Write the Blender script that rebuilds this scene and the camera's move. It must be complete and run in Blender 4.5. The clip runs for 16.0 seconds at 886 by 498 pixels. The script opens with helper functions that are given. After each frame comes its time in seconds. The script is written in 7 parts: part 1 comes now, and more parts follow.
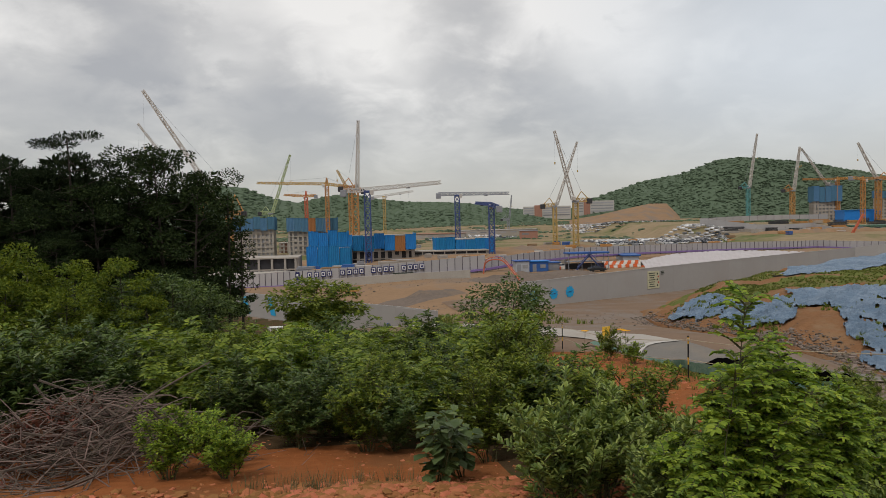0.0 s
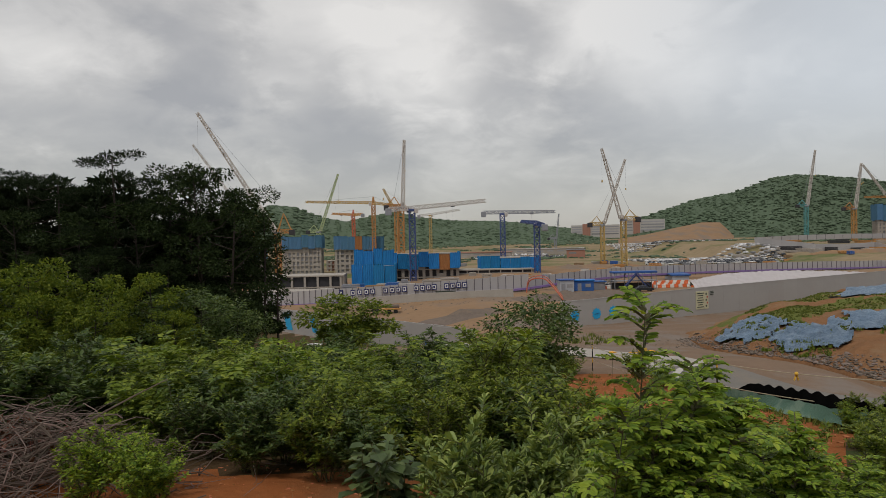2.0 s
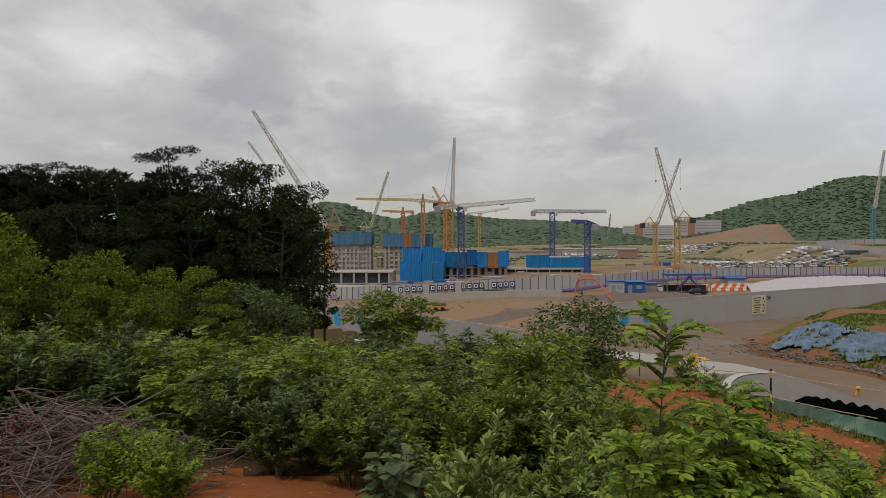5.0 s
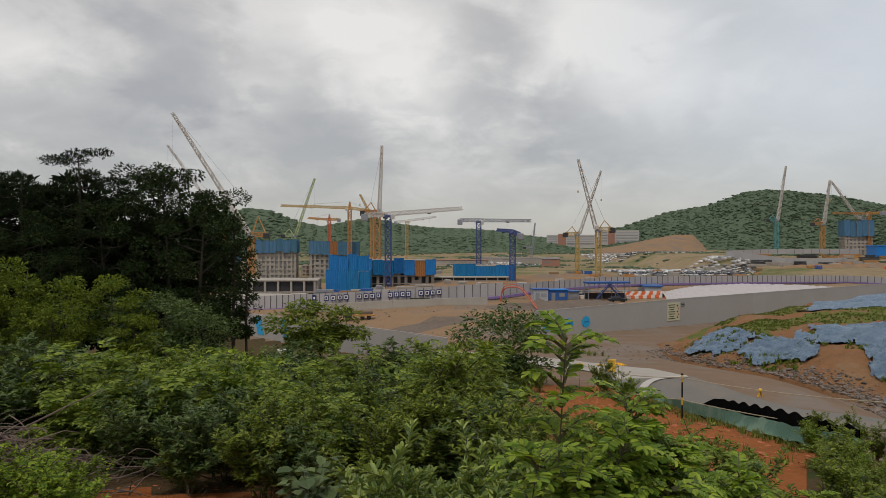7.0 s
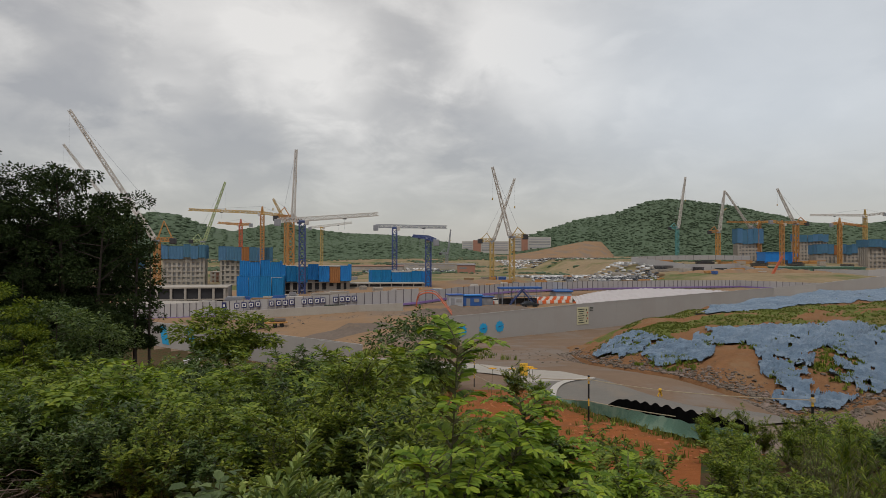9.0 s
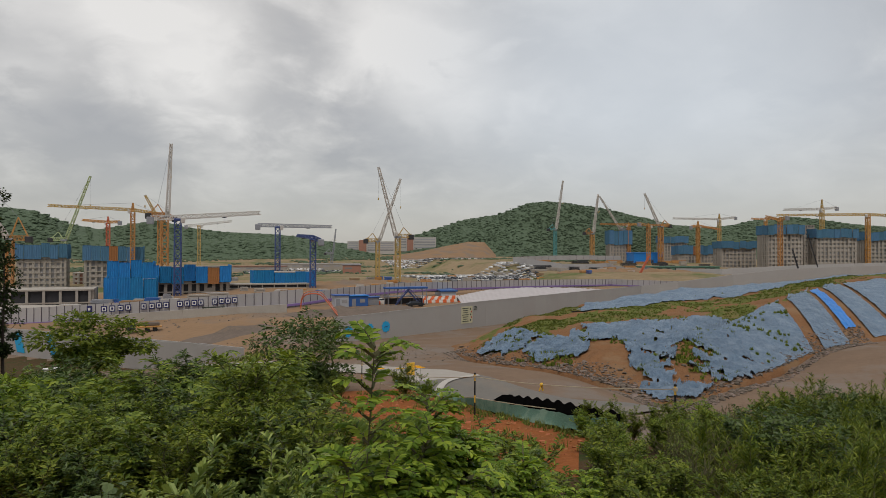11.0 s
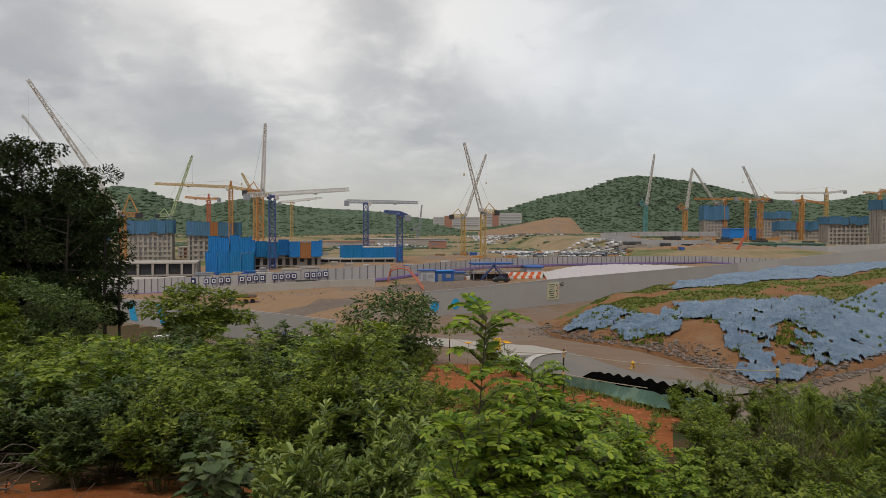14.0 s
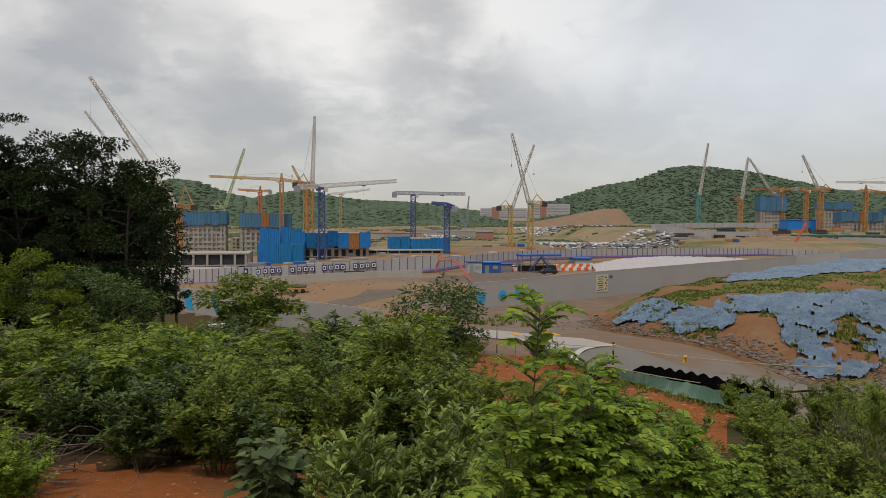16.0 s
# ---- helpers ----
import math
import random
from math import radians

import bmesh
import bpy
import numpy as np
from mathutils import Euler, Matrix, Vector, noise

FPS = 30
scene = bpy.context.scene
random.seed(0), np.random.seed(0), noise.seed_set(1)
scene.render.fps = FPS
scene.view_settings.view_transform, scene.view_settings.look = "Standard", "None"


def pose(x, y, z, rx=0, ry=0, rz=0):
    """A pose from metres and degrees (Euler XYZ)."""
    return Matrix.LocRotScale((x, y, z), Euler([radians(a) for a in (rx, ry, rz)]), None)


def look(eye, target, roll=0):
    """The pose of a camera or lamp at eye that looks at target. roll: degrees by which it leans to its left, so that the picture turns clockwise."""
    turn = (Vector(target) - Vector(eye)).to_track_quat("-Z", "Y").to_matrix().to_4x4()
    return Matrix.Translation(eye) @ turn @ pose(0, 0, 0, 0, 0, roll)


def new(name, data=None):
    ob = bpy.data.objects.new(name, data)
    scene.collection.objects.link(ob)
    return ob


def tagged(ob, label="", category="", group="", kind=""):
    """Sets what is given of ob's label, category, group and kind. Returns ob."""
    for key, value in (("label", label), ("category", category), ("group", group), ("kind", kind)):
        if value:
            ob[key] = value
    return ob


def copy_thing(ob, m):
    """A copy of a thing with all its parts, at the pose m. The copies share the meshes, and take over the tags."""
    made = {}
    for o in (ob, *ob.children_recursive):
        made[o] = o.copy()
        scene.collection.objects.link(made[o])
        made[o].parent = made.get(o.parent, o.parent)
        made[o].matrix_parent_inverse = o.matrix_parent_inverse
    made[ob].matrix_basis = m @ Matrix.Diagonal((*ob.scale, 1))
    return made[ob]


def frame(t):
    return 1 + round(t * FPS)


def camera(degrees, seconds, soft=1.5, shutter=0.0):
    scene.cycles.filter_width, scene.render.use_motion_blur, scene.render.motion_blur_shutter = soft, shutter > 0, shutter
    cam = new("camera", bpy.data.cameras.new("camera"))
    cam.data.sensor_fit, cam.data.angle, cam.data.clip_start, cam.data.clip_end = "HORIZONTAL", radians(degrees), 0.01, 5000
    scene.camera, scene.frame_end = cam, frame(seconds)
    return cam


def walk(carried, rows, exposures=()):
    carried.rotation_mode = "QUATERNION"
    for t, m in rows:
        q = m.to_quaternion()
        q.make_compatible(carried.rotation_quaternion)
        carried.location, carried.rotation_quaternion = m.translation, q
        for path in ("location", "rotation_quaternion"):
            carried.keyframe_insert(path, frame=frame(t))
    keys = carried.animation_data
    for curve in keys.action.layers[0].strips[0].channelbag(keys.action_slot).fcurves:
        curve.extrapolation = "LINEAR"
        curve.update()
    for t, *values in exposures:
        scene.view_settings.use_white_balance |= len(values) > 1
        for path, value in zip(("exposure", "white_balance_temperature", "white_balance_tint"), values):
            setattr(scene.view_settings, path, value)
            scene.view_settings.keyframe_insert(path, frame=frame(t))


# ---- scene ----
cam = camera(67.53, 16.0, soft=0.5)
PATH = [
    (0, -1.455, -1.326, 0.150, 87.707, 1.290, -2.065),
    (0.5, -1.170, -1.060, 0.141, 88.880, 1.339, -2.048),
    (1, -0.863, -0.863, 0.069, 89.345, 1.357, -2.006),
    (1.5, -0.556, -0.606, 0.017, 89.528, 1.374, -0.356),
    (2, -0.310, -0.416, -0.028, 89.421, 1.174, 2.031),
    (2.5, -0.150, -0.199, -0.041, 89.275, 0.978, 4.234),
    (3, -0.148, -0.065, -0.035, 89.087, 0.851, 5.871),
    (3.5, -0.145, -0.025, -0.011, 88.993, 0.728, 6.790),
    (3.7, -0.150, -0.020, -0.010, 88.980, 0.680, 6.950),
    (4.75, -0.100, -0.020, -0.010, 89.200, 0.400, 6.600),
    (5.8, -0.050, -0.020, -0.010, 89.640, 0.100, 4.330),
    (6, -0.036, -0.019, -0.008, 89.712, 0.061, 3.689),
    (6.5, -0.020, -0.012, 0.003, 89.868, -0.015, 1.975),
    (7, 0.000, 0.000, 0.000, 90.000, -0.000, -0.000),
    (7.5, 0.027, 0.006, -0.003, 90.107, 0.003, -1.933),
    (8, 0.053, 0.026, -0.009, 90.139, -0.013, -3.650),
    (8.5, 0.073, 0.034, -0.013, 90.235, -0.012, -5.318),
    (9, 0.097, 0.049, -0.010, 90.526, -0.067, -7.242),
    (9.5, 0.100, 0.040, 0.000, 90.880, -0.080, -9.300),
    (9.7, 0.100, 0.040, 0.000, 91.030, -0.080, -10.050),
    (10.2, 0.060, 0.000, 0.010, 91.050, -0.090, -12.600),
    (10.7, 0.000, -0.080, 0.020, 90.800, -0.100, -15.600),
    (11.2, -0.100, -0.180, 0.040, 90.320, -0.120, -17.800),
    (11.5, -0.140, -0.220, 0.050, 89.920, -0.130, -18.200),
    (11.8, -0.170, -0.250, 0.060, 89.550, -0.150, -17.680),
    (12, -0.185, -0.249, 0.062, 89.401, -0.154, -16.843),
    (12.5, -0.175, -0.250, 0.053, 89.059, -0.166, -14.935),
    (13, -0.200, -0.236, 0.049, 88.736, -0.178, -13.125),
    (13.5, -0.191, -0.217, 0.047, 88.498, -0.239, -11.414),
    (14, -0.181, -0.181, 0.026, 88.422, -0.216, -9.751),
    (14.5, -0.200, -0.242, 0.053, 88.241, -0.235, -8.306),
    (15, -0.218, -0.211, 0.063, 88.040, -0.222, -7.201),
    (15.5, -0.190, -0.141, 0.033, 87.874, -0.186, -6.327),
    (16, -0.209, -0.184, 0.027, 87.664, -0.195, -5.684),
]
walk(cam, [(t, pose(x, y, z, rx, ry, rz)) for t, x, y, z, rx, ry, rz in PATH],
     [(0, 0.0), (1, -0.08), (2, -0.16), (3, -0.12), (5, -0.10), (7, -0.09), (9, -0.13), (12, -0.10), (13, -0.06), (14, 0.0), (16, 0.03)])

# ---- sky and light: bright overcast with broken grey cloud ----
world = bpy.data.worlds.new("sky")
scene.world = world
world.use_nodes = True
WT = world.node_tree
WT.nodes.clear()


def wnode(kind, **kw):
    n = WT.nodes.new(kind)
    for k, v in kw.items():
        n.inputs[k].default_value = v
    return n


def wmath(op, a, b=None, c=None):
    n = WT.nodes.new("ShaderNodeMath")
    n.operation = op
    for i, v in enumerate((a, b, c)):
        if v is None:
            continue
        if isinstance(v, (int, float)):
            n.inputs[i].default_value = v
        else:
            WT.links.new(v, n.inputs[i])
    return n.outputs[0]


def wvec(op, a, b=None):
    n = WT.nodes.new("ShaderNodeVectorMath")
    n.operation = op
    for i, v in enumerate((a, b)):
        if v is None:
            continue
        if isinstance(v, (tuple, list)):
            n.inputs[i].default_value = v
        else:
            WT.links.new(v, n.inputs[i])
    return n


def wmix(fac, a, b, blend="MIX"):
    n = WT.nodes.new("ShaderNodeMixRGB")
    n.blend_type = blend
    for i, v in enumerate((fac, a, b)):
        if isinstance(v, (int, float)):
            n.inputs[i].default_value = v
        elif isinstance(v, (tuple, list)):
            n.inputs[i].default_value = (*v, 1)
        else:
            WT.links.new(v, n.inputs[i])
    return n.outputs[0]


coord = WT.nodes.new("ShaderNodeTexCoord").outputs["Generated"]
sepw = WT.nodes.new("ShaderNodeSeparateXYZ")
WT.links.new(coord, sepw.inputs[0])
up = wmath("MAXIMUM", sepw.outputs[2], 0.0)
# the cloud deck seen in perspective: flattened towards the horizon
deck = wvec("SCALE", coord)
WT.links.new(wmath("DIVIDE", 1.0, wmath("ADD", up, 0.40)), deck.inputs["Scale"])


def wnoise(scale, detail, rough, dist, offset):
    n = wnode("ShaderNodeTexNoise", Scale=scale, Detail=detail, Roughness=rough, Distortion=dist)
    WT.links.new(wvec("ADD", deck.outputs[0], offset).outputs[0], n.inputs["Vector"])
    return n.outputs[0]


big = wnoise(1.9, 7.0, 0.52, 0.25, (3.1, 0.4, 0.0))
fine = wnoise(5.0, 8.0, 0.55, 0.3, (0.3, 5.2, 1.0))
tone = wmath("ADD", wmath("ADD", wmath("MULTIPLY", big, 0.42), wmath("MULTIPLY", fine, 0.50)), 0.05)
# cloud masses: direction, how wide, how much brighter (+) or darker (-)
CLOUDS = [
    ((-0.12, 1.0, 0.335), 0.13, 0.095), ((-0.02, 1.0, 0.28), 0.07, 0.051), ((-0.57, 1.0, 0.29), 0.10, 0.063), ((-0.39, 1.0, 0.30), 0.08, -0.054),
    ((-0.52, 1.0, 0.19), 0.14, -0.072), ((-0.19, 1.0, 0.165), 0.12, -0.078), ((-0.27, 1.0, 0.225), 0.06, 0.075), ((-0.30, 1.0, 0.36), 0.09, 0.051),
    ((0.085, 1.0, 0.26), 0.085, -0.035), ((0.075, 1.0, 0.36), 0.07, -0.02), ((0.24, 1.0, 0.31), 0.10, 0.106), ((0.34, 1.0, 0.27), 0.09, 0.106),
    ((0.475, 1.0, 0.25), 0.055, 0.101), ((0.23, 1.0, 0.18), 0.10, -0.072), ((0.44, 1.0, 0.17), 0.07, -0.042), ((0.60, 1.0, 0.245), 0.045, 0.063),
    ((0.92, 1.0, 0.32), 0.10, 0.083), ((1.04, 1.0, 0.41), 0.11, -0.096), ((0.02, 1.0, 0.145), 0.06, 0.032), ((-0.10, 1.0, 0.245), 0.05, 0.051),
    ((0.56, 1.0, 0.20), 0.06, -0.03), ((0.80, 1.0, 0.19), 0.09, -0.03), ((-0.68, 1.0, 0.36), 0.10, 0.044),
]
for way, wide, gain in CLOUDS:
    d = wvec("DISTANCE", coord, tuple(Vector(way).normalized())).outputs["Value"]
    m = WT.nodes.new("ShaderNodeMapRange")
    m.interpolation_type = "SMOOTHERSTEP"
    WT.links.new(wmath("ADD", d, wmath("MULTIPLY", wmath("SUBTRACT", fine, 0.5), 0.30)), m.inputs[0])
    m.inputs[1].default_value, m.inputs[2].default_value = wide * 1.5, wide * 0.15
    m.inputs[3].default_value, m.inputs[4].default_value = 0.0, gain
    tone = wmath("ADD", tone, m.outputs[0])
ramp = WT.nodes.new("ShaderNodeValToRGB")
WT.links.new(tone, ramp.inputs[0])
ramp.color_ramp.elements[0].position, ramp.color_ramp.elements[0].color = 0.36, (0.378, 0.38, 0.388, 1)
ramp.color_ramp.elements[1].position, ramp.color_ramp.elements[1].color = 0.66, (0.82, 0.81, 0.785, 1)
mid = ramp.color_ramp.elements.new(0.50)
mid.color = (0.522, 0.518, 0.508, 1)
# pale blue veil where the deck thins, grey haze towards the horizon
veil = WT.nodes.new("ShaderNodeMapRange")
veil.interpolation_type = "SMOOTHSTEP"
WT.links.new(wvec("DISTANCE", coord, tuple(Vector((0.72, 1.0, 0.32)).normalized())).outputs["Value"], veil.inputs[0])
veil.inputs[1].default_value, veil.inputs[2].default_value = 0.52, 0.05
veil.inputs[3].default_value, veil.inputs[4].default_value = 0.0, 0.85
clouds = wmix(veil.outputs[0], ramp.outputs[0], (0.60, 0.645, 0.69))
haze = WT.nodes.new("ShaderNodeMapRange")
haze.interpolation_type = "SMOOTHSTEP"
WT.links.new(up, haze.inputs[0])
haze.inputs[1].default_value, haze.inputs[2].default_value = 0.0, 0.21
haze.inputs[3].default_value, haze.inputs[4].default_value = 0.95, 0.0
clouds = wmix(haze.outputs[0], clouds, (0.418, 0.414, 0.404))
nishita = WT.nodes.new("ShaderNodeTexSky")
nishita.sky_type = "NISHITA"
nishita.sun_disc = False
nishita.sun_elevation, nishita.sun_rotation = radians(58), radians(200)
total = wmix(1.0, wmix(0.02, clouds, nishita.outputs[0]), (1.01, 0.985, 0.962), "MULTIPLY")
bg = wnode("ShaderNodeBackground", Strength=1.0)
WT.links.new(total, bg.inputs[0])
WT.links.new(bg.outputs[0], WT.nodes.new("ShaderNodeOutputWorld").inputs[0])

sun = new("sun", bpy.data.lights.new("sun", "SUN"))
sun.data.energy, sun.data.angle, sun.data.color = 1.5, radians(12), (1.0, 0.93, 0.84)
sun.matrix_world = look((-20, -50, 90), (0, 0, 0))

# ---- materials ----
def material(name, base, rough=0.8, metal=0.0, vary=0.25, scale=1.0, bump=0.0, bump_scale=8.0, stain=None, stain_amount=0.0,
             stain_scale=0.2, island=0.0, piece=0.0, translucent=0.0, ramp_to=None, spec=0.3, bump_dist=0.05):
    """A surface with two scales of variation. island / piece: random tone per loose part / per object."""
    m = bpy.data.materials.new(name)
    m.use_nodes = True
    t = m.node_tree
    p = t.nodes["Principled BSDF"]
    p.inputs["Roughness"].default_value, p.inputs["Metallic"].default_value = rough, metal
    p.inputs["Specular IOR Level"].default_value = spec
    co = t.nodes.new("ShaderNodeTexCoord").outputs["Object"]

    def tex(s, detail, rough_=0.6):
        n = t.nodes.new("ShaderNodeTexNoise")
        n.inputs["Scale"].default_value, n.inputs["Detail"].default_value = s, detail
        n.inputs["Roughness"].default_value = rough_
        t.links.new(co, n.inputs["Vector"])
        return n.outputs[0]

    def mix(fac, a, b, blend="MIX"):
        n = t.nodes.new("ShaderNodeMixRGB")
        n.blend_type = blend
        for i, v in enumerate((fac, a, b)):
            if isinstance(v, (int, float)):
                n.inputs[i].default_value = v
            elif isinstance(v, (tuple, list)):
                n.inputs[i].default_value = (*v[:3], 1)
            else:
                t.links.new(v, n.inputs[i])
        return n.outputs[0]

    def span(x, lo, hi, a=0.0, b=1.0):
        n = t.nodes.new("ShaderNodeMapRange")
        t.links.new(x, n.inputs[0])
        for i, v in enumerate((lo, hi, a, b)):
            n.inputs[i + 1].default_value = v
        return n.outputs[0]

    other = ramp_to or tuple(c * 0.55 for c in base)
    col = mix(span(tex(scale, 6.0), 0.35, 0.68, 0.0, 1.0), base, mix(vary if not ramp_to else 1.0, base, other))
    col = mix(span(tex(scale * 9.0, 4.0), 0.3, 0.75, 0.0, vary * 0.8), col, tuple(min(1, c * 1.45) for c in base))
    if stain:
        col = mix(span(tex(stain_scale, 7.0, 0.65), 0.5, 0.62, 0.0, stain_amount), col, stain)
    if island:
        g = t.nodes.new("ShaderNodeNewGeometry").outputs["Random Per Island"]
        hsv = t.nodes.new("ShaderNodeHueSaturation")
        t.links.new(span(g, 0, 1, 1 - island, 1 + island), hsv.inputs["Value"])
        t.links.new(span(g, 0, 1, 0.5 + island * 0.05, 0.5 - island * 0.05), hsv.inputs["Hue"])
        t.links.new(col, hsv.inputs["Color"])
        col = hsv.outputs[0]
    if piece:
        g = t.nodes.new("ShaderNodeObjectInfo").outputs["Random"]
        hsv = t.nodes.new("ShaderNodeHueSaturation")
        t.links.new(span(g, 0, 1, 1 - piece, 1 + piece), hsv.inputs["Value"])
        t.links.new(span(g, 0, 1, 0.5 - piece * 0.06, 0.5 + piece * 0.06), hsv.inputs["Hue"])
        t.links.new(col, hsv.inputs["Color"])
        col = hsv.outputs[0]
    t.links.new(col, p.inputs["Base Color"])
    if bump:
        b = t.nodes.new("ShaderNodeBump")
        b.inputs["Strength"].default_value, b.inputs["Distance"].default_value = min(1.0, bump), bump_dist
        t.links.new(tex(bump_scale, 8.0, 0.7), b.inputs["Height"])
        t.links.new(b.outputs[0], p.inputs["Normal"])
    if translucent:
        tr = t.nodes.new("ShaderNodeBsdfTranslucent")
        t.links.new(mix(1.0, col, (1.25, 1.2, 0.55), "MULTIPLY"), tr.inputs[0])
        ms = t.nodes.new("ShaderNodeMixShader")
        ms.inputs[0].default_value = translucent
        t.links.new(p.outputs[0], ms.inputs[1])
        t.links.new(tr.outputs[0], ms.inputs[2])
        t.links.new(ms.outputs[0], t.nodes["Material Output"].inputs[0])
    return m


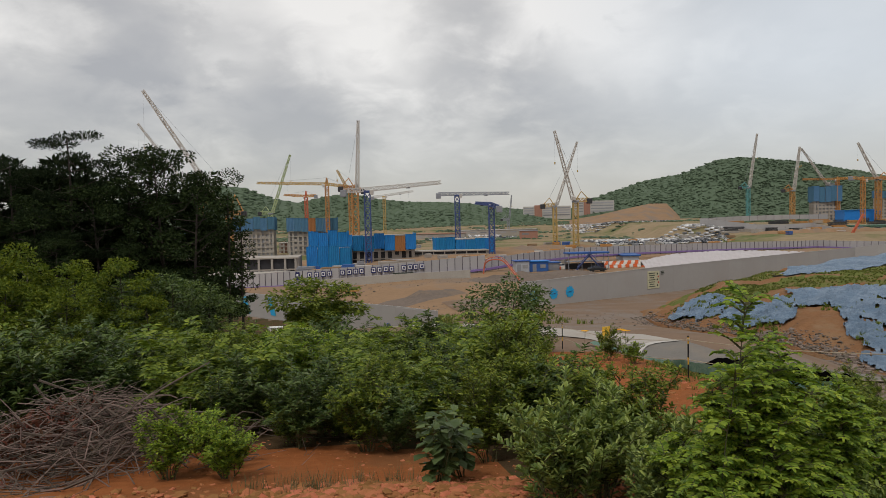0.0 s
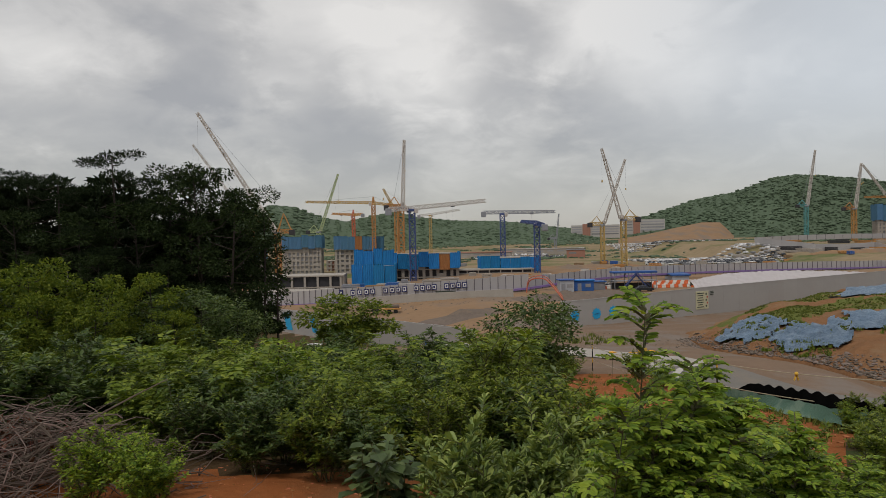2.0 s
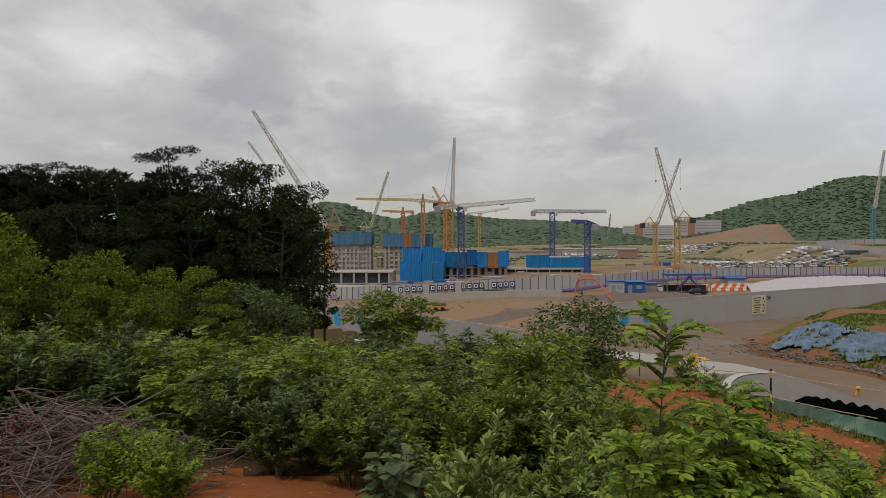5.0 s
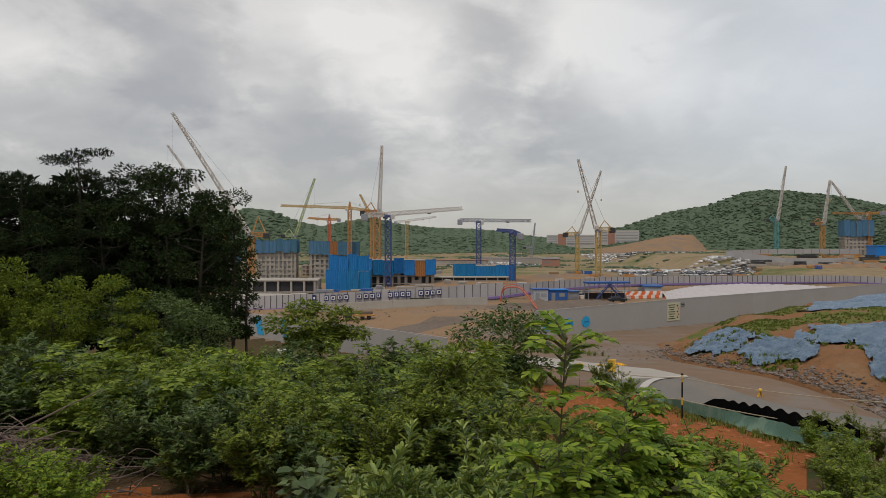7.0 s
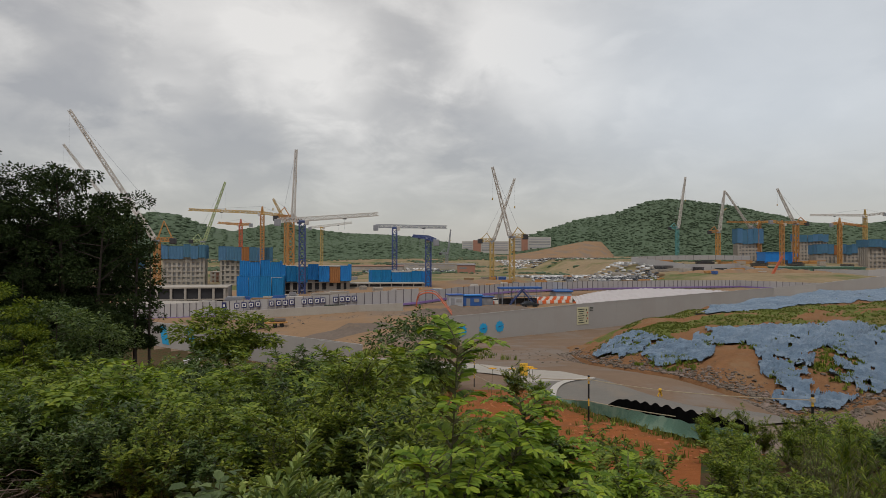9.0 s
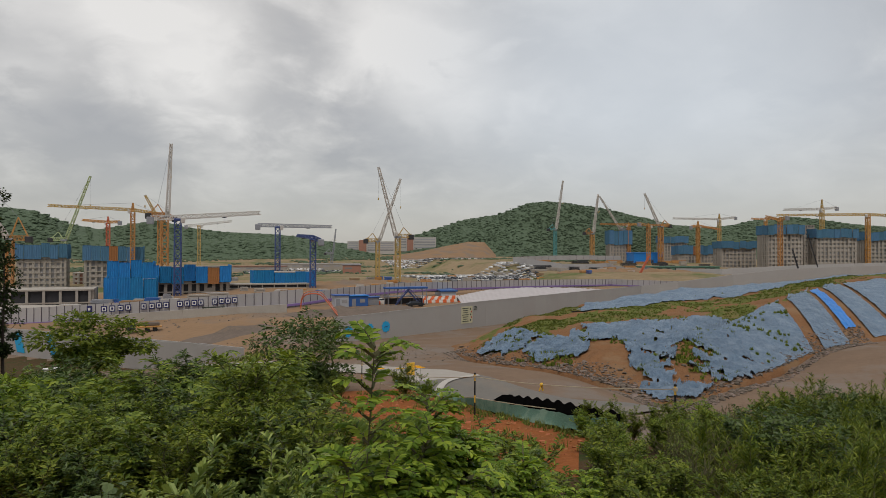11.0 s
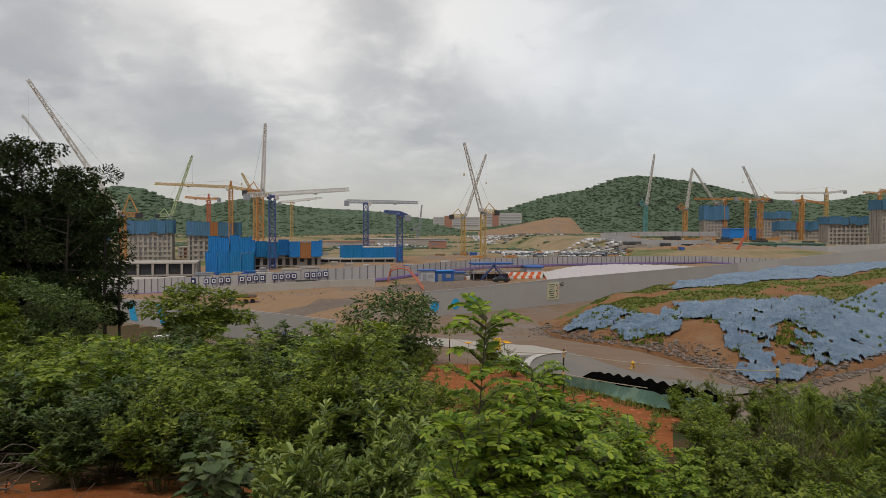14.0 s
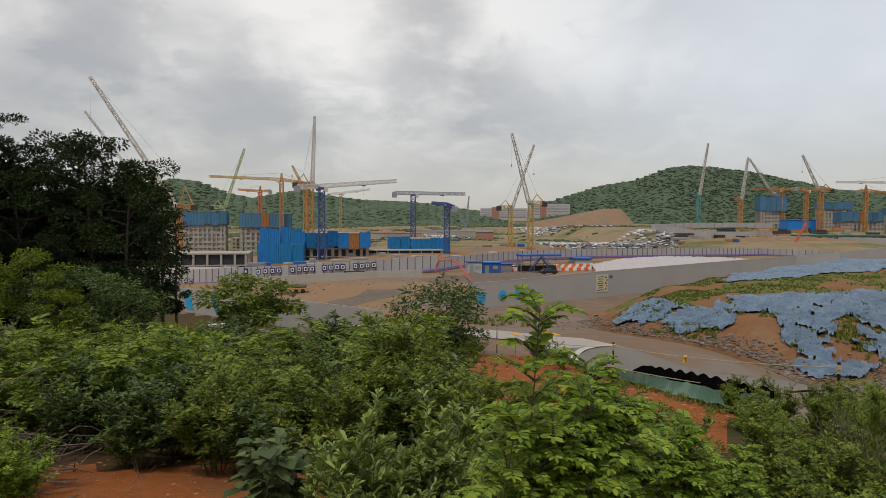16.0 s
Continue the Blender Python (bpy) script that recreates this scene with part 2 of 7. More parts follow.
M = {
    "red_soil": material("red_soil", (0.272, 0.096, 0.034), 0.95, vary=0.5, scale=0.7, bump=0.9, bump_scale=5, stain=(0.21, 0.10, 0.045), stain_amount=0.6, stain_scale=0.35, spec=0.05),
    "red_stone": material("red_stone", (0.33, 0.140, 0.062), 0.9, vary=0.4, scale=2.0, bump=0.5, island=0.4, spec=0.05),
    "gravel": material("gravel", (0.17, 0.14, 0.118), 0.95, vary=0.4, scale=3.0, bump=0.5, island=0.45, spec=0.05),
    "dirt_road": material("dirt_road", (0.195, 0.137, 0.098), 0.95, vary=0.35, scale=0.25, bump=0.6, bump_scale=3, stain=(0.21, 0.185, 0.165), stain_amount=0.7, stain_scale=0.12, spec=0.05),
    "yard_soil": material("yard_soil", (0.262, 0.172, 0.105), 0.95, vary=0.35, scale=0.08, bump=0.6, bump_scale=1.0, stain=(0.20, 0.16, 0.13), stain_amount=0.9, stain_scale=0.045, spec=0.05),
    "dark_soil": material("dark_soil", (0.16, 0.13, 0.11), 0.95, vary=0.5, scale=0.2, bump=0.8, bump_scale=1.5, stain=(0.28, 0.2, 0.13), stain_amount=0.6, stain_scale=0.1, spec=0.05),
    "concrete": material("concrete", (0.36, 0.335, 0.30), 0.85, vary=0.2, scale=0.3, bump=0.2, bump_scale=3, stain=(0.31, 0.27, 0.23), stain_amount=0.6, stain_scale=0.12),
    "concrete_far": material("concrete_far", (0.34, 0.312, 0.28), 0.9, vary=0.25, scale=0.12, stain=(0.31, 0.27, 0.23), stain_amount=0.5, stain_scale=0.06, piece=0.06),
    "asphalt": material("asphalt", (0.165, 0.155, 0.14), 0.9, vary=0.25, scale=0.5, bump=0.3, bump_scale=20, stain=(0.22, 0.18, 0.14), stain_amount=0.5, stain_scale=0.3),
    "kerb": material("kerb", (0.44, 0.42, 0.39), 0.8, vary=0.25, scale=1.2, bump=0.2),
    "panel": material("panel", (0.345, 0.332, 0.322), 0.55, vary=0.1, scale=0.1, stain=(0.33, 0.30, 0.28), stain_amount=0.35, stain_scale=0.08, piece=0.025),
    "panel_inner": material("panel_inner", (0.37, 0.36, 0.365), 0.6, vary=0.1, scale=0.15, piece=0.04),
    "fence_post": material("fence_post", (0.10, 0.085, 0.10), 0.6, 0.3, vary=0.3),
    "purple": material("purple", (0.22, 0.15, 0.36), 0.7, vary=0.35, scale=0.4),
    "screen_blue": material("screen_blue", (0.016, 0.18, 0.43), 0.65, vary=0.3, scale=0.25, piece=0.16, stain=(0.02, 0.12, 0.33), stain_amount=0.5, stain_scale=0.2),
    "screen_orange": material("screen_orange", (0.30, 0.13, 0.05), 0.7, vary=0.3, piece=0.1),
    # near-black: the shade inside unbuilt rooms and bays, put into the colour
    "opening_shade": material("opening_shade", (0.035, 0.035, 0.04), 0.7, vary=0.4),
    "glass_far": material("glass_far", (0.27, 0.27, 0.285), 0.25, vary=0.3, piece=0.3),
    "brick_far": material("brick_far", (0.33, 0.17, 0.125), 0.85, vary=0.25, scale=0.2),
    "white_far": material("white_far", (0.42, 0.40, 0.38), 0.7, vary=0.12, scale=0.1),
    "steel_white": material("steel_white", (0.50, 0.47, 0.44), 0.5, 0.2, vary=0.3, scale=0.2),
    # orange and yellow are muted: haze before the cranes is put into the paint
    "steel_orange": material("steel_orange", (0.43, 0.215, 0.07), 0.55, vary=0.3, scale=0.3, piece=0.08),
    "steel_yellow": material("steel_yellow", (0.43, 0.30, 0.11), 0.55, vary=0.3, scale=0.3),
    "steel_red": material("steel_red", (0.50, 0.13, 0.07), 0.55, vary=0.3, scale=0.3),
    "steel_navy": material("steel_navy", (0.05, 0.075, 0.20), 0.5, vary=0.3, scale=0.3),
    "steel_grey": material("steel_grey", (0.25, 0.26, 0.29), 0.5, 0.2, vary=0.3, scale=0.3),
    "steel_teal": material("steel_teal", (0.10, 0.28, 0.28), 0.5, vary=0.3, scale=0.3),
    "steel_lime": material("steel_lime", (0.37, 0.44, 0.24), 0.55, vary=0.3, scale=0.3),
    "steel_dark": material("steel_dark", (0.05, 0.05, 0.055), 0.6, 0.3, vary=0.3),
    "tarp": material("tarp", (0.135, 0.205, 0.295), 0.5, vary=0.55, scale=0.45, bump=1.0, bump_scale=2.2, bump_dist=0.35, stain=(0.24, 0.32, 0.42), stain_amount=0.6, stain_scale=0.8, spec=0.4),
    "tarp_bright": material("tarp_bright", (0.02, 0.19, 0.58), 0.45, vary=0.3, scale=0.8, bump=0.4, bump_scale=3),
    "tarp_white": material("tarp_white", (0.44, 0.405, 0.41), 0.55, vary=0.15, scale=0.2, bump=0.4, bump_scale=1.0),
    "tarp_green": material("tarp_green", (0.085, 0.17, 0.125), 0.7, vary=0.4, scale=1.5, bump=0.6, bump_scale=14, stain=(0.23, 0.32, 0.24), stain_amount=0.5, stain_scale=1.2),
    # black without sheen: the pit's shadow as a surface colour
    "pit_shade": material("pit_shade", (0.004, 0.004, 0.004), 0.95, vary=0.3, scale=2, spec=0.0),
    "barrier_orange": material("barrier_orange", (0.68, 0.15, 0.05), 0.5, vary=0.2),
    "barrier_white": material("barrier_white", (0.68, 0.66, 0.62), 0.5, vary=0.2),
    "shed_blue": material("shed_blue", (0.03, 0.10, 0.32), 0.5, vary=0.2, piece=0.1),
    "shed_wall": material("shed_wall", (0.36, 0.38, 0.42), 0.6, vary=0.2, scale=0.3),
    "navy": material("navy", (0.03, 0.035, 0.12), 0.6, vary=0.2),
    "sign_white": material("sign_white", (0.66, 0.66, 0.66), 0.6, vary=0.1),
    "sign_cyan": material("sign_cyan", (0.02, 0.33, 0.63), 0.5, vary=0.15, scale=0.6),
    "sign_cream": material("sign_cream", (0.50, 0.48, 0.33), 0.6, vary=0.15),
    "ink": material("ink", (0.05, 0.06, 0.05), 0.7),
    "ink_red": material("ink_red", (0.40, 0.08, 0.06), 0.7),
    "yellow": material("yellow", (0.66, 0.40, 0.05), 0.6, vary=0.2),
    "black": material("black", (0.012, 0.012, 0.013), 0.5, vary=0.2),
    "rope": material("rope", (0.40, 0.34, 0.24), 0.9, vary=0.3, scale=6),
    "car_paint": material("car_paint", (0.34, 0.34, 0.35), 0.3, 0.2, vary=0.05, piece=0.75),
    "car_white": material("car_white", (0.68, 0.68, 0.68), 0.3, vary=0.05, piece=0.15),
    "car_dark": material("car_dark", (0.04, 0.045, 0.055), 0.3, vary=0.05, piece=0.5),
    "car_glass": material("car_glass", (0.03, 0.035, 0.045), 0.12, vary=0.1),
    "tyre": material("tyre", (0.02, 0.02, 0.02), 0.9),
    "bark": material("bark", (0.045, 0.036, 0.03), 0.95, vary=0.4, scale=3, bump=0.8, bump_scale=12),
    "bark_pale": material("bark_pale", (0.20, 0.18, 0.16), 0.95, vary=0.4, scale=3, bump=0.6, bump_scale=12),
    "twig": material("twig", (0.125, 0.095, 0.078), 0.9, vary=0.4, scale=3, island=0.6),
    "dead_leaf": material("dead_leaf", (0.13, 0.055, 0.035), 0.85, vary=0.4, scale=4, island=0.4, translucent=0.15),
    "stem_green": material("stem_green", (0.085, 0.085, 0.04), 0.85, vary=0.4, scale=4),
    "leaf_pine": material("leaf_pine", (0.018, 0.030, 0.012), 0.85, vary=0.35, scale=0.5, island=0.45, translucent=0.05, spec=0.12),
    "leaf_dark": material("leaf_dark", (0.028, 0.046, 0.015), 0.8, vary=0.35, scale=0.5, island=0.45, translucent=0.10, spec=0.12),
    "leaf_bright": material("leaf_bright", (0.180, 0.270, 0.032), 0.55, vary=0.35, scale=1.1, island=0.5, translucent=0.33, spec=0.25),
    "leaf_robinia": material("leaf_robinia", (0.144, 0.204, 0.028), 0.5, vary=0.35, scale=1.1, island=0.5, translucent=0.3, spec=0.28),
    "leaf_mid": material("leaf_mid", (0.130, 0.178, 0.025), 0.55, vary=0.35, scale=1.1, island=0.5, translucent=0.28, spec=0.25),
    "leaf_deep": material("leaf_deep", (0.070, 0.114, 0.028), 0.45, vary=0.35, scale=1.1, island=0.5, translucent=0.22, spec=0.35),
    "leaf_silver": material("leaf_silver", (0.185, 0.250, 0.070), 0.45, vary=0.35, scale=1.1, island=0.5, translucent=0.25, spec=0.3),
    "leaf_yellow": material("leaf_yellow", (0.122, 0.168, 0.022), 0.6, vary=0.35, scale=1.1, island=0.45, translucent=0.3, spec=0.15),
    "leaf_broad": material("leaf_broad", (0.085, 0.125, 0.045), 0.5, vary=0.35, scale=1.1, island=0.35, translucent=0.2, spec=0.3),
    "leaf_reed": material("leaf_reed", (0.13, 0.125, 0.07), 0.8, vary=0.35, scale=2.0, island=0.4, translucent=0.25, spec=0.12),
    "grass": material("grass", (0.135, 0.165, 0.036), 0.8, vary=0.4, scale=0.6, island=0.45, translucent=0.25),
    "grass_land": material("grass_land", (0.26, 0.20, 0.125), 0.95, vary=0.5, scale=0.03, bump=0.6, bump_scale=1, stain=(0.105, 0.132, 0.05), stain_amount=0.95, stain_scale=0.022, spec=0.05),
    # hill greens lifted and blued: distance haze carried in the base colours
    "forest": material("forest", (0.098, 0.136, 0.088), 0.95, vary=0.55, scale=0.02, island=0.12, spec=0.1),
    "forest_floor": material("forest_floor", (0.076, 0.110, 0.068), 0.95, vary=0.45, scale=0.03),
    # leaf litter, darkened to hold the deep shade beneath the shrubs
    "shaded_litter": material("shaded_litter", (0.085, 0.056, 0.030), 0.95, vary=0.6, scale=1.5, bump=0.8, bump_scale=9, stain=(0.045, 0.065, 0.022), stain_amount=0.9, stain_scale=0.8, spec=0.05),
    "brown_earth": material("brown_earth", (0.225, 0.118, 0.060), 0.95, vary=0.5, scale=0.5, bump=1.0, bump_scale=3, bump_dist=0.15, stain=(0.26, 0.17, 0.10), stain_amount=0.7, stain_scale=0.25, spec=0.05),
    # screen_blue greyed for the far blocks: distance haze put into the colour
    "screen_blue_haze": material("screen_blue_haze", (0.07, 0.17, 0.28), 0.7, vary=0.3, scale=0.25, piece=0.12),
    "turf": material("turf", (0.125, 0.145, 0.040), 0.95, vary=0.5, scale=0.8, bump=1.0, bump_scale=6, bump_dist=0.12, stain=(0.20, 0.15, 0.07), stain_amount=0.8, stain_scale=0.5, spec=0.05),
    "car_crowd": material("car_crowd", (0.42, 0.42, 0.43), 0.35, vary=0.05, island=0.75),
    "flower": material("flower", (0.75, 0.42, 0.02), 0.7, vary=0.2, island=0.2),
}

# ---- building helpers ----
def smooth(x, lo, hi):
    t = min(1.0, max(0.0, (x - lo) / (hi - lo)))
    return t * t * (3 - 2 * t)


def mesh_object(name, data, mat, parent=None, label=""):
    ob = new(name, data)
    if mat and not data.materials:
        data.materials.append(M[mat])
    if parent:
        ob.parent = parent
    if label:
        tagged(ob, label)
    return ob


def part(name, bm, mat, parent=None, label="", shade=False):
    data = bpy.data.meshes.new(name)
    bm.to_mesh(data)
    bm.free()
    if shade:
        data.polygons.foreach_set("use_smooth", [True] * len(data.polygons))
    return mesh_object(name, data, mat, parent, label)


def pydata(name, verts, faces, mat, parent=None, label="", shade=False):
    data = bpy.data.meshes.new(name)
    data.from_pydata(np.asarray(verts).tolist(), [], np.asarray(faces).tolist() if isinstance(faces, np.ndarray) else faces)
    if shade:
        data.polygons.foreach_set("use_smooth", [True] * len(data.polygons))
    return mesh_object(name, data, mat, parent, label)


def thing(name, m, label, category, group="", kind=""):
    ob = new(name)
    ob.matrix_world = m if isinstance(m, Matrix) else pose(*m)
    return tagged(ob, label, category, group, kind)


def box(bm, c, s, rz=0.0, bevel=0.0):
    r = bmesh.ops.create_cube(bm, size=1.0, matrix=Matrix.Translation(c) @ Matrix.Rotation(radians(rz), 4, "Z") @ Matrix.Diagonal((*s, 1)))
    if bevel:
        es = list({e for v in r["verts"] for e in v.link_edges})
        bmesh.ops.bevel(bm, geom=es, offset=bevel, segments=1, affect="EDGES")
    return bm


def one_box(c, s, rz=0.0, bevel=0.0):
    return box(bmesh.new(), c, s, rz, bevel)


def beam(bm, a, b, w, w2=None, sides=4):
    a, b = Vector(a), Vector(b)
    d = (b - a)
    if d.length < 1e-5:
        return
    n = d.normalized()
    u = n.orthogonal().normalized() if abs(n.z) < 0.99 else Vector((1, 0, 0))
    if abs(n.z) < 0.99:
        u = n.cross(Vector((0, 0, 1))).normalized()
    v = n.cross(u)
    w2 = w if w2 is None else w2
    ra, rb = [], []
    for i in range(sides):
        k = math.pi * 2 * (i + 0.5) / sides
        o = u * math.cos(k) + v * math.sin(k)
        ra.append(bm.verts.new(a + o * w * 0.7))
        rb.append(bm.verts.new(b + o * w2 * 0.7))
    for i in range(sides):
        j = (i + 1) % sides
        bm.faces.new((ra[i], ra[j], rb[j], rb[i]))
    bm.faces.new(ra[::-1])
    bm.faces.new(rb)


def lattice(a, b, w, step, bar, w2=None, tri=False):
    """A trussed beam from a to b: corner chords, and cross bars on each side."""
    bm = bmesh.new()
    a, b = Vector(a), Vector(b)
    n = (b - a).normalized()
    u = n.cross(Vector((0, 0, 1))).normalized() if abs(n.z) < 0.99 else Vector((1, 0, 0))
    v = u.cross(n).normalized()
    w2 = w if w2 is None else w2
    ring = [(-0.5, -0.5), (0.5, -0.5), (0.0, 0.5)] if tri else [(-0.5, -0.5), (0.5, -0.5), (0.5, 0.5), (-0.5, 0.5)]
    count = max(2, round((b - a).length / step))

    def corner(i, k):
        s = i / count
        ww = w + (w2 - w) * s
        return a.lerp(b, s) + u * (ring[k][0] * ww) + v * (ring[k][1] * ww)

    for k in range(len(ring)):
        beam(bm, corner(0, k), corner(count, k), bar * 1.35)
        k2 = (k + 1) % len(ring)
        for i in range(count):
            p, q = (k, k2) if i % 2 else (k2, k)
            beam(bm, corner(i, p), corner(i + 1, q), bar)
            beam(bm, corner(i, k), corner(i, k2), bar)
    return bm


# ---- terrain ----
RUN = [-60, 0, 8, 20, 30, 45, 70, 100, 180, 300, 450, 650, 750, 900, 1500, 4500]
FALL = [-1.3, -1.6, -3.2, -5.0, -6.2, -8.0, -10.6, -12.9, -13.3, -13.6, -15, -12.0, -5.5, 0.0, 3.0, 4.0]


def ground(x, y):
    z = float(np.interp(y, RUN, FALL))
    z += 0.065 * max(min(x, 0.0), -75.0) * smooth(y, 50, 120) * (1 - smooth(y, 300, 600))
    # the western yard lies a step lower
    z -= 2.2 * smooth(-x, -10, 14) * smooth(y, 60, 90) * (1 - smooth(y, 120, 165))
    # bank down to the road beside the planted slope
    z -= 1.15 * smooth(x, 7.6, 10.0) * smooth(y, 10.5, 14) * (1 - smooth(y, 30, 40))
    # low ground between road and mound
    z -= 2.3 * smooth(x, 17, 27) * smooth(y, 13, 24) * (1 - smooth(y, 55, 85))
    z += 2.1 * smooth(x, 38, 60) * smooth(y, 30, 45) * (1 - smooth(y, 75, 100))
    # the raised eastern plateau
    z += (4.5 * smooth(y, 290, 350) + 4.5 * smooth(y, 378, 425)) * smooth(x, 158, 180) * (1 - smooth(y, 600, 750))
    z += 0.12 * noise.noise(Vector((x * 0.35, y * 0.35, 0.3))) * smooth(60 - abs(y), 0, 20)
    return z


def strip_mesh(name, line, width, lift, mat, parent=None, label="", across=4, step=1.5, follow=ground):
    """A ribbon laid on the ground along a polyline. width: one number, or one per point."""
    pts, wid = [], []
    for i in range(len(line) - 1):
        a, b = Vector(line[i]), Vector(line[i + 1])
        n = max(1, int((b - a).length / step))
        for k in range(n):
            pts.append(a.lerp(b, k / n))
            wa, wb = (width, width) if isinstance(width, (int, float)) else (width[i], width[i + 1])
            wid.append(wa + (wb - wa) * k / n)
    pts.append(Vector(line[-1]))
    wid.append(width if isinstance(width, (int, float)) else width[-1])
    for _ in range(4):
        pts = [pts[0]] + [(pts[i - 1] + pts[i] * 2 + pts[i + 1]) / 4 for i in range(1, len(pts) - 1)] + [pts[-1]]
    verts, faces = [], []
    for i, p in enumerate(pts):
        d = (pts[min(i + 1, len(pts) - 1)] - pts[max(i - 1, 0)]).normalized()
        s = Vector((d.y, -d.x))
        for k in range(across + 1):
            q = p + s * (k / across - 0.5) * wid[i]
            verts.append((q.x, q.y, follow(q.x, q.y) + lift))
    c = across + 1
    faces = [(i * c + k, i * c + k + 1, (i + 1) * c + k + 1, (i + 1) * c + k) for i in range(len(pts) - 1) for k in range(across)]
    ob = pydata(name, verts, faces, mat, parent, label, True)
    return ob


# one sheet in rings that widen with distance
ga = [radians(a) for a in np.arange(0, 360, 1.25)]
gr = [0.4]
while gr[-1] < 4600:
    gr.append(gr[-1] * 1.035 + 0.25)
gv, gf = [(0, 0, ground(0, 0))], []
for r in gr:
    for a in ga:
        x, y = r * math.sin(a), r * math.cos(a)
        gv.append((x, y, ground(x, y)))
na = len(ga)
for k in range(na):
    gf.append((0, 1 + (k + 1) % na, 1 + k))
for i in range(len(gr) - 1):
    for k in range(na):
        a, b = 1 + i * na + k, 1 + i * na + (k + 1) % na
        gf.append((a, b, b + na, a + na))
land = pydata("ground", gv, gf, None, shade=True)
for key in ("red_soil", "dirt_road", "yard_soil", "grass_land", "shaded_litter"):
    land.data.materials.append(M[key])
which = []
for f in land.data.polygons:
    c = f.center
    rr = math.hypot(c.x, c.y)
    if c.y > 330 or rr > 420 or (c.x > 100 and c.y > 250):
        which.append(3)
    elif c.y > (88 + 0.62 * c.x if c.x > 6 else 84 - 1.25 * c.x) or rr > 190:
        which.append(2)
    elif (c.y > 30 and c.x > -14) or (c.x > 9.5 and c.y > 13):
        which.append(1)
    # under the shrubs: litter with their shade in its colour
    elif c.y > 9.0 and c.x < 0.13 * c.y + 0.3 or c.x < -9 or (c.y < 12 and c.x > 0.45 * c.y + 1) or (2.0 < c.y < 9 and c.x > -0.5):
        which.append(4)
    else:
        which.append(0)
land.data.polygons.foreach_set("material_index", which)
tagged(land, "reddish bare soil falling from a hillside to a wide building site", "ground", kind="structure")

# ---- wooded hills ----
def ico():
    bm = bmesh.new()
    bmesh.ops.create_icosphere(bm, subdivisions=1, radius=1.0)
    v = np.array([p.co[:] for p in bm.verts])
    f = np.array([[q.index for q in g.verts] for g in bm.faces])
    bm.free()
    return v, f


ICO_V, ICO_F = ico()


def crowns(rng, spots, sizes):
    """Many uneven rounded tree tops in one mesh."""
    vs, fs = [], []
    n = len(ICO_V)
    for k, (p, s) in enumerate(zip(spots, sizes)):
        jit = 1 + 0.14 * rng.standard_normal((n, 1))
        v = ICO_V * np.clip(jit, 0.5, 1.6) * np.array([s, s, s * rng.uniform(0.36, 0.5)])
        vs.append(v + np.array(p))
        fs.append(ICO_F + k * n)
    return np.concatenate(vs), np.concatenate(fs)


def hill(label, ridge, front, back, foot, trees, size, seed):
    """ridge: points along the skyline; the slope falls front metres towards the site, to the height foot."""
    rng = np.random.default_rng(seed)
    ridge = [Vector(p) for p in ridge]
    fine = []
    for a, b in zip(ridge, ridge[1:]):
        k = max(2, int((b - a).length / 12))
        fine += [a.lerp(b, i / k) for i in range(k)]
    fine.append(ridge[-1])
    rows = 22

    def surf(i, s):
        """s from 0 at the foot to 1 on the ridge to 1.6 behind it."""
        p = fine[i]
        out = Vector((p.x, p.y, 0)).normalized()
        q = p - out * front * (1 - s) if s <= 1 else p + out * back * (s - 1)
        rise = smooth(s, -0.1, 1.15) / smooth(1, -0.1, 1.15) if s <= 1 else 1 - (s - 1) * 1.2
        z = foot + (p.z - size * 0.4 - foot) * rise + 5 * noise.noise(Vector((q.x * 0.012, q.y * 0.012, seed))) * (1 - abs(s - 0.5))
        return Vector((q.x, q.y, z))

    verts, faces = [], []
    for i in range(len(fine)):
        for k in range(rows):
            verts.append(surf(i, k / (rows - 1) * 1.6)[:])
    for i in range(len(fine) - 1):
        for k in range(rows - 1):
            a = i * rows + k
            faces.append((a, a + rows, a + rows + 1, a + 1))
    base = pydata("hill", verts, faces, "forest_floor", shade=True)
    tagged(base, label, "hill", kind="structure")
    spots, sizes = [], []
    for _ in range(trees):
        i = int(rng.integers(0, len(fine)))
        s = rng.uniform(0.0, 1.06)
        p = surf(i, s) + Vector((rng.uniform(-7, 7), rng.uniform(-7, 7), 0))
        r = size * rng.uniform(0.55, 1.15)
        spots.append((p.x, p.y, p.z - r * 0.36))
        sizes.append(r)
    v, f = crowns(rng, spots, sizes)
    woods = pydata("woods", v, f, "forest", shade=True)
    tagged(woods, "dense green broadleaf forest covering a low hill", "forest", kind="stuff")


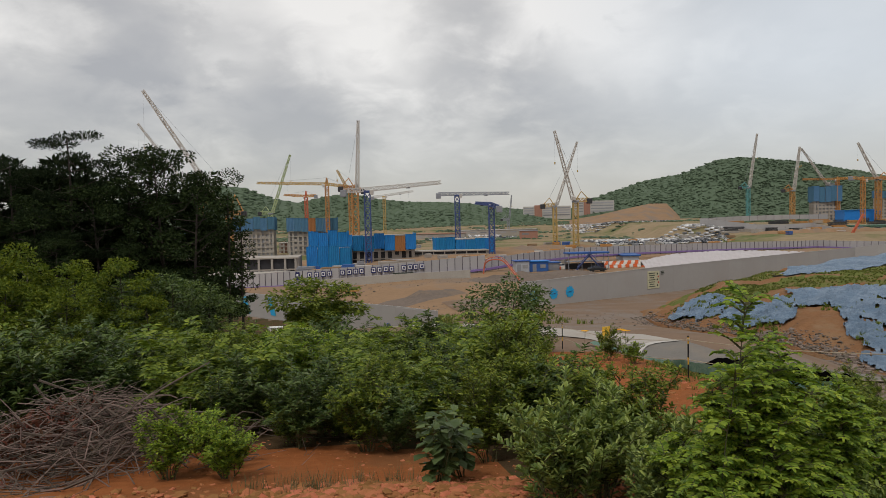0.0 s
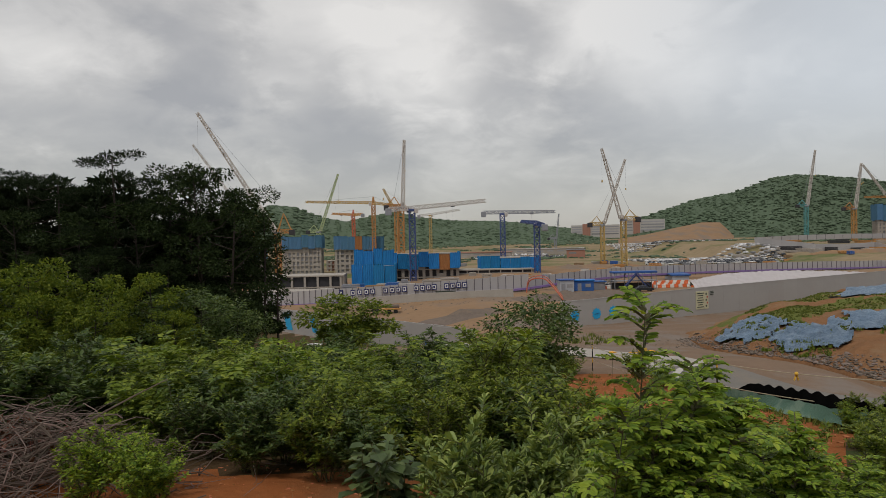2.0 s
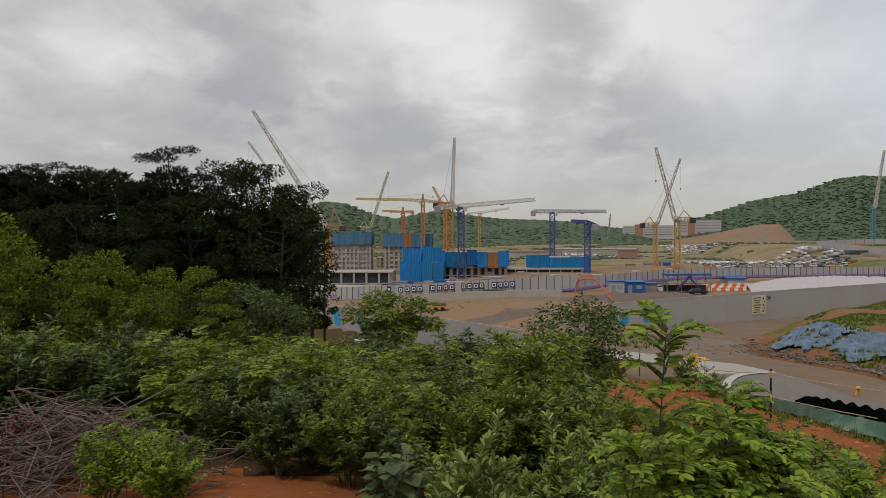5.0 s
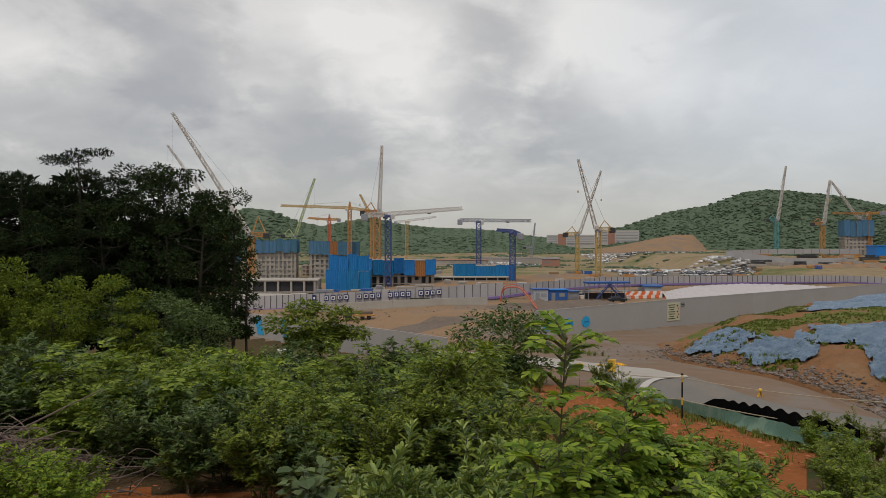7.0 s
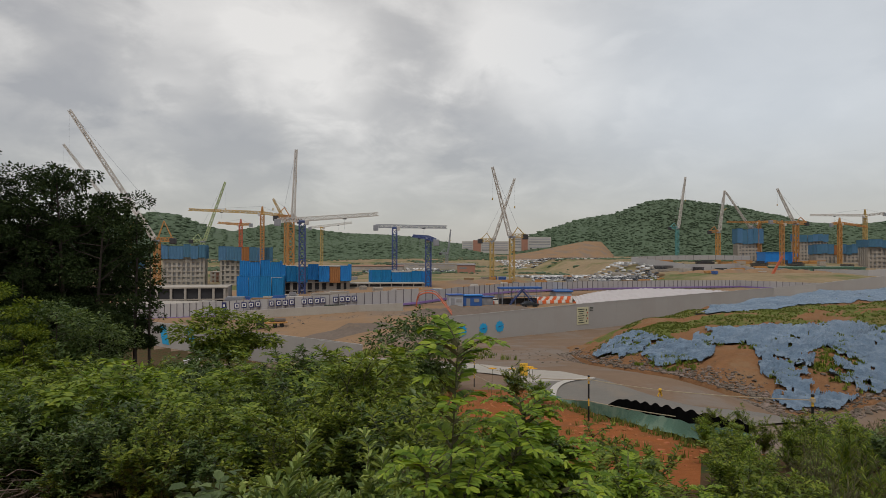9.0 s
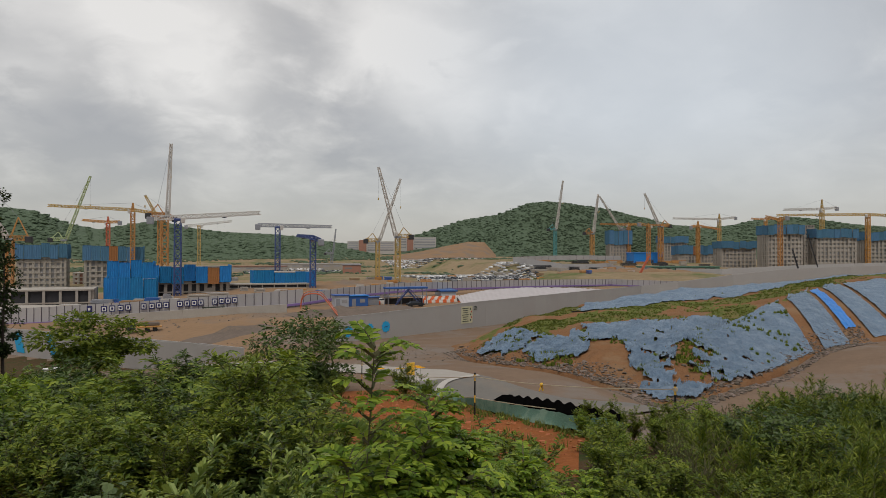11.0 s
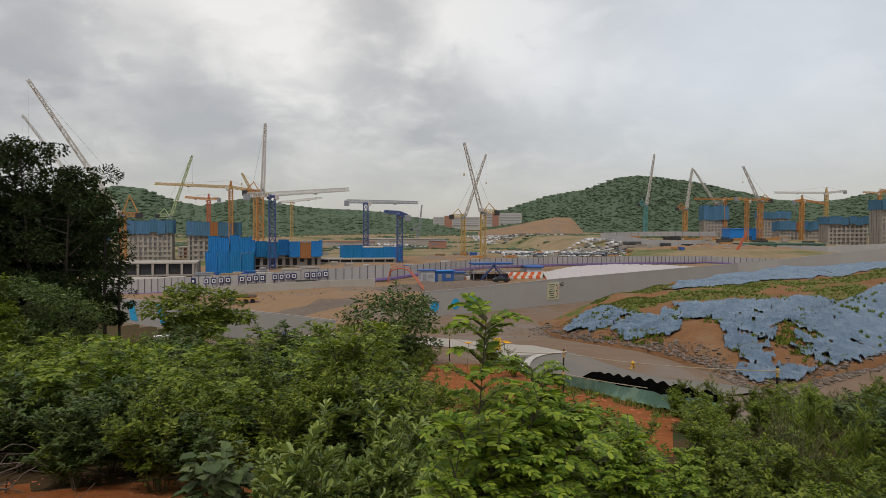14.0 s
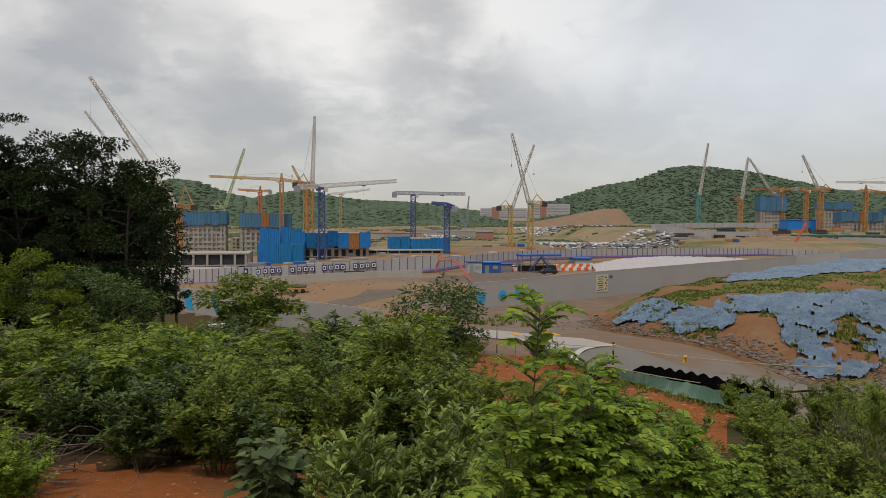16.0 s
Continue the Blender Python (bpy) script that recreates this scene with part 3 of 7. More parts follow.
hill("low green wooded hill behind the western building site",
     [(-566.21, 1000.00, 39.23), (-412.72, 1000.00, 47.75), (-344.50, 1000.00, 53.72), (-293.34, 1000.00, 63.10), (-263.49, 1000.00, 59.69), (-216.59, 1000.00, 42.64), (-182.48, 1000.00, 35.82), (-139.85, 1000.00, 44.34), (-105.74, 1000.00, 48.61), (-71.63, 1000.00, 40.08), (-20.46, 1000.00, 34.11), (39.23, 1000.00, 31.55), (98.92, 1000.00, 27.29), (154.34, 1000.00, 19.61), (192.72, 1000.00, 11.09)],
     300, 200, -14.0, 17000, 2.9, 3)
hill("steep green wooded hill above the parked cars",
     [(240.13, 1100.00, 15.95), (282.34, 1100.00, 31.89), (324.55, 1100.00, 46.90), (371.45, 1100.00, 61.91), (437.11, 1100.00, 73.17), (474.63, 1100.00, 86.30), (502.77, 1100.00, 96.62), (540.29, 1100.00, 99.43), (577.81, 1100.00, 97.55), (643.46, 1100.00, 90.99), (699.74, 1100.00, 82.55), (696.66, 953.40, 53.57), (751.03, 938.83, 49.04), (796.35, 926.80, 52.93), (841.68, 914.89, 63.38), (887.01, 902.90, 69.15), (932.31, 890.72, 63.66), (993.93, 874.16, 56.34), (1113.56, 842.13, 49.20), (1249.49, 805.67, 37.41)],
     330, 200, -14.0, 27000, 2.9, 5)
hill("distant faint wooded ridge on the horizon",
     [(-2033.57, 2200.00, 76.92), (-1095.58, 2200.00, 67.54), (-157.58, 2200.00, 48.78), (311.42, 2200.00, 31.90), (499.01, 2200.00, 39.40), (780.41, 2200.00, 54.41), (2045.96, 1732.04, 49.02), (2952.29, 1490.60, 66.75)],
     500, 300, 0.0, 700, 16, 9)

# bare cut slope at the foot of the steep hill
cut_v, cut_f = [], []
CUT = [(190.53, 840.00, 0.00), (229.04, 850.00, 5.80), (268.40, 860.00, 12.47), (304.91, 870.00, 19.29), (331.68, 880.00, 18.76), (349.68, 880.00, 2.25)]
for i, p in enumerate(CUT):
    for k in range(5):
        s = k / 4
        q = Vector(p) - Vector((p[0], p[1], 0)).normalized() * 130 * (1 - s)
        cut_v.append((q.x, q.y, -6 + (p[2] + 6) * s + noise.noise(Vector((q.x * 0.05, q.y * 0.05, 0))) * 1.5))
for i in range(len(CUT) - 1):
    for k in range(4):
        a = i * 5 + k
        cut_f.append((a, a + 5, a + 6, a + 1))
tagged(pydata("bare_slope", cut_v, cut_f, "yard_soil", shade=True), "bare tan cut earth slope below the woods", "earth slope", kind="structure")


# ---- fences round the site ----
def fence(name, label, line, tall, spacing, mat, post=None, post_out=0.14, thick=0.10, cap=None, skirt=None):
    """line: points on the ground, or pairs of foot and top. Panels butt end to end; posts stand on the site's side."""
    ob = thing(name, (0, 0, 0), label, "fence", kind="structure")
    pairs = [(Vector(p[0]), Vector(p[1])) if isinstance(p[0], tuple) else (Vector(p), Vector(p) + Vector((0, 0, tall))) for p in line]
    for (a, at), (b, bt) in zip(pairs, pairs[1:]):
        run = Vector((b.x - a.x, b.y - a.y, 0))
        n = max(1, round(run.length / spacing))
        side = Vector((-run.y, run.x, 0)).normalized()
        if side.dot(Vector((a.x, a.y, 0))) > 0:
            side = -side
        for i in range(n):
            p, q = a.lerp(b, i / n), a.lerp(b, (i + 1) / n)
            pt, qt = at.lerp(bt, i / n), at.lerp(bt, (i + 1) / n)
            pt, qt = Vector((p.x, p.y, pt.z)), Vector((q.x, q.y, qt.z))
            gap = (q - p) * 0.001
            p, q, pt, qt = p + gap, q - gap, pt + gap, qt - gap
            o = side * thick / 2
            dz = Vector((0, 0, -0.4))
            pydata("panel", [(p + dz - o)[:], (q + dz - o)[:], (q + dz + o)[:], (p + dz + o)[:], (pt - o)[:], (qt - o)[:], (qt + o)[:], (pt + o)[:]],
                   [(0, 1, 2, 3), (4, 7, 6, 5), (0, 4, 5, 1), (1, 5, 6, 2), (2, 6, 7, 3), (3, 7, 4, 0)], mat, ob)
            if post:
                bm = bmesh.new()
                c = p + side * post_out
                beam(bm, c + dz, Vector((c.x, c.y, pt.z + 0.05)), 0.12)
                part("post", bm, post, ob)
        if cap:
            bm = bmesh.new()
            beam(bm, at + Vector((0, 0, 0.06)), Vector((b.x, b.y, bt.z + 0.06)), 0.16)
            part("cap_rail", bm, cap, ob)
        if skirt:
            bm = bmesh.new()
            beam(bm, a + side * 0.5 + Vector((0, 0, 0.25)), b + side * 0.5 + Vector((0, 0, 0.25)), 0.55)
            part("skirt", bm, skirt, ob, "purple dust sheet along the foot")
    return ob


FAR_FENCE = [(-77.43, 200.00, -19.61), (-61.56, 188.00, -17.79), (-26.67, 170.00, -15.22), (-0.57, 168.00, -13.61), (15.64, 173.00, -12.69)]
fence("site_fence", "pale grey panel fence with dark posts on the yard's far side", FAR_FENCE, 4.0, 2.1, "panel_inner", "fence_post", skirt="purple")
EAST_FENCE = [(15.73, 174.00, -12.76), (27.46, 183.00, -11.86), (47.78, 203.00, -11.60), (79.11, 223.00, -11.98), (113.79, 240.00, -12.48), (159.96, 262.00, -13.40), (172.09, 235.12, -13.38), (197.92, 236.51, -13.72)]
fence("site_fence", "pale grey panel fence with dark posts behind the eastern yard", EAST_FENCE, 2.9, 2.6, "panel_inner", "fence_post", skirt="purple")
fence("road_fence", "smooth light grey hoarding beside the dirt road", [
    ((13.18, 96.00, -13.43), (13.18, 96.00, -9.09)), ((18.23, 99.00, -13.34), (18.23, 99.00, -9.03)), ((39.73, 112.00, -12.70), (39.73, 112.00, -8.50)), ((68.29, 130.00, -12.75), (68.29, 130.00, -8.20)),
    ((100.28, 150.00, -12.79), (100.28, 150.00, -7.93)), ((108.89, 146.42, -11.96), (108.90, 146.51, -6.89)), ((130.14, 151.12, -11.24), (130.15, 151.22, -5.26)),
    ((149.00, 151.28, -10.41), (149.01, 151.39, -3.78)), ((171.51, 150.46, -9.99), (171.52, 150.57, -3.18)), ((210.53, 150.40, -9.74), (210.54, 150.52, -2.58))],
    4.0, 4.0, "panel", cap="panel")
fence("road_fence", "smooth light grey hoarding along the lower concrete road", [
    ((-77.96, 165.89, -19.36), (-77.84, 166.08, -14.58)), ((-42.65, 137.65, -17.51), (-42.55, 137.82, -13.16)), ((-24.05, 116.00, -16.39), (-23.96, 116.15, -12.51)), ((-12.19, 97.57, -15.81), (-12.08, 97.73, -11.51)),
    ((-4.84, 85.30, -15.42), (-4.73, 85.48, -10.82)), ((0.52, 78.10, -15.37), (0.63, 78.28, -10.60))], 4.0, 4.0, "panel", cap="panel")
# stepped wall of the plateau to the east
fence("plateau_wall", "pale zigzag retaining hoarding along the eastern plateau", [
    ((179.43, 420.00, -3.94), (179.43, 420.00, -1.07)), ((186.23, 400.00, -6.14), (186.23, 400.00, -2.73)), ((196.37, 380.00, -8.75), (196.37, 380.00, -5.18)), ((215.36, 385.00, -9.19), (215.36, 385.00, -5.58)),
    ((234.79, 390.00, -8.98), (234.79, 390.00, -4.99)), ((235.37, 370.00, -11.67), (235.37, 370.00, -7.57)), ((258.85, 372.00, -12.37), (258.85, 372.00, -7.93)), ((272.22, 325.40, -12.31), (272.23, 325.47, -7.72)), ((332.27, 324.93, -10.94), (332.28, 325.02, -5.49)), ((425.03, 320.91, -9.83), (425.04, 321.02, -3.39))],
    4.0, 8.0, "panel_inner")
fence("plateau_wall", "pale hoarding along the upper edge of the plateau", [(183.70, 430.00, -4.03), (221.03, 450.00, -3.07), (266.92, 470.00, -2.80), (301.25, 480.00, -3.27)], 3.0, 8.0, "panel_inner", "fence_post")


# ---- concrete frames under construction, with blue climbing screens ----
def corrugated(w, h, pitch, depth):
    n = max(2, int(w / pitch)) * 2
    v, f = [], []
    for i in range(n + 1):
        x = w * i / n
        y = depth if i % 2 else 0.0
        v += [(x, y, 0), (x, y, h)]
    v += [(0, 0.5, 0), (0, 0.5, h), (w, 0.5, 0), (w, 0.5, h)]
    for i in range(n):
        f.append((2 * i, 2 * i + 2, 2 * i + 3, 2 * i + 1))
    k = 2 * (n + 1)
    f += [(0, 1, k + 1, k), (2 * n, k + 2, k + 3, 2 * n + 1), (1, 2 * n + 1, k + 3, k + 1), (k, k + 1, k + 3, k + 2)]
    return v, f


def screens(ob, x0, x1, y, z0, z1, depth, rng, orange=(), mat="screen_blue"):
    """Blue screen panels along the front and both sides of a block."""
    n = max(2, round((x1 - x0) / 4.2))
    w = (x1 - x0) / n
    for i in range(n):
        v, f = corrugated(w - 0.12, (z1 - z0), 0.7, 0.22)
        p = pydata("screen", v, f, "screen_orange" if i in orange else mat, ob, "orange gap panel" if i in orange else "")
        p.location = (x0 + i * w, y - rng.uniform(0.0, 1.3), z0 + rng.uniform(-0.7, 0.6))
    m = max(2, round(depth / 4.2))
    d = depth / m
    for side in (0, 1):
        for i in range(m):
            v, f = corrugated(d - 0.12, (z1 - z0), 0.7, 0.22)
            p = pydata("screen", v, f, mat, ob)
            p.location = (x1 + 0.2 if side else x0 - 0.2, y + i * d + (0 if side else d), z0 + rng.uniform(-0.4, 0.4))
            p.rotation_euler = (0, 0, radians(90 if side else -90))


def frame_block(name, label, where, yaw, x0, x1, depth, z0, z1, storey, bay, blue=None, orange=(), infill=0.5, seed=1, glass="opening_shade", group="blocks under construction", pier_w=0.42):
    """A slab-and-pier frame. where: world x, y of its front's middle; x0..x1 along the front; z in world metres."""
    rng = np.random.default_rng(seed)
    ob = thing(name, (where[0], where[1], 0, 0, 0, yaw), label, "building", group)
    # no rooms inside: by default the core's near-black colour supplies their shade
    part("core", one_box(((x0 + x1) / 2, depth / 2, (z0 + z1) / 2), (x1 - x0 - 1.6, depth - 1.6, z1 - z0)), glass, ob, "solid core standing in for the shaded or glazed interior")
    floors = max(1, round((z1 - z0) / storey))
    slab = bpy.data.meshes.new("slab")
    bm = one_box((0, 0, 0), (x1 - x0 + 0.3, depth + 0.3, 0.45))
    bm.to_mesh(slab)
    bm.free()
    for i in range(floors + 1):
        s = mesh_object("slab", slab, "concrete_far", ob)
        s.location = ((x0 + x1) / 2, depth / 2, z0 + (z1 - z0) * i / floors)
    n = max(1, round((x1 - x0) / bay))
    w = (x1 - x0) / n
    pier = bpy.data.meshes.new("pier")
    bm = one_box((0, 0.6, 0), (w * pier_w, 1.2, z1 - z0))
    bm.to_mesh(pier)
    bm.free()
    for i in range(n + 1):
        for yy in (0.0, depth - 1.2):
            s = mesh_object("pier", pier, "concrete_far", ob)
            s.location = (min(max(x0 + i * w, x0 + w * 0.2), x1 - w * 0.2), yy, (z0 + z1) / 2)
    fill = bpy.data.meshes.new("infill_wall")
    bm = one_box((0, 0.5, 0), (w * 0.62, 0.7, (z1 - z0) / floors * 0.42))
    bm.to_mesh(fill)
    bm.free()
    for i in range(n):
        for k in range(floors):
            if rng.random() < infill:
                s = mesh_object("infill_wall", fill, "concrete_far", ob)
                s.location = (x0 + (i + 0.5) * w, 0.0, z0 + (z1 - z0) / floors * (k + 0.26))
    k = max(2, round(depth / bay))
    sidewall = bpy.data.meshes.new("side_wall")
    bm = one_box((0, 0, 0), (0.9, depth / k * 0.7, z1 - z0))
    bm.to_mesh(sidewall)
    bm.free()
    for i in range(k):
        for xx in (x0 + 0.3, x1 - 0.3):
            s = mesh_object("side_wall", sidewall, "concrete_far", ob)
            s.location = (xx, (i + 0.5) * depth / k, (z0 + z1) / 2)
    # apartment blocks get the blue with haze mixed into it
    if blue:
        screens(ob, x0 - 0.6, x1 + 0.6, -0.9, blue[0], blue[1], depth + 1.2, rng, orange, "screen_blue_haze" if name == "apartment_block" else "screen_blue")
    return ob


frame_block("screened_block", "low concrete block wrapped in bright blue climbing screens", (-36.0, 252), 4, -7.6, 7.6, 12, -16.8, -9.0, 3.0, 3.4, (-16.6, -8.0), seed=2, infill=0)
frame_block("screened_block", "concrete block with bright blue climbing screens on its upper floors", (-38.0, 266), 4, -7.0, 7.0, 14, -16.8, -3.4, 3.0, 3.4, (-8.9, -2.5), seed=3, infill=0)
frame_block("screened_block", "long concrete block with blue and orange climbing screens above open floors", (-17.8, 268), 4, -14.2, 14.2, 15, -17.2, -4.6, 2.9, 2.9, (-10.4, -4.2), (5,), seed=4, infill=0.25)
frame_block("screened_block", "concrete block with blue climbing screens beside a navy tower crane", (18.6, 290), 3, -12.4, 12.4, 16, -16.0, -7.4, 3.0, 3.2, (-13.2, -6.8), seed=5, infill=0.2)
frame_block("concrete_podium", "grey concrete podium frame with dark open bays", (-58, 236), 6, -14.5, 13, 18, -19.5, -11.3, 3.9, 4.4, infill=0.08, seed=6, pier_w=0.16)
frame_block("concrete_podium", "dark scaffolded concrete base of a block", (8, 280), 3, -13, 20, 12, -16.6, -12.0, 1.6, 4.4, infill=0.1, seed=7, pier_w=0.08)
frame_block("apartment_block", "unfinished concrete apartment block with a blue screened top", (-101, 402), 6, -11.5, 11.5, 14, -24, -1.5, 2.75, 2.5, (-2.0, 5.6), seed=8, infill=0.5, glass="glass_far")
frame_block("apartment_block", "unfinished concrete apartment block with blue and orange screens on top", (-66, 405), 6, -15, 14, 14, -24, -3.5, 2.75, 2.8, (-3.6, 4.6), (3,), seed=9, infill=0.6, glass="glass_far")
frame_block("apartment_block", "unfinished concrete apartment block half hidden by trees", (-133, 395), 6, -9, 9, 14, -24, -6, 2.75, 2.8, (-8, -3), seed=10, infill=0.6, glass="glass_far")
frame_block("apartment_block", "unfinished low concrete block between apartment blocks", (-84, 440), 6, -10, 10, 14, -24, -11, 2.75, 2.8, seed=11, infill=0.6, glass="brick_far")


EAST = [
    ((302.89, 498.93, 21.41), (320.41, 494.06, 9.53), (313.01, 495.80, -4.34), "unfinished tower with a blue screened top below the wooded hill", 21, ()),
    ((371.00, 522.11, 17.96), (393.73, 515.95, 11.89), (382.34, 518.67, -6.56), "unfinished concrete tower with blue screens on the plateau", 22, ()),
    ((347.22, 466.19, 8.39), (378.35, 457.76, 1.11), (364.10, 461.41, -7.68), "low concrete block with blue screens on the plateau", 23, (3,)),
    ((332.78, 397.62, 10.60), (357.17, 391.02, 5.47), (343.98, 394.27, -10.60), "unfinished apartment block with a band of blue screens", 24, ()),
    ((334.58, 355.90, 20.43), (357.24, 349.75, 14.26), (346.58, 352.19, -9.60), "tall unfinished concrete apartment block with blue screens", 25, ()),
    ((366.65, 357.72, 21.72), (373.54, 355.85, 19.49), (369.87, 356.33, -9.78), "pale concrete lift core of an apartment block", 26, ()),
    ((366.46, 347.36, 17.96), (392.67, 340.27, 12.17), (378.47, 343.69, -9.50), "tall unfinished concrete apartment block with a blue screen band", 27, ()),
    ((418.36, 354.20, 16.98), (448.01, 346.19, 10.93), (433.15, 349.80, -9.84), "tall unfinished concrete apartment block with a blue screened top", 28, ()),
]
for a, b, c, label, seed, orange in EAST:
    mid = (Vector(a) + Vector(b)) / 2
    wide = math.hypot(a[0] - b[0], a[1] - b[1])
    yaw = math.degrees(math.atan2(b[1] - a[1], b[0] - a[0]))
    frame_block("apartment_block", label, (mid.x, mid.y), yaw, -wide / 2, wide / 2, 14, c[2] - 4, a[2] - 0.8, 2.75, 2.7,
                (b[2], a[2]) if abs(a[2] - b[2]) > 3.5 else None, orange, seed=seed, infill=0.8, glass="glass_far")

# long institutional buildings far off at the edge of the woods
for a, b, label in (((141.21, 900.00, 19.19), (205.68, 900.00, 5.37), "long pale far building with rows of windows and a brick tower"), ((218.88, 930.00, 26.17), (274.39, 930.00, 9.52), "long pale far building with ribbon windows at the wood's edge")):
    w = b[0] - a[0]
    ob = thing("far_building", ((a[0] + b[0]) / 2, a[1], 0, 0, 0, -10), label, "building", "far buildings")
    part("body", one_box((0, 7, (a[2] + b[2]) / 2 - 2), (w, 14, a[2] - b[2] + 4)), "white_far", ob)
    part("brick_tower", one_box((-w * 0.18, 5.5, (a[2] + b[2]) / 2 - 1), (w * 0.16, 14, a[2] - b[2] + 5)), "brick_far", ob, "brick red stair tower")
    for k in range(4):
        part("window_band", one_box((w * 0.2, -0.05, b[2] + (a[2] - b[2]) * (k + 0.5) / 4.3), (w * 0.55, 0.4, 1.5)), "glass_far", ob)
        part("window_band", one_box((-w * 0.38, -0.05, b[2] + (a[2] - b[2]) * (k + 0.5) / 4.3), (w * 0.2, 0.4, 1.5)), "glass_far", ob)

# ---- cranes ----
def luffing_crane(label, foot, head, tip, mast_col, jib_col, mast_w=2.3, jib_w=1.5, bar=0.2, frame_h=5.5, root=None, back=None):
    """foot, head: bottom and top of the mast; tip: jib's tip."""
    ob = thing("luffing_crane", (foot[0], foot[1], 0), label, "crane", "cranes")
    o = Vector((foot[0], foot[1], 0))
    h = Vector((foot[0], foot[1], head[2]))
    z0 = ground(foot[0], foot[1]) - 1.0
    part("mast", lattice(Vector((0, 0, z0)), h - o, mast_w, mast_w * 1.3, bar * 1.3), mast_col, ob)
    part("slewing_ring", one_box(h - o + Vector((0, 0, 0.5)), (mast_w * 1.3, mast_w * 1.3, 1.0), bevel=0.15), "steel_grey", ob)
    t = Vector(tip)
    flat = Vector((t.x - h.x, t.y - h.y, 0))
    flat = flat.normalized() if flat.length > 1 else Vector((1, 0, 0))
    r = (Vector(root) if root else h + flat * 1.2 + Vector((0, 0, 1.4)))
    part("jib", lattice(r - o, t - o, jib_w, jib_w * 1.5, bar, jib_w * 0.55), jib_col, ob)
    bk = h - flat * 7.0 + Vector((0, 0, 1.2))
    cj = part("counter_jib", lattice(h - o + Vector((0, 0, 1.2)), bk - o, 1.8, 2.0, bar), mast_col, ob)
    part("counterweight", one_box(bk - o + Vector((0, 0, -0.6)), (2.6, 2.6, 2.6), bevel=0.2), "steel_dark", cj)
    apex = h - flat * 3.0 + Vector((0, 0, frame_h))
    bm = bmesh.new()
    for s in (-0.9, 0.9):
        side = Vector((-flat.y, flat.x, 0)) * s
        beam(bm, h - o + side + Vector((0, 0, 1)), apex - o + side * 0.3, bar * 1.2)
        beam(bm, bk - o + side, apex - o + side * 0.3, bar * 1.0)
    part("a_frame", bm, mast_col, ob)
    part("cab", one_box(h - o + Vector((-flat.y, flat.x, 0)) * 1.9 + flat * 1.2 + Vector((0, 0, 2.0)), (1.6, 1.8, 2.0), bevel=0.2), "steel_white", ob)
    bm = bmesh.new()
    beam(bm, apex - o, t - o, 0.09)
    part("pendant_rope", bm, "steel_grey", ob)
    bm = bmesh.new()
    hk = t - Vector((0, 0, (t.z - h.z) * 0.45))
    beam(bm, t - o, hk - o, 0.05)
    hr = part("hoist_rope", bm, "steel_grey", ob)
    part("hook_block", one_box(hk - o, (0.6, 0.6, 1.2), bevel=0.1), "steel_yellow", hr)
    return ob


def tower_crane(label, foot, head, tip, tail, mast_col, jib_col, mast_w=2.0, jib_w=1.5, bar=0.2, apex=0.0):
    """A horizontal jib to tip, a counter jib to tail; apex: height of the tie head, 0 for a flat top."""
    ob = thing("tower_crane", (foot[0], foot[1], 0), label, "crane", "cranes")
    o = Vector((foot[0], foot[1], 0))
    h = Vector((foot[0], foot[1], head[2]))
    z0 = ground(foot[0], foot[1]) - 1.0
    part("mast", lattice(Vector((0, 0, z0)), h - o, mast_w, mast_w * 1.3, bar * 1.3), mast_col, ob)
    part("slewing_ring", one_box(h - o + Vector((0, 0, 0.4)), (mast_w * 1.25, mast_w * 1.25, 0.9), bevel=0.15), mast_col, ob)
    t, k = Vector(tip), Vector(tail)
    j0 = h + Vector((0, 0, 1.3))
    part("jib", lattice(j0 - o, t - o, jib_w, jib_w * 1.25, bar, jib_w * 0.8, tri=True), jib_col, ob)
    cj = part("counter_jib", lattice(j0 - o, k - o, jib_w, jib_w * 1.2, bar, tri=True), jib_col, ob)
    part("counterweight", one_box(k - o + Vector((0, 0, -0.9)), (2.4, 1.6, 2.6), bevel=0.15), "steel_grey", cj)
    side = Vector((t.x - h.x, t.y - h.y, 0)).normalized()
    part("cab", one_box(h - o + side * 1.8 + Vector((0, -1.2, 0.2)), (1.5, 1.5, 2.0), bevel=0.2), "steel_white", ob)
    if apex:
        top = h + Vector((0, 0, apex))
        part("tower_head", lattice(j0 - o, top - o, 1.3, 1.6, bar, 0.4), mast_col, ob)
        bm = bmesh.new()
        beam(bm, top - o, h.lerp(t, 0.65) + Vector((0, 0, 1.6)) - o, 0.09)
        beam(bm, top - o, k - o, 0.09)
        part("tie_bar", bm, "steel_grey", ob)
    trolley = j0.lerp(t, 0.55)
    bm = bmesh.new()
    beam(bm, trolley - o, trolley - o - Vector((0, 0, 5)), 0.05)
    part("hoist_rope", bm, "steel_grey", ob)
    part("trolley", one_box(trolley - o - Vector((0, 0, 0.9)), (1.6, 1.2, 0.5), bevel=0.1), "steel_dark", ob)
    return ob


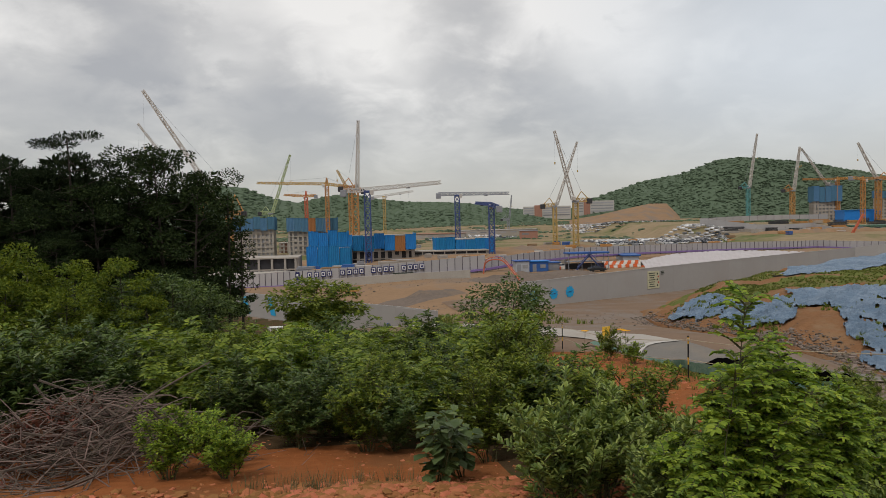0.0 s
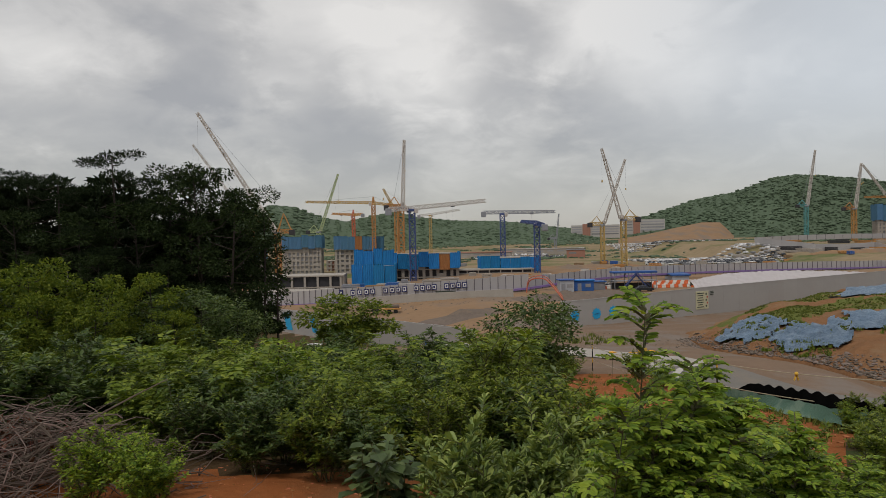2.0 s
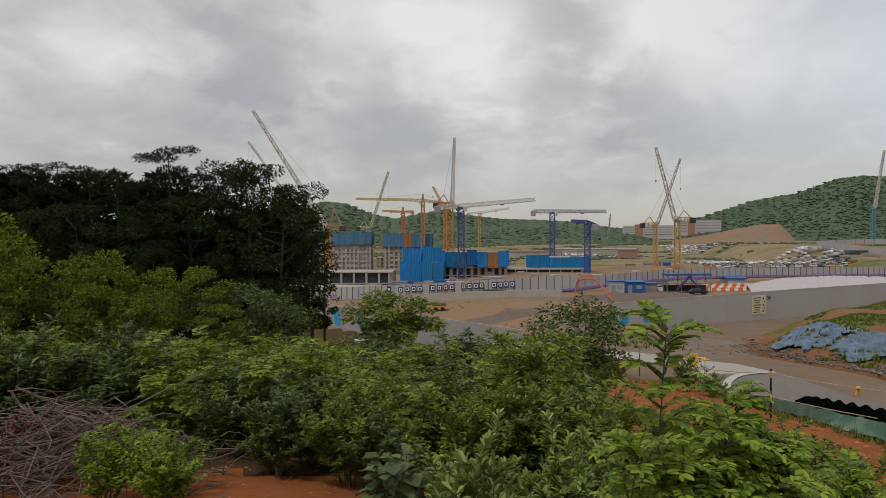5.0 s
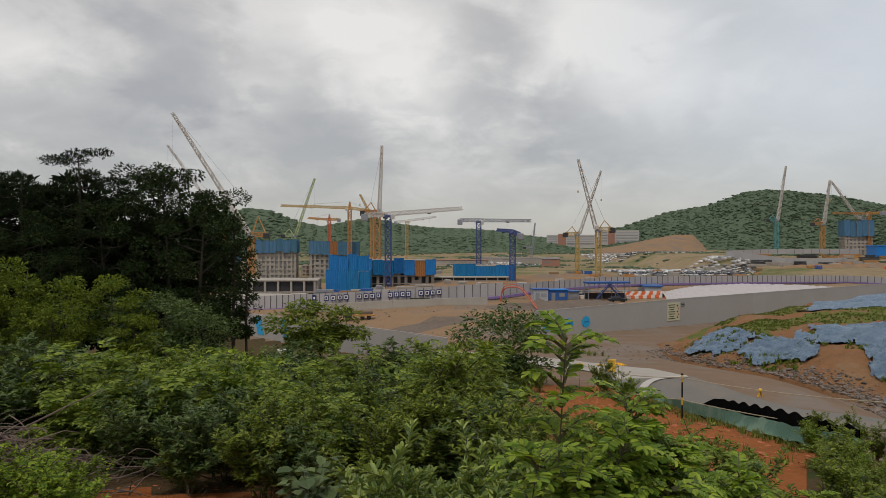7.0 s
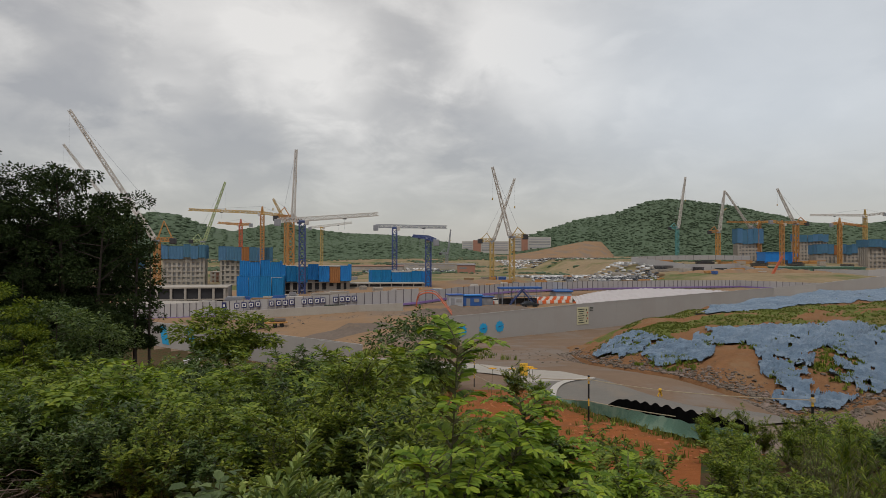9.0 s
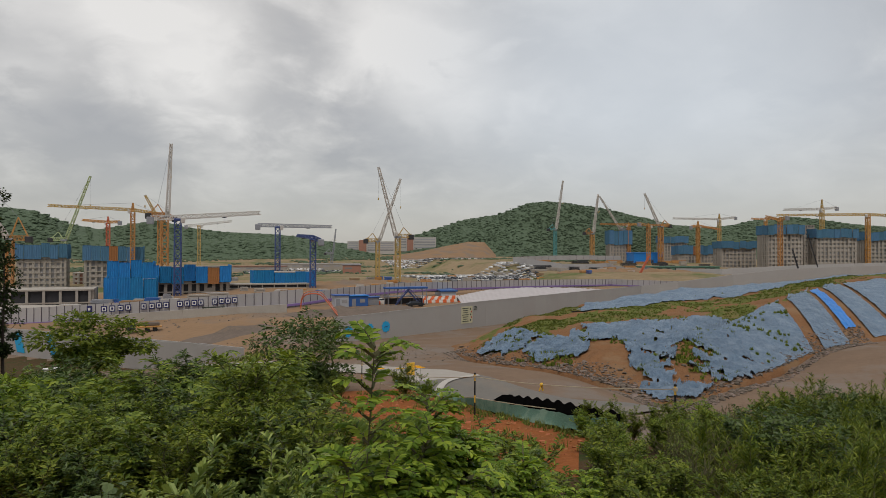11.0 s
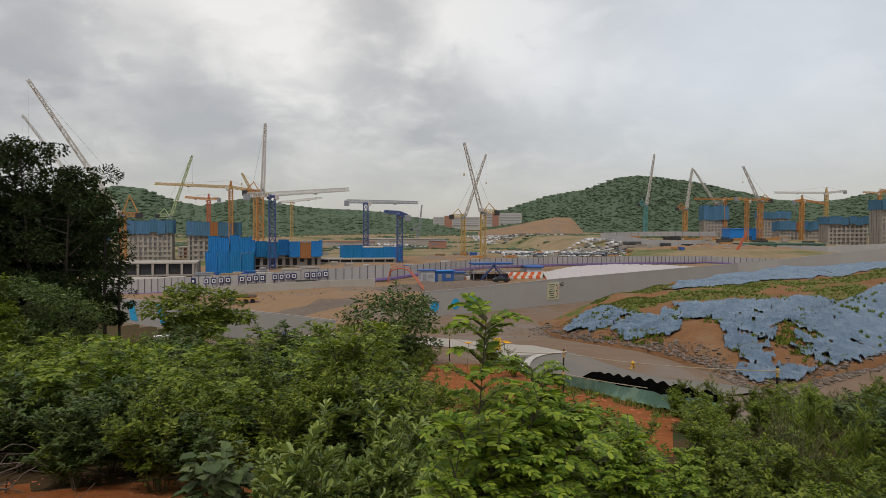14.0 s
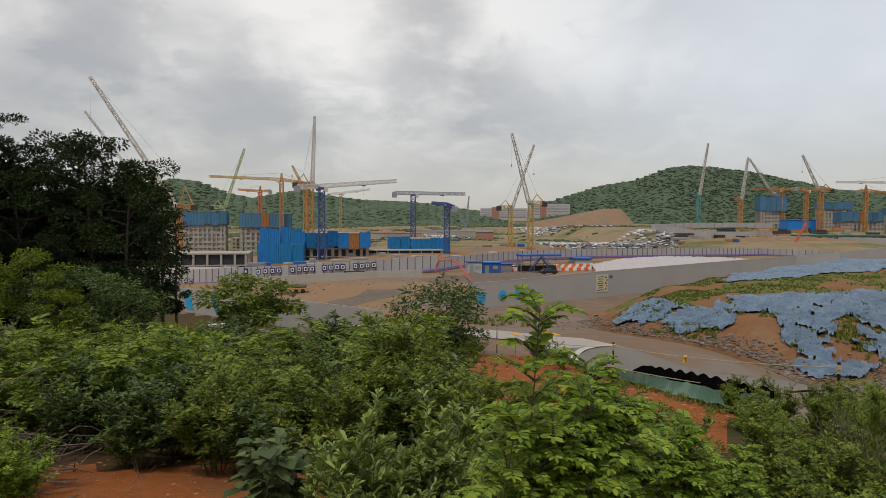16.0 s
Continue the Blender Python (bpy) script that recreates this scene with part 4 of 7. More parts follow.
luffing_crane("white lattice luffing crane rising behind the dark trees", (-92.23, 320.00, -16.10), (-92.23, 320.00, 5.73), (-130.71, 320.00, 65.76), "steel_orange", "steel_white", jib_w=2.0, bar=0.24, frame_h=10)
luffing_crane("smaller pale luffing crane behind the dark trees", (-140.80, 430.00, -21.63), (-140.80, 430.00, 15.03), (-178.94, 430.00, 67.47), "steel_orange", "steel_white", jib_w=1.7, bar=0.19)
luffing_crane("pale lime luffing crane between apartment blocks", (-99.05, 440.00, -22.14), (-99.05, 440.00, 7.88), (-85.17, 440.00, 46.90), "steel_lime", "steel_lime", jib_w=1.6, bar=0.24)
tower_crane("red tower crane behind apartment blocks", (-82.27, 480.00, -15.96), (-82.27, 480.00, 20.06), (-101.90, 500.00, 23.45), (-73.74, 470.00, 21.24), "steel_red", "steel_orange", apex=5, bar=0.25)
tower_crane("orange tower crane with a long pale jib", (-56.28, 400.00, -16.71), (-56.28, 400.00, 23.54), (-101.56, 415.00, 27.25), (-42.45, 392.00, 22.40), "steel_orange", "steel_yellow", apex=5, bar=0.24)
luffing_crane("orange luffing crane with an upright white jib", (-32.92, 330.00, -16.60), (-32.92, 330.00, 17.17), (-30.39, 330.00, 51.50), "steel_orange", "steel_white", mast_w=3.0, jib_w=1.7, bar=0.3, frame_h=6)
luffing_crane("short orange luffing crane beside the blue block", (-39.12, 370.00, -15.46), (-39.75, 370.00, 17.67), (-46.38, 370.00, 30.61), "steel_orange", "steel_yellow", mast_w=2.2, jib_w=1.4, bar=0.24)
tower_crane("navy and orange flat-top tower crane with a long white jib", (-21.34, 258.00, -15.62), (-21.34, 258.00, 12.32), (7.60, 262.00, 16.09), (-30.22, 255.00, 13.05), "steel_navy", "steel_white", mast_w=2.2, jib_w=1.5, bar=0.22)
tower_crane("far pale tower crane jib over the wooded hill", (-28.38, 520.00, -17.29), (-28.38, 520.00, 20.84), (-5.32, 520.00, 25.28), (-37.25, 520.00, 21.29), "steel_yellow", "steel_white", bar=0.2)
tower_crane("navy flat-top tower crane with a pale jib", (17.19, 320.00, -13.37), (17.19, 320.00, 12.55), (43.23, 325.00, 13.86), (8.14, 318.00, 13.83), "steel_navy", "steel_grey", mast_w=2.2, bar=0.24)
tower_crane("blue tower crane with its jib turned towards the hill", (29.16, 278.00, -13.99), (29.16, 278.00, 6.16), (26.20, 320.00, 9.28), (31.31, 268.00, 5.94), "steel_navy", "steel_navy", mast_w=2.2, bar=0.19)
luffing_crane("thin far grey crane over the valley", (93.12, 700.00, -8.36), (93.12, 700.00, 0.60), (97.30, 700.00, 27.46), "steel_grey", "steel_grey", bar=0.3)
luffing_crane("yellow-orange luffing crane, its pale jib crossing another", (77.12, 380.00, -19.12), (77.12, 380.00, 7.45), (90.73, 380.00, 45.04), "steel_yellow", "steel_white", mast_w=2.0, jib_w=1.5, bar=0.24)
luffing_crane("yellow-orange luffing crane with a tall white jib", (77.38, 330.00, -18.85), (77.38, 330.00, 8.72), (67.25, 330.00, 44.74), "steel_yellow", "steel_white", mast_w=2.4, jib_w=1.7, bar=0.21)
luffing_crane("teal luffing crane in front of the wooded hill", (281.74, 560.00, -4.30), (281.74, 560.00, 23.40), (289.86, 560.00, 70.20), "steel_teal", "steel_white", mast_w=2.4, jib_w=1.8, bar=0.25)
luffing_crane("white and orange luffing crane before the wooded hill", (287.62, 502.50, -8.23), (287.66, 502.94, 18.03), (293.25, 502.03, 52.42), "steel_orange", "steel_white", mast_w=2.6, jib_w=1.8, bar=0.24)
luffing_crane("pale luffing crane leaning over a tower under construction", (317.66, 504.88, -5.88), (316.76, 505.59, 21.82), (296.80, 506.24, 51.45), "steel_grey", "steel_white", jib_w=1.5, bar=0.19)
tower_crane("orange tower crane beside the screened tower", (318.08, 494.38, -8.14), (318.12, 494.94, 25.28), (305.12, 519.15, 28.09), (322.41, 483.47, 26.73), "steel_orange", "steel_orange", apex=3, bar=0.24)
luffing_crane("orange luffing crane with a pale raised jib on the plateau", (307.87, 434.97, -9.75), (307.91, 435.49, 21.80), (296.41, 439.00, 47.77), "steel_orange", "steel_white", mast_w=2.6, jib_w=1.7, bar=0.3)
tower_crane("orange tower crane with a low jib on the plateau", (280.87, 411.13, -9.19), (280.91, 411.62, 20.47), (301.92, 416.41, 22.99), (271.41, 409.02, 23.00), "steel_orange", "steel_orange", apex=3, bar=0.19)
tower_crane("orange tower crane among low blocks", (349.32, 444.61, -10.06), (349.37, 445.15, 22.75), (381.94, 457.15, 21.84), (340.92, 442.24, 22.96), "steel_orange", "steel_orange", apex=5, bar=0.3)
tower_crane("yellow tower crane with a long pale jib", (394.20, 474.03, -10.78), (394.26, 474.71, 30.28), (355.51, 485.08, 32.08), (408.57, 470.95, 33.19), "steel_yellow", "steel_white", apex=6, bar=0.24)
tower_crane("orange tower crane in front of apartment blocks", (326.40, 336.87, -9.86), (326.44, 337.39, 21.60), (333.17, 356.38, 26.29), (327.13, 332.08, 24.46), "steel_orange", "steel_orange", apex=3, bar=0.19)
tower_crane("pale tower crane above the eastern apartment blocks", (395.41, 370.21, -10.20), (395.47, 370.91, 32.16), (368.94, 378.00, 32.86), (406.46, 368.02, 34.55), "steel_yellow", "steel_white", apex=8, bar=0.21)
tower_crane("orange tower crane with a long level jib to the east", (399.72, 338.02, -9.44), (399.77, 338.61, 26.49), (348.17, 362.75, 27.67), (413.95, 334.85, 27.27), "steel_orange", "steel_yellow", apex=0, bar=0.25)
tower_crane("orange tower crane rising beyond the plateau", (495.37, 529.89, -8.92), (495.43, 530.61, 34.74), (481.72, 534.30, 36.88), (502.82, 528.69, 37.49), "steel_orange", "steel_orange", apex=3, bar=0.25)

# ---- the road at the foot of the planted slope ----
LOWER = [(-95, 176), (-66, 138), (-44, 111), (-24, 90), (-9, 74), (2, 61), (8, 50), (11.0, 41), (12.0, 35)]
tagged(strip_mesh("road", LOWER, [8, 8, 8, 7.5, 6.5, 5.5, 5, 4.5, 4.5], 0.05, "concrete", across=6), "pale worn concrete road winding along the hoarding", "road", kind="structure")
BEND = [(11.6, 37.0), (12.8, 32), (14.2, 28), (15.8, 24.0)]
tagged(strip_mesh("road", BEND, [4.6, 5.6, 6.0, 5.6], 0.09, "asphalt", across=6, step=0.7), "grey asphalt bend continuing the concrete road", "road", kind="structure")
tagged(strip_mesh("kerb", [(9.4, 29.2), (9.6, 31.8), (10.5, 35.0), (12.2, 37.2), (13.7, 37.2)], 0.40, 0.14, "kerb", across=2, step=0.5), "curved pale kerb round the asphalt bend", "kerb", kind="structure")
tagged(strip_mesh("driveway", [(4, 64), (7, 78), (9, 92), (8, 112)], [5, 7, 9, 12], 0.07, "dirt_road", across=4), "brown packed-earth driveway through the gap in the hoarding", "driveway", kind="structure")

# green erosion mesh on the crest of the bank, leaning on a wavy black sheet that stands in for the shadowed pit
gv2, gf2 = [], []
for i in range(110):
    y = 11.8 + i * 0.22
    x0 = 7.28 + 0.16 * noise.noise(Vector((y * 0.4, 0, 1))) + 0.03 * (y - 14)
    rise = 0.24 * (1 - smooth(y, 20.5, 24)) + 0.08
    for k in range(8):
        s = k / 7
        x = x0 + (7.50 + 0.06 * max(0, y - 21) - x0) * s
        gv2.append((x, y, float(np.interp(y, RUN, FALL)) + 0.05 + rise * s ** 1.4 + 0.06 * noise.noise(Vector((x * 3, y * 2.5, 2)))))
for i in range(109):
    for k in range(7):
        a = i * 8 + k
        gf2.append((a, a + 1, a + 9, a + 8))
tagged(pydata("erosion_mesh", gv2, gf2, "tarp_green", shade=True), "crumpled green erosion mesh along the bank's crest", "mesh sheet")
# added upright sheet, its black replacing the shadow in the pit
bv, bf = [], []
for i in range(181):
    s = i / 180
    y = 20.2 - 8.0 * s
    x = 7.66
    top = float(np.interp(y, RUN, FALL)) + 0.26 + 0.34 * smooth(20.2 - y, 0, 1.8) - 0.06 * smooth(15.5 - y, 0, 3) + 0.04 * math.sin(y * 2 * math.pi / 0.62) * smooth(19.5 - y, 0, 3)
    bv += [(x, y, top), (x + 0.02, y, top), (x, y, top - 1.9), (x + 0.02, y, top - 1.9)]
for i in range(180):
    a = i * 4
    bf += [(a, a + 4, a + 6, a + 2), (a + 1, a + 3, a + 7, a + 5), (a, a + 1, a + 5, a + 4)]
tagged(pydata("corrugated_sheet", bv, bf, "pit_shade", shade=True), "wavy-topped black sheet standing in for the shadowed pit behind the mesh", "corrugated sheet")


def rope_post(x, y, label, tall=1.3):
    z = ground(x, y)
    ob = thing("rope_post", (x, y, z), label, "post", "rope posts")
    for k in range(6):
        bm = bmesh.new()
        beam(bm, (0, 0, tall * k / 6 - (0.2 if k == 0 else 0)), (0, 0, tall * (k + 1) / 6), 0.034, sides=8)
        part("band", bm, "yellow" if k in (2, 5) else "black", ob, "yellow band" if k in (2, 5) else "black band")
    bm = bmesh.new()
    bmesh.ops.create_uvsphere(bm, u_segments=8, v_segments=5, radius=0.035, matrix=Matrix.Translation((0, 0, tall)))
    part("cap", bm, "black", ob)
    bm = bmesh.new()
    bmesh.ops.create_cone(bm, segments=8, radius1=0.05, radius2=0.05, depth=0.07, cap_ends=True, matrix=Matrix.Translation((0, 0, tall * 0.93)))
    part("rope_hook", bm, "rope", ob, "knotted rope loop")
    return Vector((x, y, z + tall * 0.93)), Vector((x, y, z + tall * 0.45))


def rope(a, b, sag, knot=None):
    bm = bmesh.new()
    pts = [a.lerp(b, i / 14) - Vector((0, 0, sag * 4 * (i / 14) * (1 - i / 14))) for i in range(15)]
    for p, q in zip(pts, pts[1:]):
        beam(bm, p, q, 0.016, sides=5)
    ob = part("rope", bm, "rope", label="pale sagging guard rope between striped posts")
    tagged(ob, category="rope")
    if knot:
        p = a.lerp(b, knot)
        p.z -= sag * 4 * knot * (1 - knot)
        bm = bmesh.new()
        for s in (-1, 1):
            beam(bm, p, p + Vector((0.05 * s, 0.02, -0.16)), 0.025, 0.035)
        bmesh.ops.create_uvsphere(bm, u_segments=8, v_segments=6, radius=0.05, matrix=Matrix.Translation(p))
        part("ribbon", bm, "yellow", ob, "yellow ribbon tied on the rope")


p1 = rope_post(6.75, 18.7, "black and yellow striped guard post on the bank")
p2 = rope_post(8.6, 11.6, "black and yellow striped guard post among shrubs", 1.2)
p3 = rope_post(5.7, 32.0, "black and yellow striped guard post beside a dark shrub")
p4 = rope_post(-1.0, 36.0, "black and yellow striped guard post behind the shrubs")
for k in (0, 1):
    rope(p1[k], p2[k], 0.10, 0.42 if k == 0 else None)
    rope(p3[k], p1[k], 0.25, None)
    rope(p4[k], p3[k], 0.2, None)
tagged(part("marker_board", one_box((9.94, 39.00, -6.95), (0.55, 0.06, 0.9), 15, 0.02), "yellow"), "orange-yellow marker board standing at the road's edge", "marker")


# ---- spoil mound with torn blue tarpaulins ----
FOOT = [(24.98, 79.79, -11.84), (23.13, 61.67, -10.69), (25.11, 51.84, -9.84), (25.60, 43.43, -9.53), (26.24, 36.02, -9.54), (38.84, 41.97, -9.49), (52.88, 49.62, -9.31), (61.57, 52.48, -9.14), (73.12, 55.61, -9.01), (102.16, 59.26, -8.53)]
CREST = [(29.45, 82.74, -11.65), (29.92, 68.18, -8.51), (31.29, 59.53, -8.36), (34.49, 54.55, -7.73), (37.82, 51.59, -7.57), (47.50, 56.27, -7.07), (63.67, 65.44, -5.29), (76.11, 72.49, -4.49), (88.38, 77.50, -3.96), (122.44, 82.93, -2.55)]
BACK = [(33.37, 88.94, -11.60), (40.87, 89.05, -9.27), (51.48, 92.46, -7.80), (67.33, 99.63, -6.76), (86.17, 109.10, -6.36), (103.15, 114.93, -6.24), (121.61, 120.36, -5.79), (131.16, 121.96, -5.54), (140.79, 123.54, -5.13), (180.46, 122.30, -3.79)]


def curve_at(line, u):
    i = min(int(u), len(line) - 2)
    t = u - i
    p = [Vector(line[min(max(k, 0), len(line) - 1)]) for k in (i - 1, i, i + 1, i + 2)]
    return 0.5 * (2 * p[1] + (p[2] - p[0]) * t + (2 * p[0] - 5 * p[1] + 4 * p[2] - p[3]) * t * t + (3 * p[1] - p[0] - 3 * p[2] + p[3]) * t ** 3)


def mound(u, v, rough=1.0):
    """u along the mound, 0 to 9; v: 0 foot, 1 crest, 2 far edge, 2.4 behind."""
    f, c, b = curve_at(FOOT, u), curve_at(CREST, u), curve_at(BACK, u)
    if v <= 1:
        p = f.lerp(c, v)
        p.z = f.z + (c.z - f.z) * (v + 0.10 * math.sin(v * math.pi)) - 0.25 * smooth(v, 0.8, 1.0)
    elif v <= 2:
        p = c.lerp(b, v - 1)
        p.z += 0.5 * math.sin((v - 1) * math.pi) - 0.25 * (1 - smooth(v, 1.0, 1.2))
    else:
        d = (b - c).normalized()
        p = b + d * (v - 2) * 18
        p.z = b.z - (v - 2) * 9
    wild = smooth(5.2 - u, 0, 1.2) if v < 1.05 else 0.7
    q = Vector((p.x * 0.22, p.y * 0.22, 4.0))
    p.z += rough * wild * (0.75 * noise.noise(q) + 0.35 * noise.noise(q * 2.7) + 0.12 * noise.noise(q * 7)) * smooth(v, 0.0, 0.25)
    if v < 0.02:
        p.z -= 0.6
    return p


NU, NV = 300, 110
mv, mf = [], []
for i in range(NU + 1):
    for k in range(NV + 1):
        mv.append(mound(9 * i / NU, 2.4 * k / NV)[:])
for i in range(NU):
    for k in range(NV):
        a = i * (NV + 1) + k
        mf.append((a, a + NV + 1, a + NV + 2, a + 1))
spoil = pydata("spoil_mound", mv, mf, None, shade=True)
for key in ("brown_earth", "turf"):
    spoil.data.materials.append(M[key])
green = []
for i in range(NU):
    for k in range(NV):
        u, v = 9 * i / NU, 2.4 * k / NV
        p = mv[i * (NV + 1) + k]
        n = noise.noise(Vector((p[0] * 0.15, p[1] * 0.15, 20))) + 0.5 * noise.noise(Vector((p[0] * 0.5, p[1] * 0.5, 21)))
        green.append(1 if (v > 0.95 and n > -0.12) or (v <= 0.95 and u < 2.2 and n > 0.28 and v > 0.3) else 0)
spoil.data.polygons.foreach_set("material_index", green)
tagged(spoil, "large spoil mound of orange-brown earth beside the road", "earth mound", kind="structure")


def tarp_mask(u, v):
    """How surely a spot on the mound is covered."""
    q = mound(u, v, 0.0)
    n = noise.noise(Vector((q.x * 0.16, q.y * 0.16, 9.0))) + 0.55 * noise.noise(Vector((q.x * 0.5, q.y * 0.5, 2.0))) + 0.5 * noise.noise(Vector((q.x * 1.1, q.y * 1.1, 2.0))) + 0.35 * noise.noise(Vector((q.x * 2.3, q.y * 2.3, 7.0)))
    if v < 1.06:
        if u < 0.75 or u > 5.03:
            return -1
        wedge = 1 - abs(u - (3.02 - 0.28 * v)) / (0.58 - 0.28 * v)
        hole = 1.6 * smooth(wedge, 0.0, 0.4) * (1 - smooth(v, 0.85, 1.0))
        foot = min(0.34, (v - 0.20 - 0.08 * (u - 1.2)) * 3.5) if u < 3.6 else 0.34 - 0.7 * smooth(0.12 - v, 0, 0.1)
        bite = 1.1 * smooth(1 - abs(u - 4.05 - 0.2 * v) / 0.2, 0.2, 0.8) * smooth(v, 0.35, 0.55) * (1 - smooth(v, 0.8, 0.95))
        return foot + n * 0.85 - hole - bite
    if v < 1.2:
        return 0.25 + n * 0.8 if 2.0 < u < 5.2 else -0.4 + n * 0.8
    if v > 1.5:
        return 0.5 + n * 0.6 if u > 2.0 else -0.3 + n
    return -0.75 + n * 0.8


def sheet(name, label, mat, u0, u1, v0, v1, nu, nv, mask=None, fold=0.10, lift=0.03):
    keep, cells = [], []
    for i in range(nu + 1):
        for k in range(nv + 1):
            u, v = u0 + (u1 - u0) * i / nu, v0 + (v1 - v0) * k / nv
            keep.append(mask(u, v) > 0 if mask else True)
    for i in range(nu):
        for k in range(nv):
            a = i * (nv + 1) + k
            quad = (a, a + nv + 1, a + nv + 2, a + 1)
            if sum(keep[q] for q in quad) >= 3:
                cells.append(quad)
    # torn apart sheets are pieces of their own; shreds are left out
    root = {}

    def find(q):
        while root.setdefault(q, q) != q:
            q = root[q]
        return q

    for c in cells:
        for q in c[1:]:
            root[find(q)] = find(c[0])
    pieces = {}
    for c in cells:
        pieces.setdefault(find(c[0]), []).append(c)
    for piece in pieces.values():
        if len(piece) >= 24:
            lay_sheet(name, label, mat, u0, u1, v0, v1, nu, nv, mask, fold, lift, piece)


def lay_sheet(name, label, mat, u0, u1, v0, v1, nu, nv, mask, fold, lift, cells):
    verts, index = [], {}
    used = sorted({q for c in cells for q in c})
    for n_, q in enumerate(used):
        index[q] = n_
        i, k = divmod(q, nv + 1)
        p = mound(u0 + (u1 - u0) * i / nu, v0 + (v1 - v0) * k / nv)
        w = noise.noise(Vector((p.x * 1.3 + p.y * 0.5, p.z * 0.5, 3.0))) + 0.5 * noise.noise(Vector((p.x * 3.1, p.y * 3.1, p.z)))
        across, down = p.x * 0.8 + p.y * 0.55, p.y * 0.8 - p.x * 0.55
        crease = 1 - min(1.0, abs(noise.noise(Vector((across * 0.75, down * 0.22, 5.0)))) * 3.2)
        crease2 = 1 - min(1.0, abs(noise.noise(Vector((across * 1.6, down * 1.1, 8.0)))) * 3.2)
        if not mask:
            p.z += 0.07 * max(0.0, math.cos(i * 0.9)) ** 6
        p.z += lift + fold * (0.5 + abs(w) + 2.4 * crease ** 2 + 1.2 * crease2 ** 2)
        verts.append(p[:])
    ob = pydata(name, verts, [tuple(index[q] for q in c) for c in cells], mat, shade=True)
    return tagged(ob, label, "tarpaulin", "mound tarpaulins")


sheet("tarpaulin", "crumpled faded blue tarpaulin on the rubble slope", "tarp", 0.75, 3.3, 0.12, 1.06, 190, 80, tarp_mask, 0.13)
sheet("tarpaulin", "torn faded blue tarpaulin on the mound's corner", "tarp", 3.3, 5.02, 0.02, 1.06, 130, 80, tarp_mask, 0.12)
sheet("tarpaulin", "torn blue tarpaulin strips along the mound's shoulder", "tarp", 1.6, 6.0, 1.06, 1.5, 240, 50, tarp_mask, 0.09)
sheet("tarpaulin", "wide faded blue tarpaulin lying on the mound's top", "tarp", 1.8, 9.0, 1.42, 2.05, 260, 60, tarp_mask, 0.05)
sheet("tarpaulin", "faded blue tarpaulin drawn smooth over the steep side", "tarp", 5.02, 5.9, 0.04, 1.05, 50, 60, None, 0.05)
sheet("tarpaulin", "faded blue tarpaulin strip on the steep side", "tarp", 6.12, 6.75, 0.03, 1.06, 34, 60, None, 0.05)
sheet("tarpaulin", "bright blue tarpaulin strip on the steep side", "tarp_bright", 6.86, 7.12, 0.2, 1.02, 18, 50, None, 0.05)
sheet("tarpaulin", "pale blue tarpaulin strip at the end of the steep side", "tarp", 7.35, 7.85, 0.05, 1.05, 30, 50, None, 0.05)
sheet("tarpaulin", "faded blue tarpaulin over the far steep side", "tarp", 7.9, 9.0, 0.08, 1.05, 50, 50, None, 0.06)


def rocks(name, label, spots, sizes, mat, seed, category="stones"):
    rng = np.random.default_rng(seed)
    bm = bmesh.new()
    bmesh.ops.create_icosphere(bm, subdivisions=1, radius=1.0)
    v0 = np.array([p.co[:] for p in bm.verts])
    f0 = np.array([[q.index for q in g.verts] for g in bm.faces])
    bm.free()
    vs, fs = [], []
    for k, (p, s) in enumerate(zip(spots, sizes)):
        v = v0 * (1 + 0.25 * rng.standard_normal((len(v0), 1))) * np.array([s * rng.uniform(0.8, 1.5), s * rng.uniform(0.6, 1.1), s * rng.uniform(0.35, 0.7)])
        a = rng.uniform(0, 6.28)
        c, sn = math.cos(a), math.sin(a)
        v = v @ np.array([[c, sn, 0], [-sn, c, 0], [0, 0, 1]])
        vs.append(v + np.array(p))
        fs.append(f0 + k * len(v0))
    return tagged(pydata(name, np.concatenate(vs), np.concatenate(fs), mat), label, category, kind="stuff")


rg = np.random.default_rng(12)
sp, sz = [], []
for _ in range(6400):
    u = rg.uniform(0.3, 7.2)
    v = abs(rg.normal(0.10, 0.11)) - 0.06
    p = mound(u, max(v, 0.03))
    if v < 0.03:
        d = (curve_at(FOOT, u) - curve_at(CREST, u)).normalized()
        p = curve_at(FOOT, u) + d * (0.03 - v) * 25
        p.z = ground(p.x, p.y)
    sp.append((p.x, p.y, p.z + 0.04))
    sz.append(rg.uniform(0.05, 0.15) * (0.6 + 1.3 * rg.random() ** 4))
rocks("rubble", "grey-brown broken rubble along the mound's foot", sp, sz, "gravel", 13)


# ---- grass tufts ----
def blades(rng, spots, tall, wide, per):
    vs, fs = [], []
    k = 0
    for p in spots:
        for _ in range(per):
            a = rng.uniform(0, 6.283)
            o = np.array([rng.normal(0, 0.12), rng.normal(0, 0.12), 0]) * tall * 2
            h = tall * rng.uniform(0.5, 1.2)
            lean = np.array([math.cos(a), math.sin(a), 0]) * h * rng.uniform(0.1, 0.6)
            side = np.array([-math.sin(a), math.cos(a), 0]) * wide
            b = np.array(p) + o
            vs += [b - side, b + side, b + lean + np.array([0, 0, h])]
            fs.append((k, k + 1, k + 2))
            k += 3
    return np.array(vs), fs


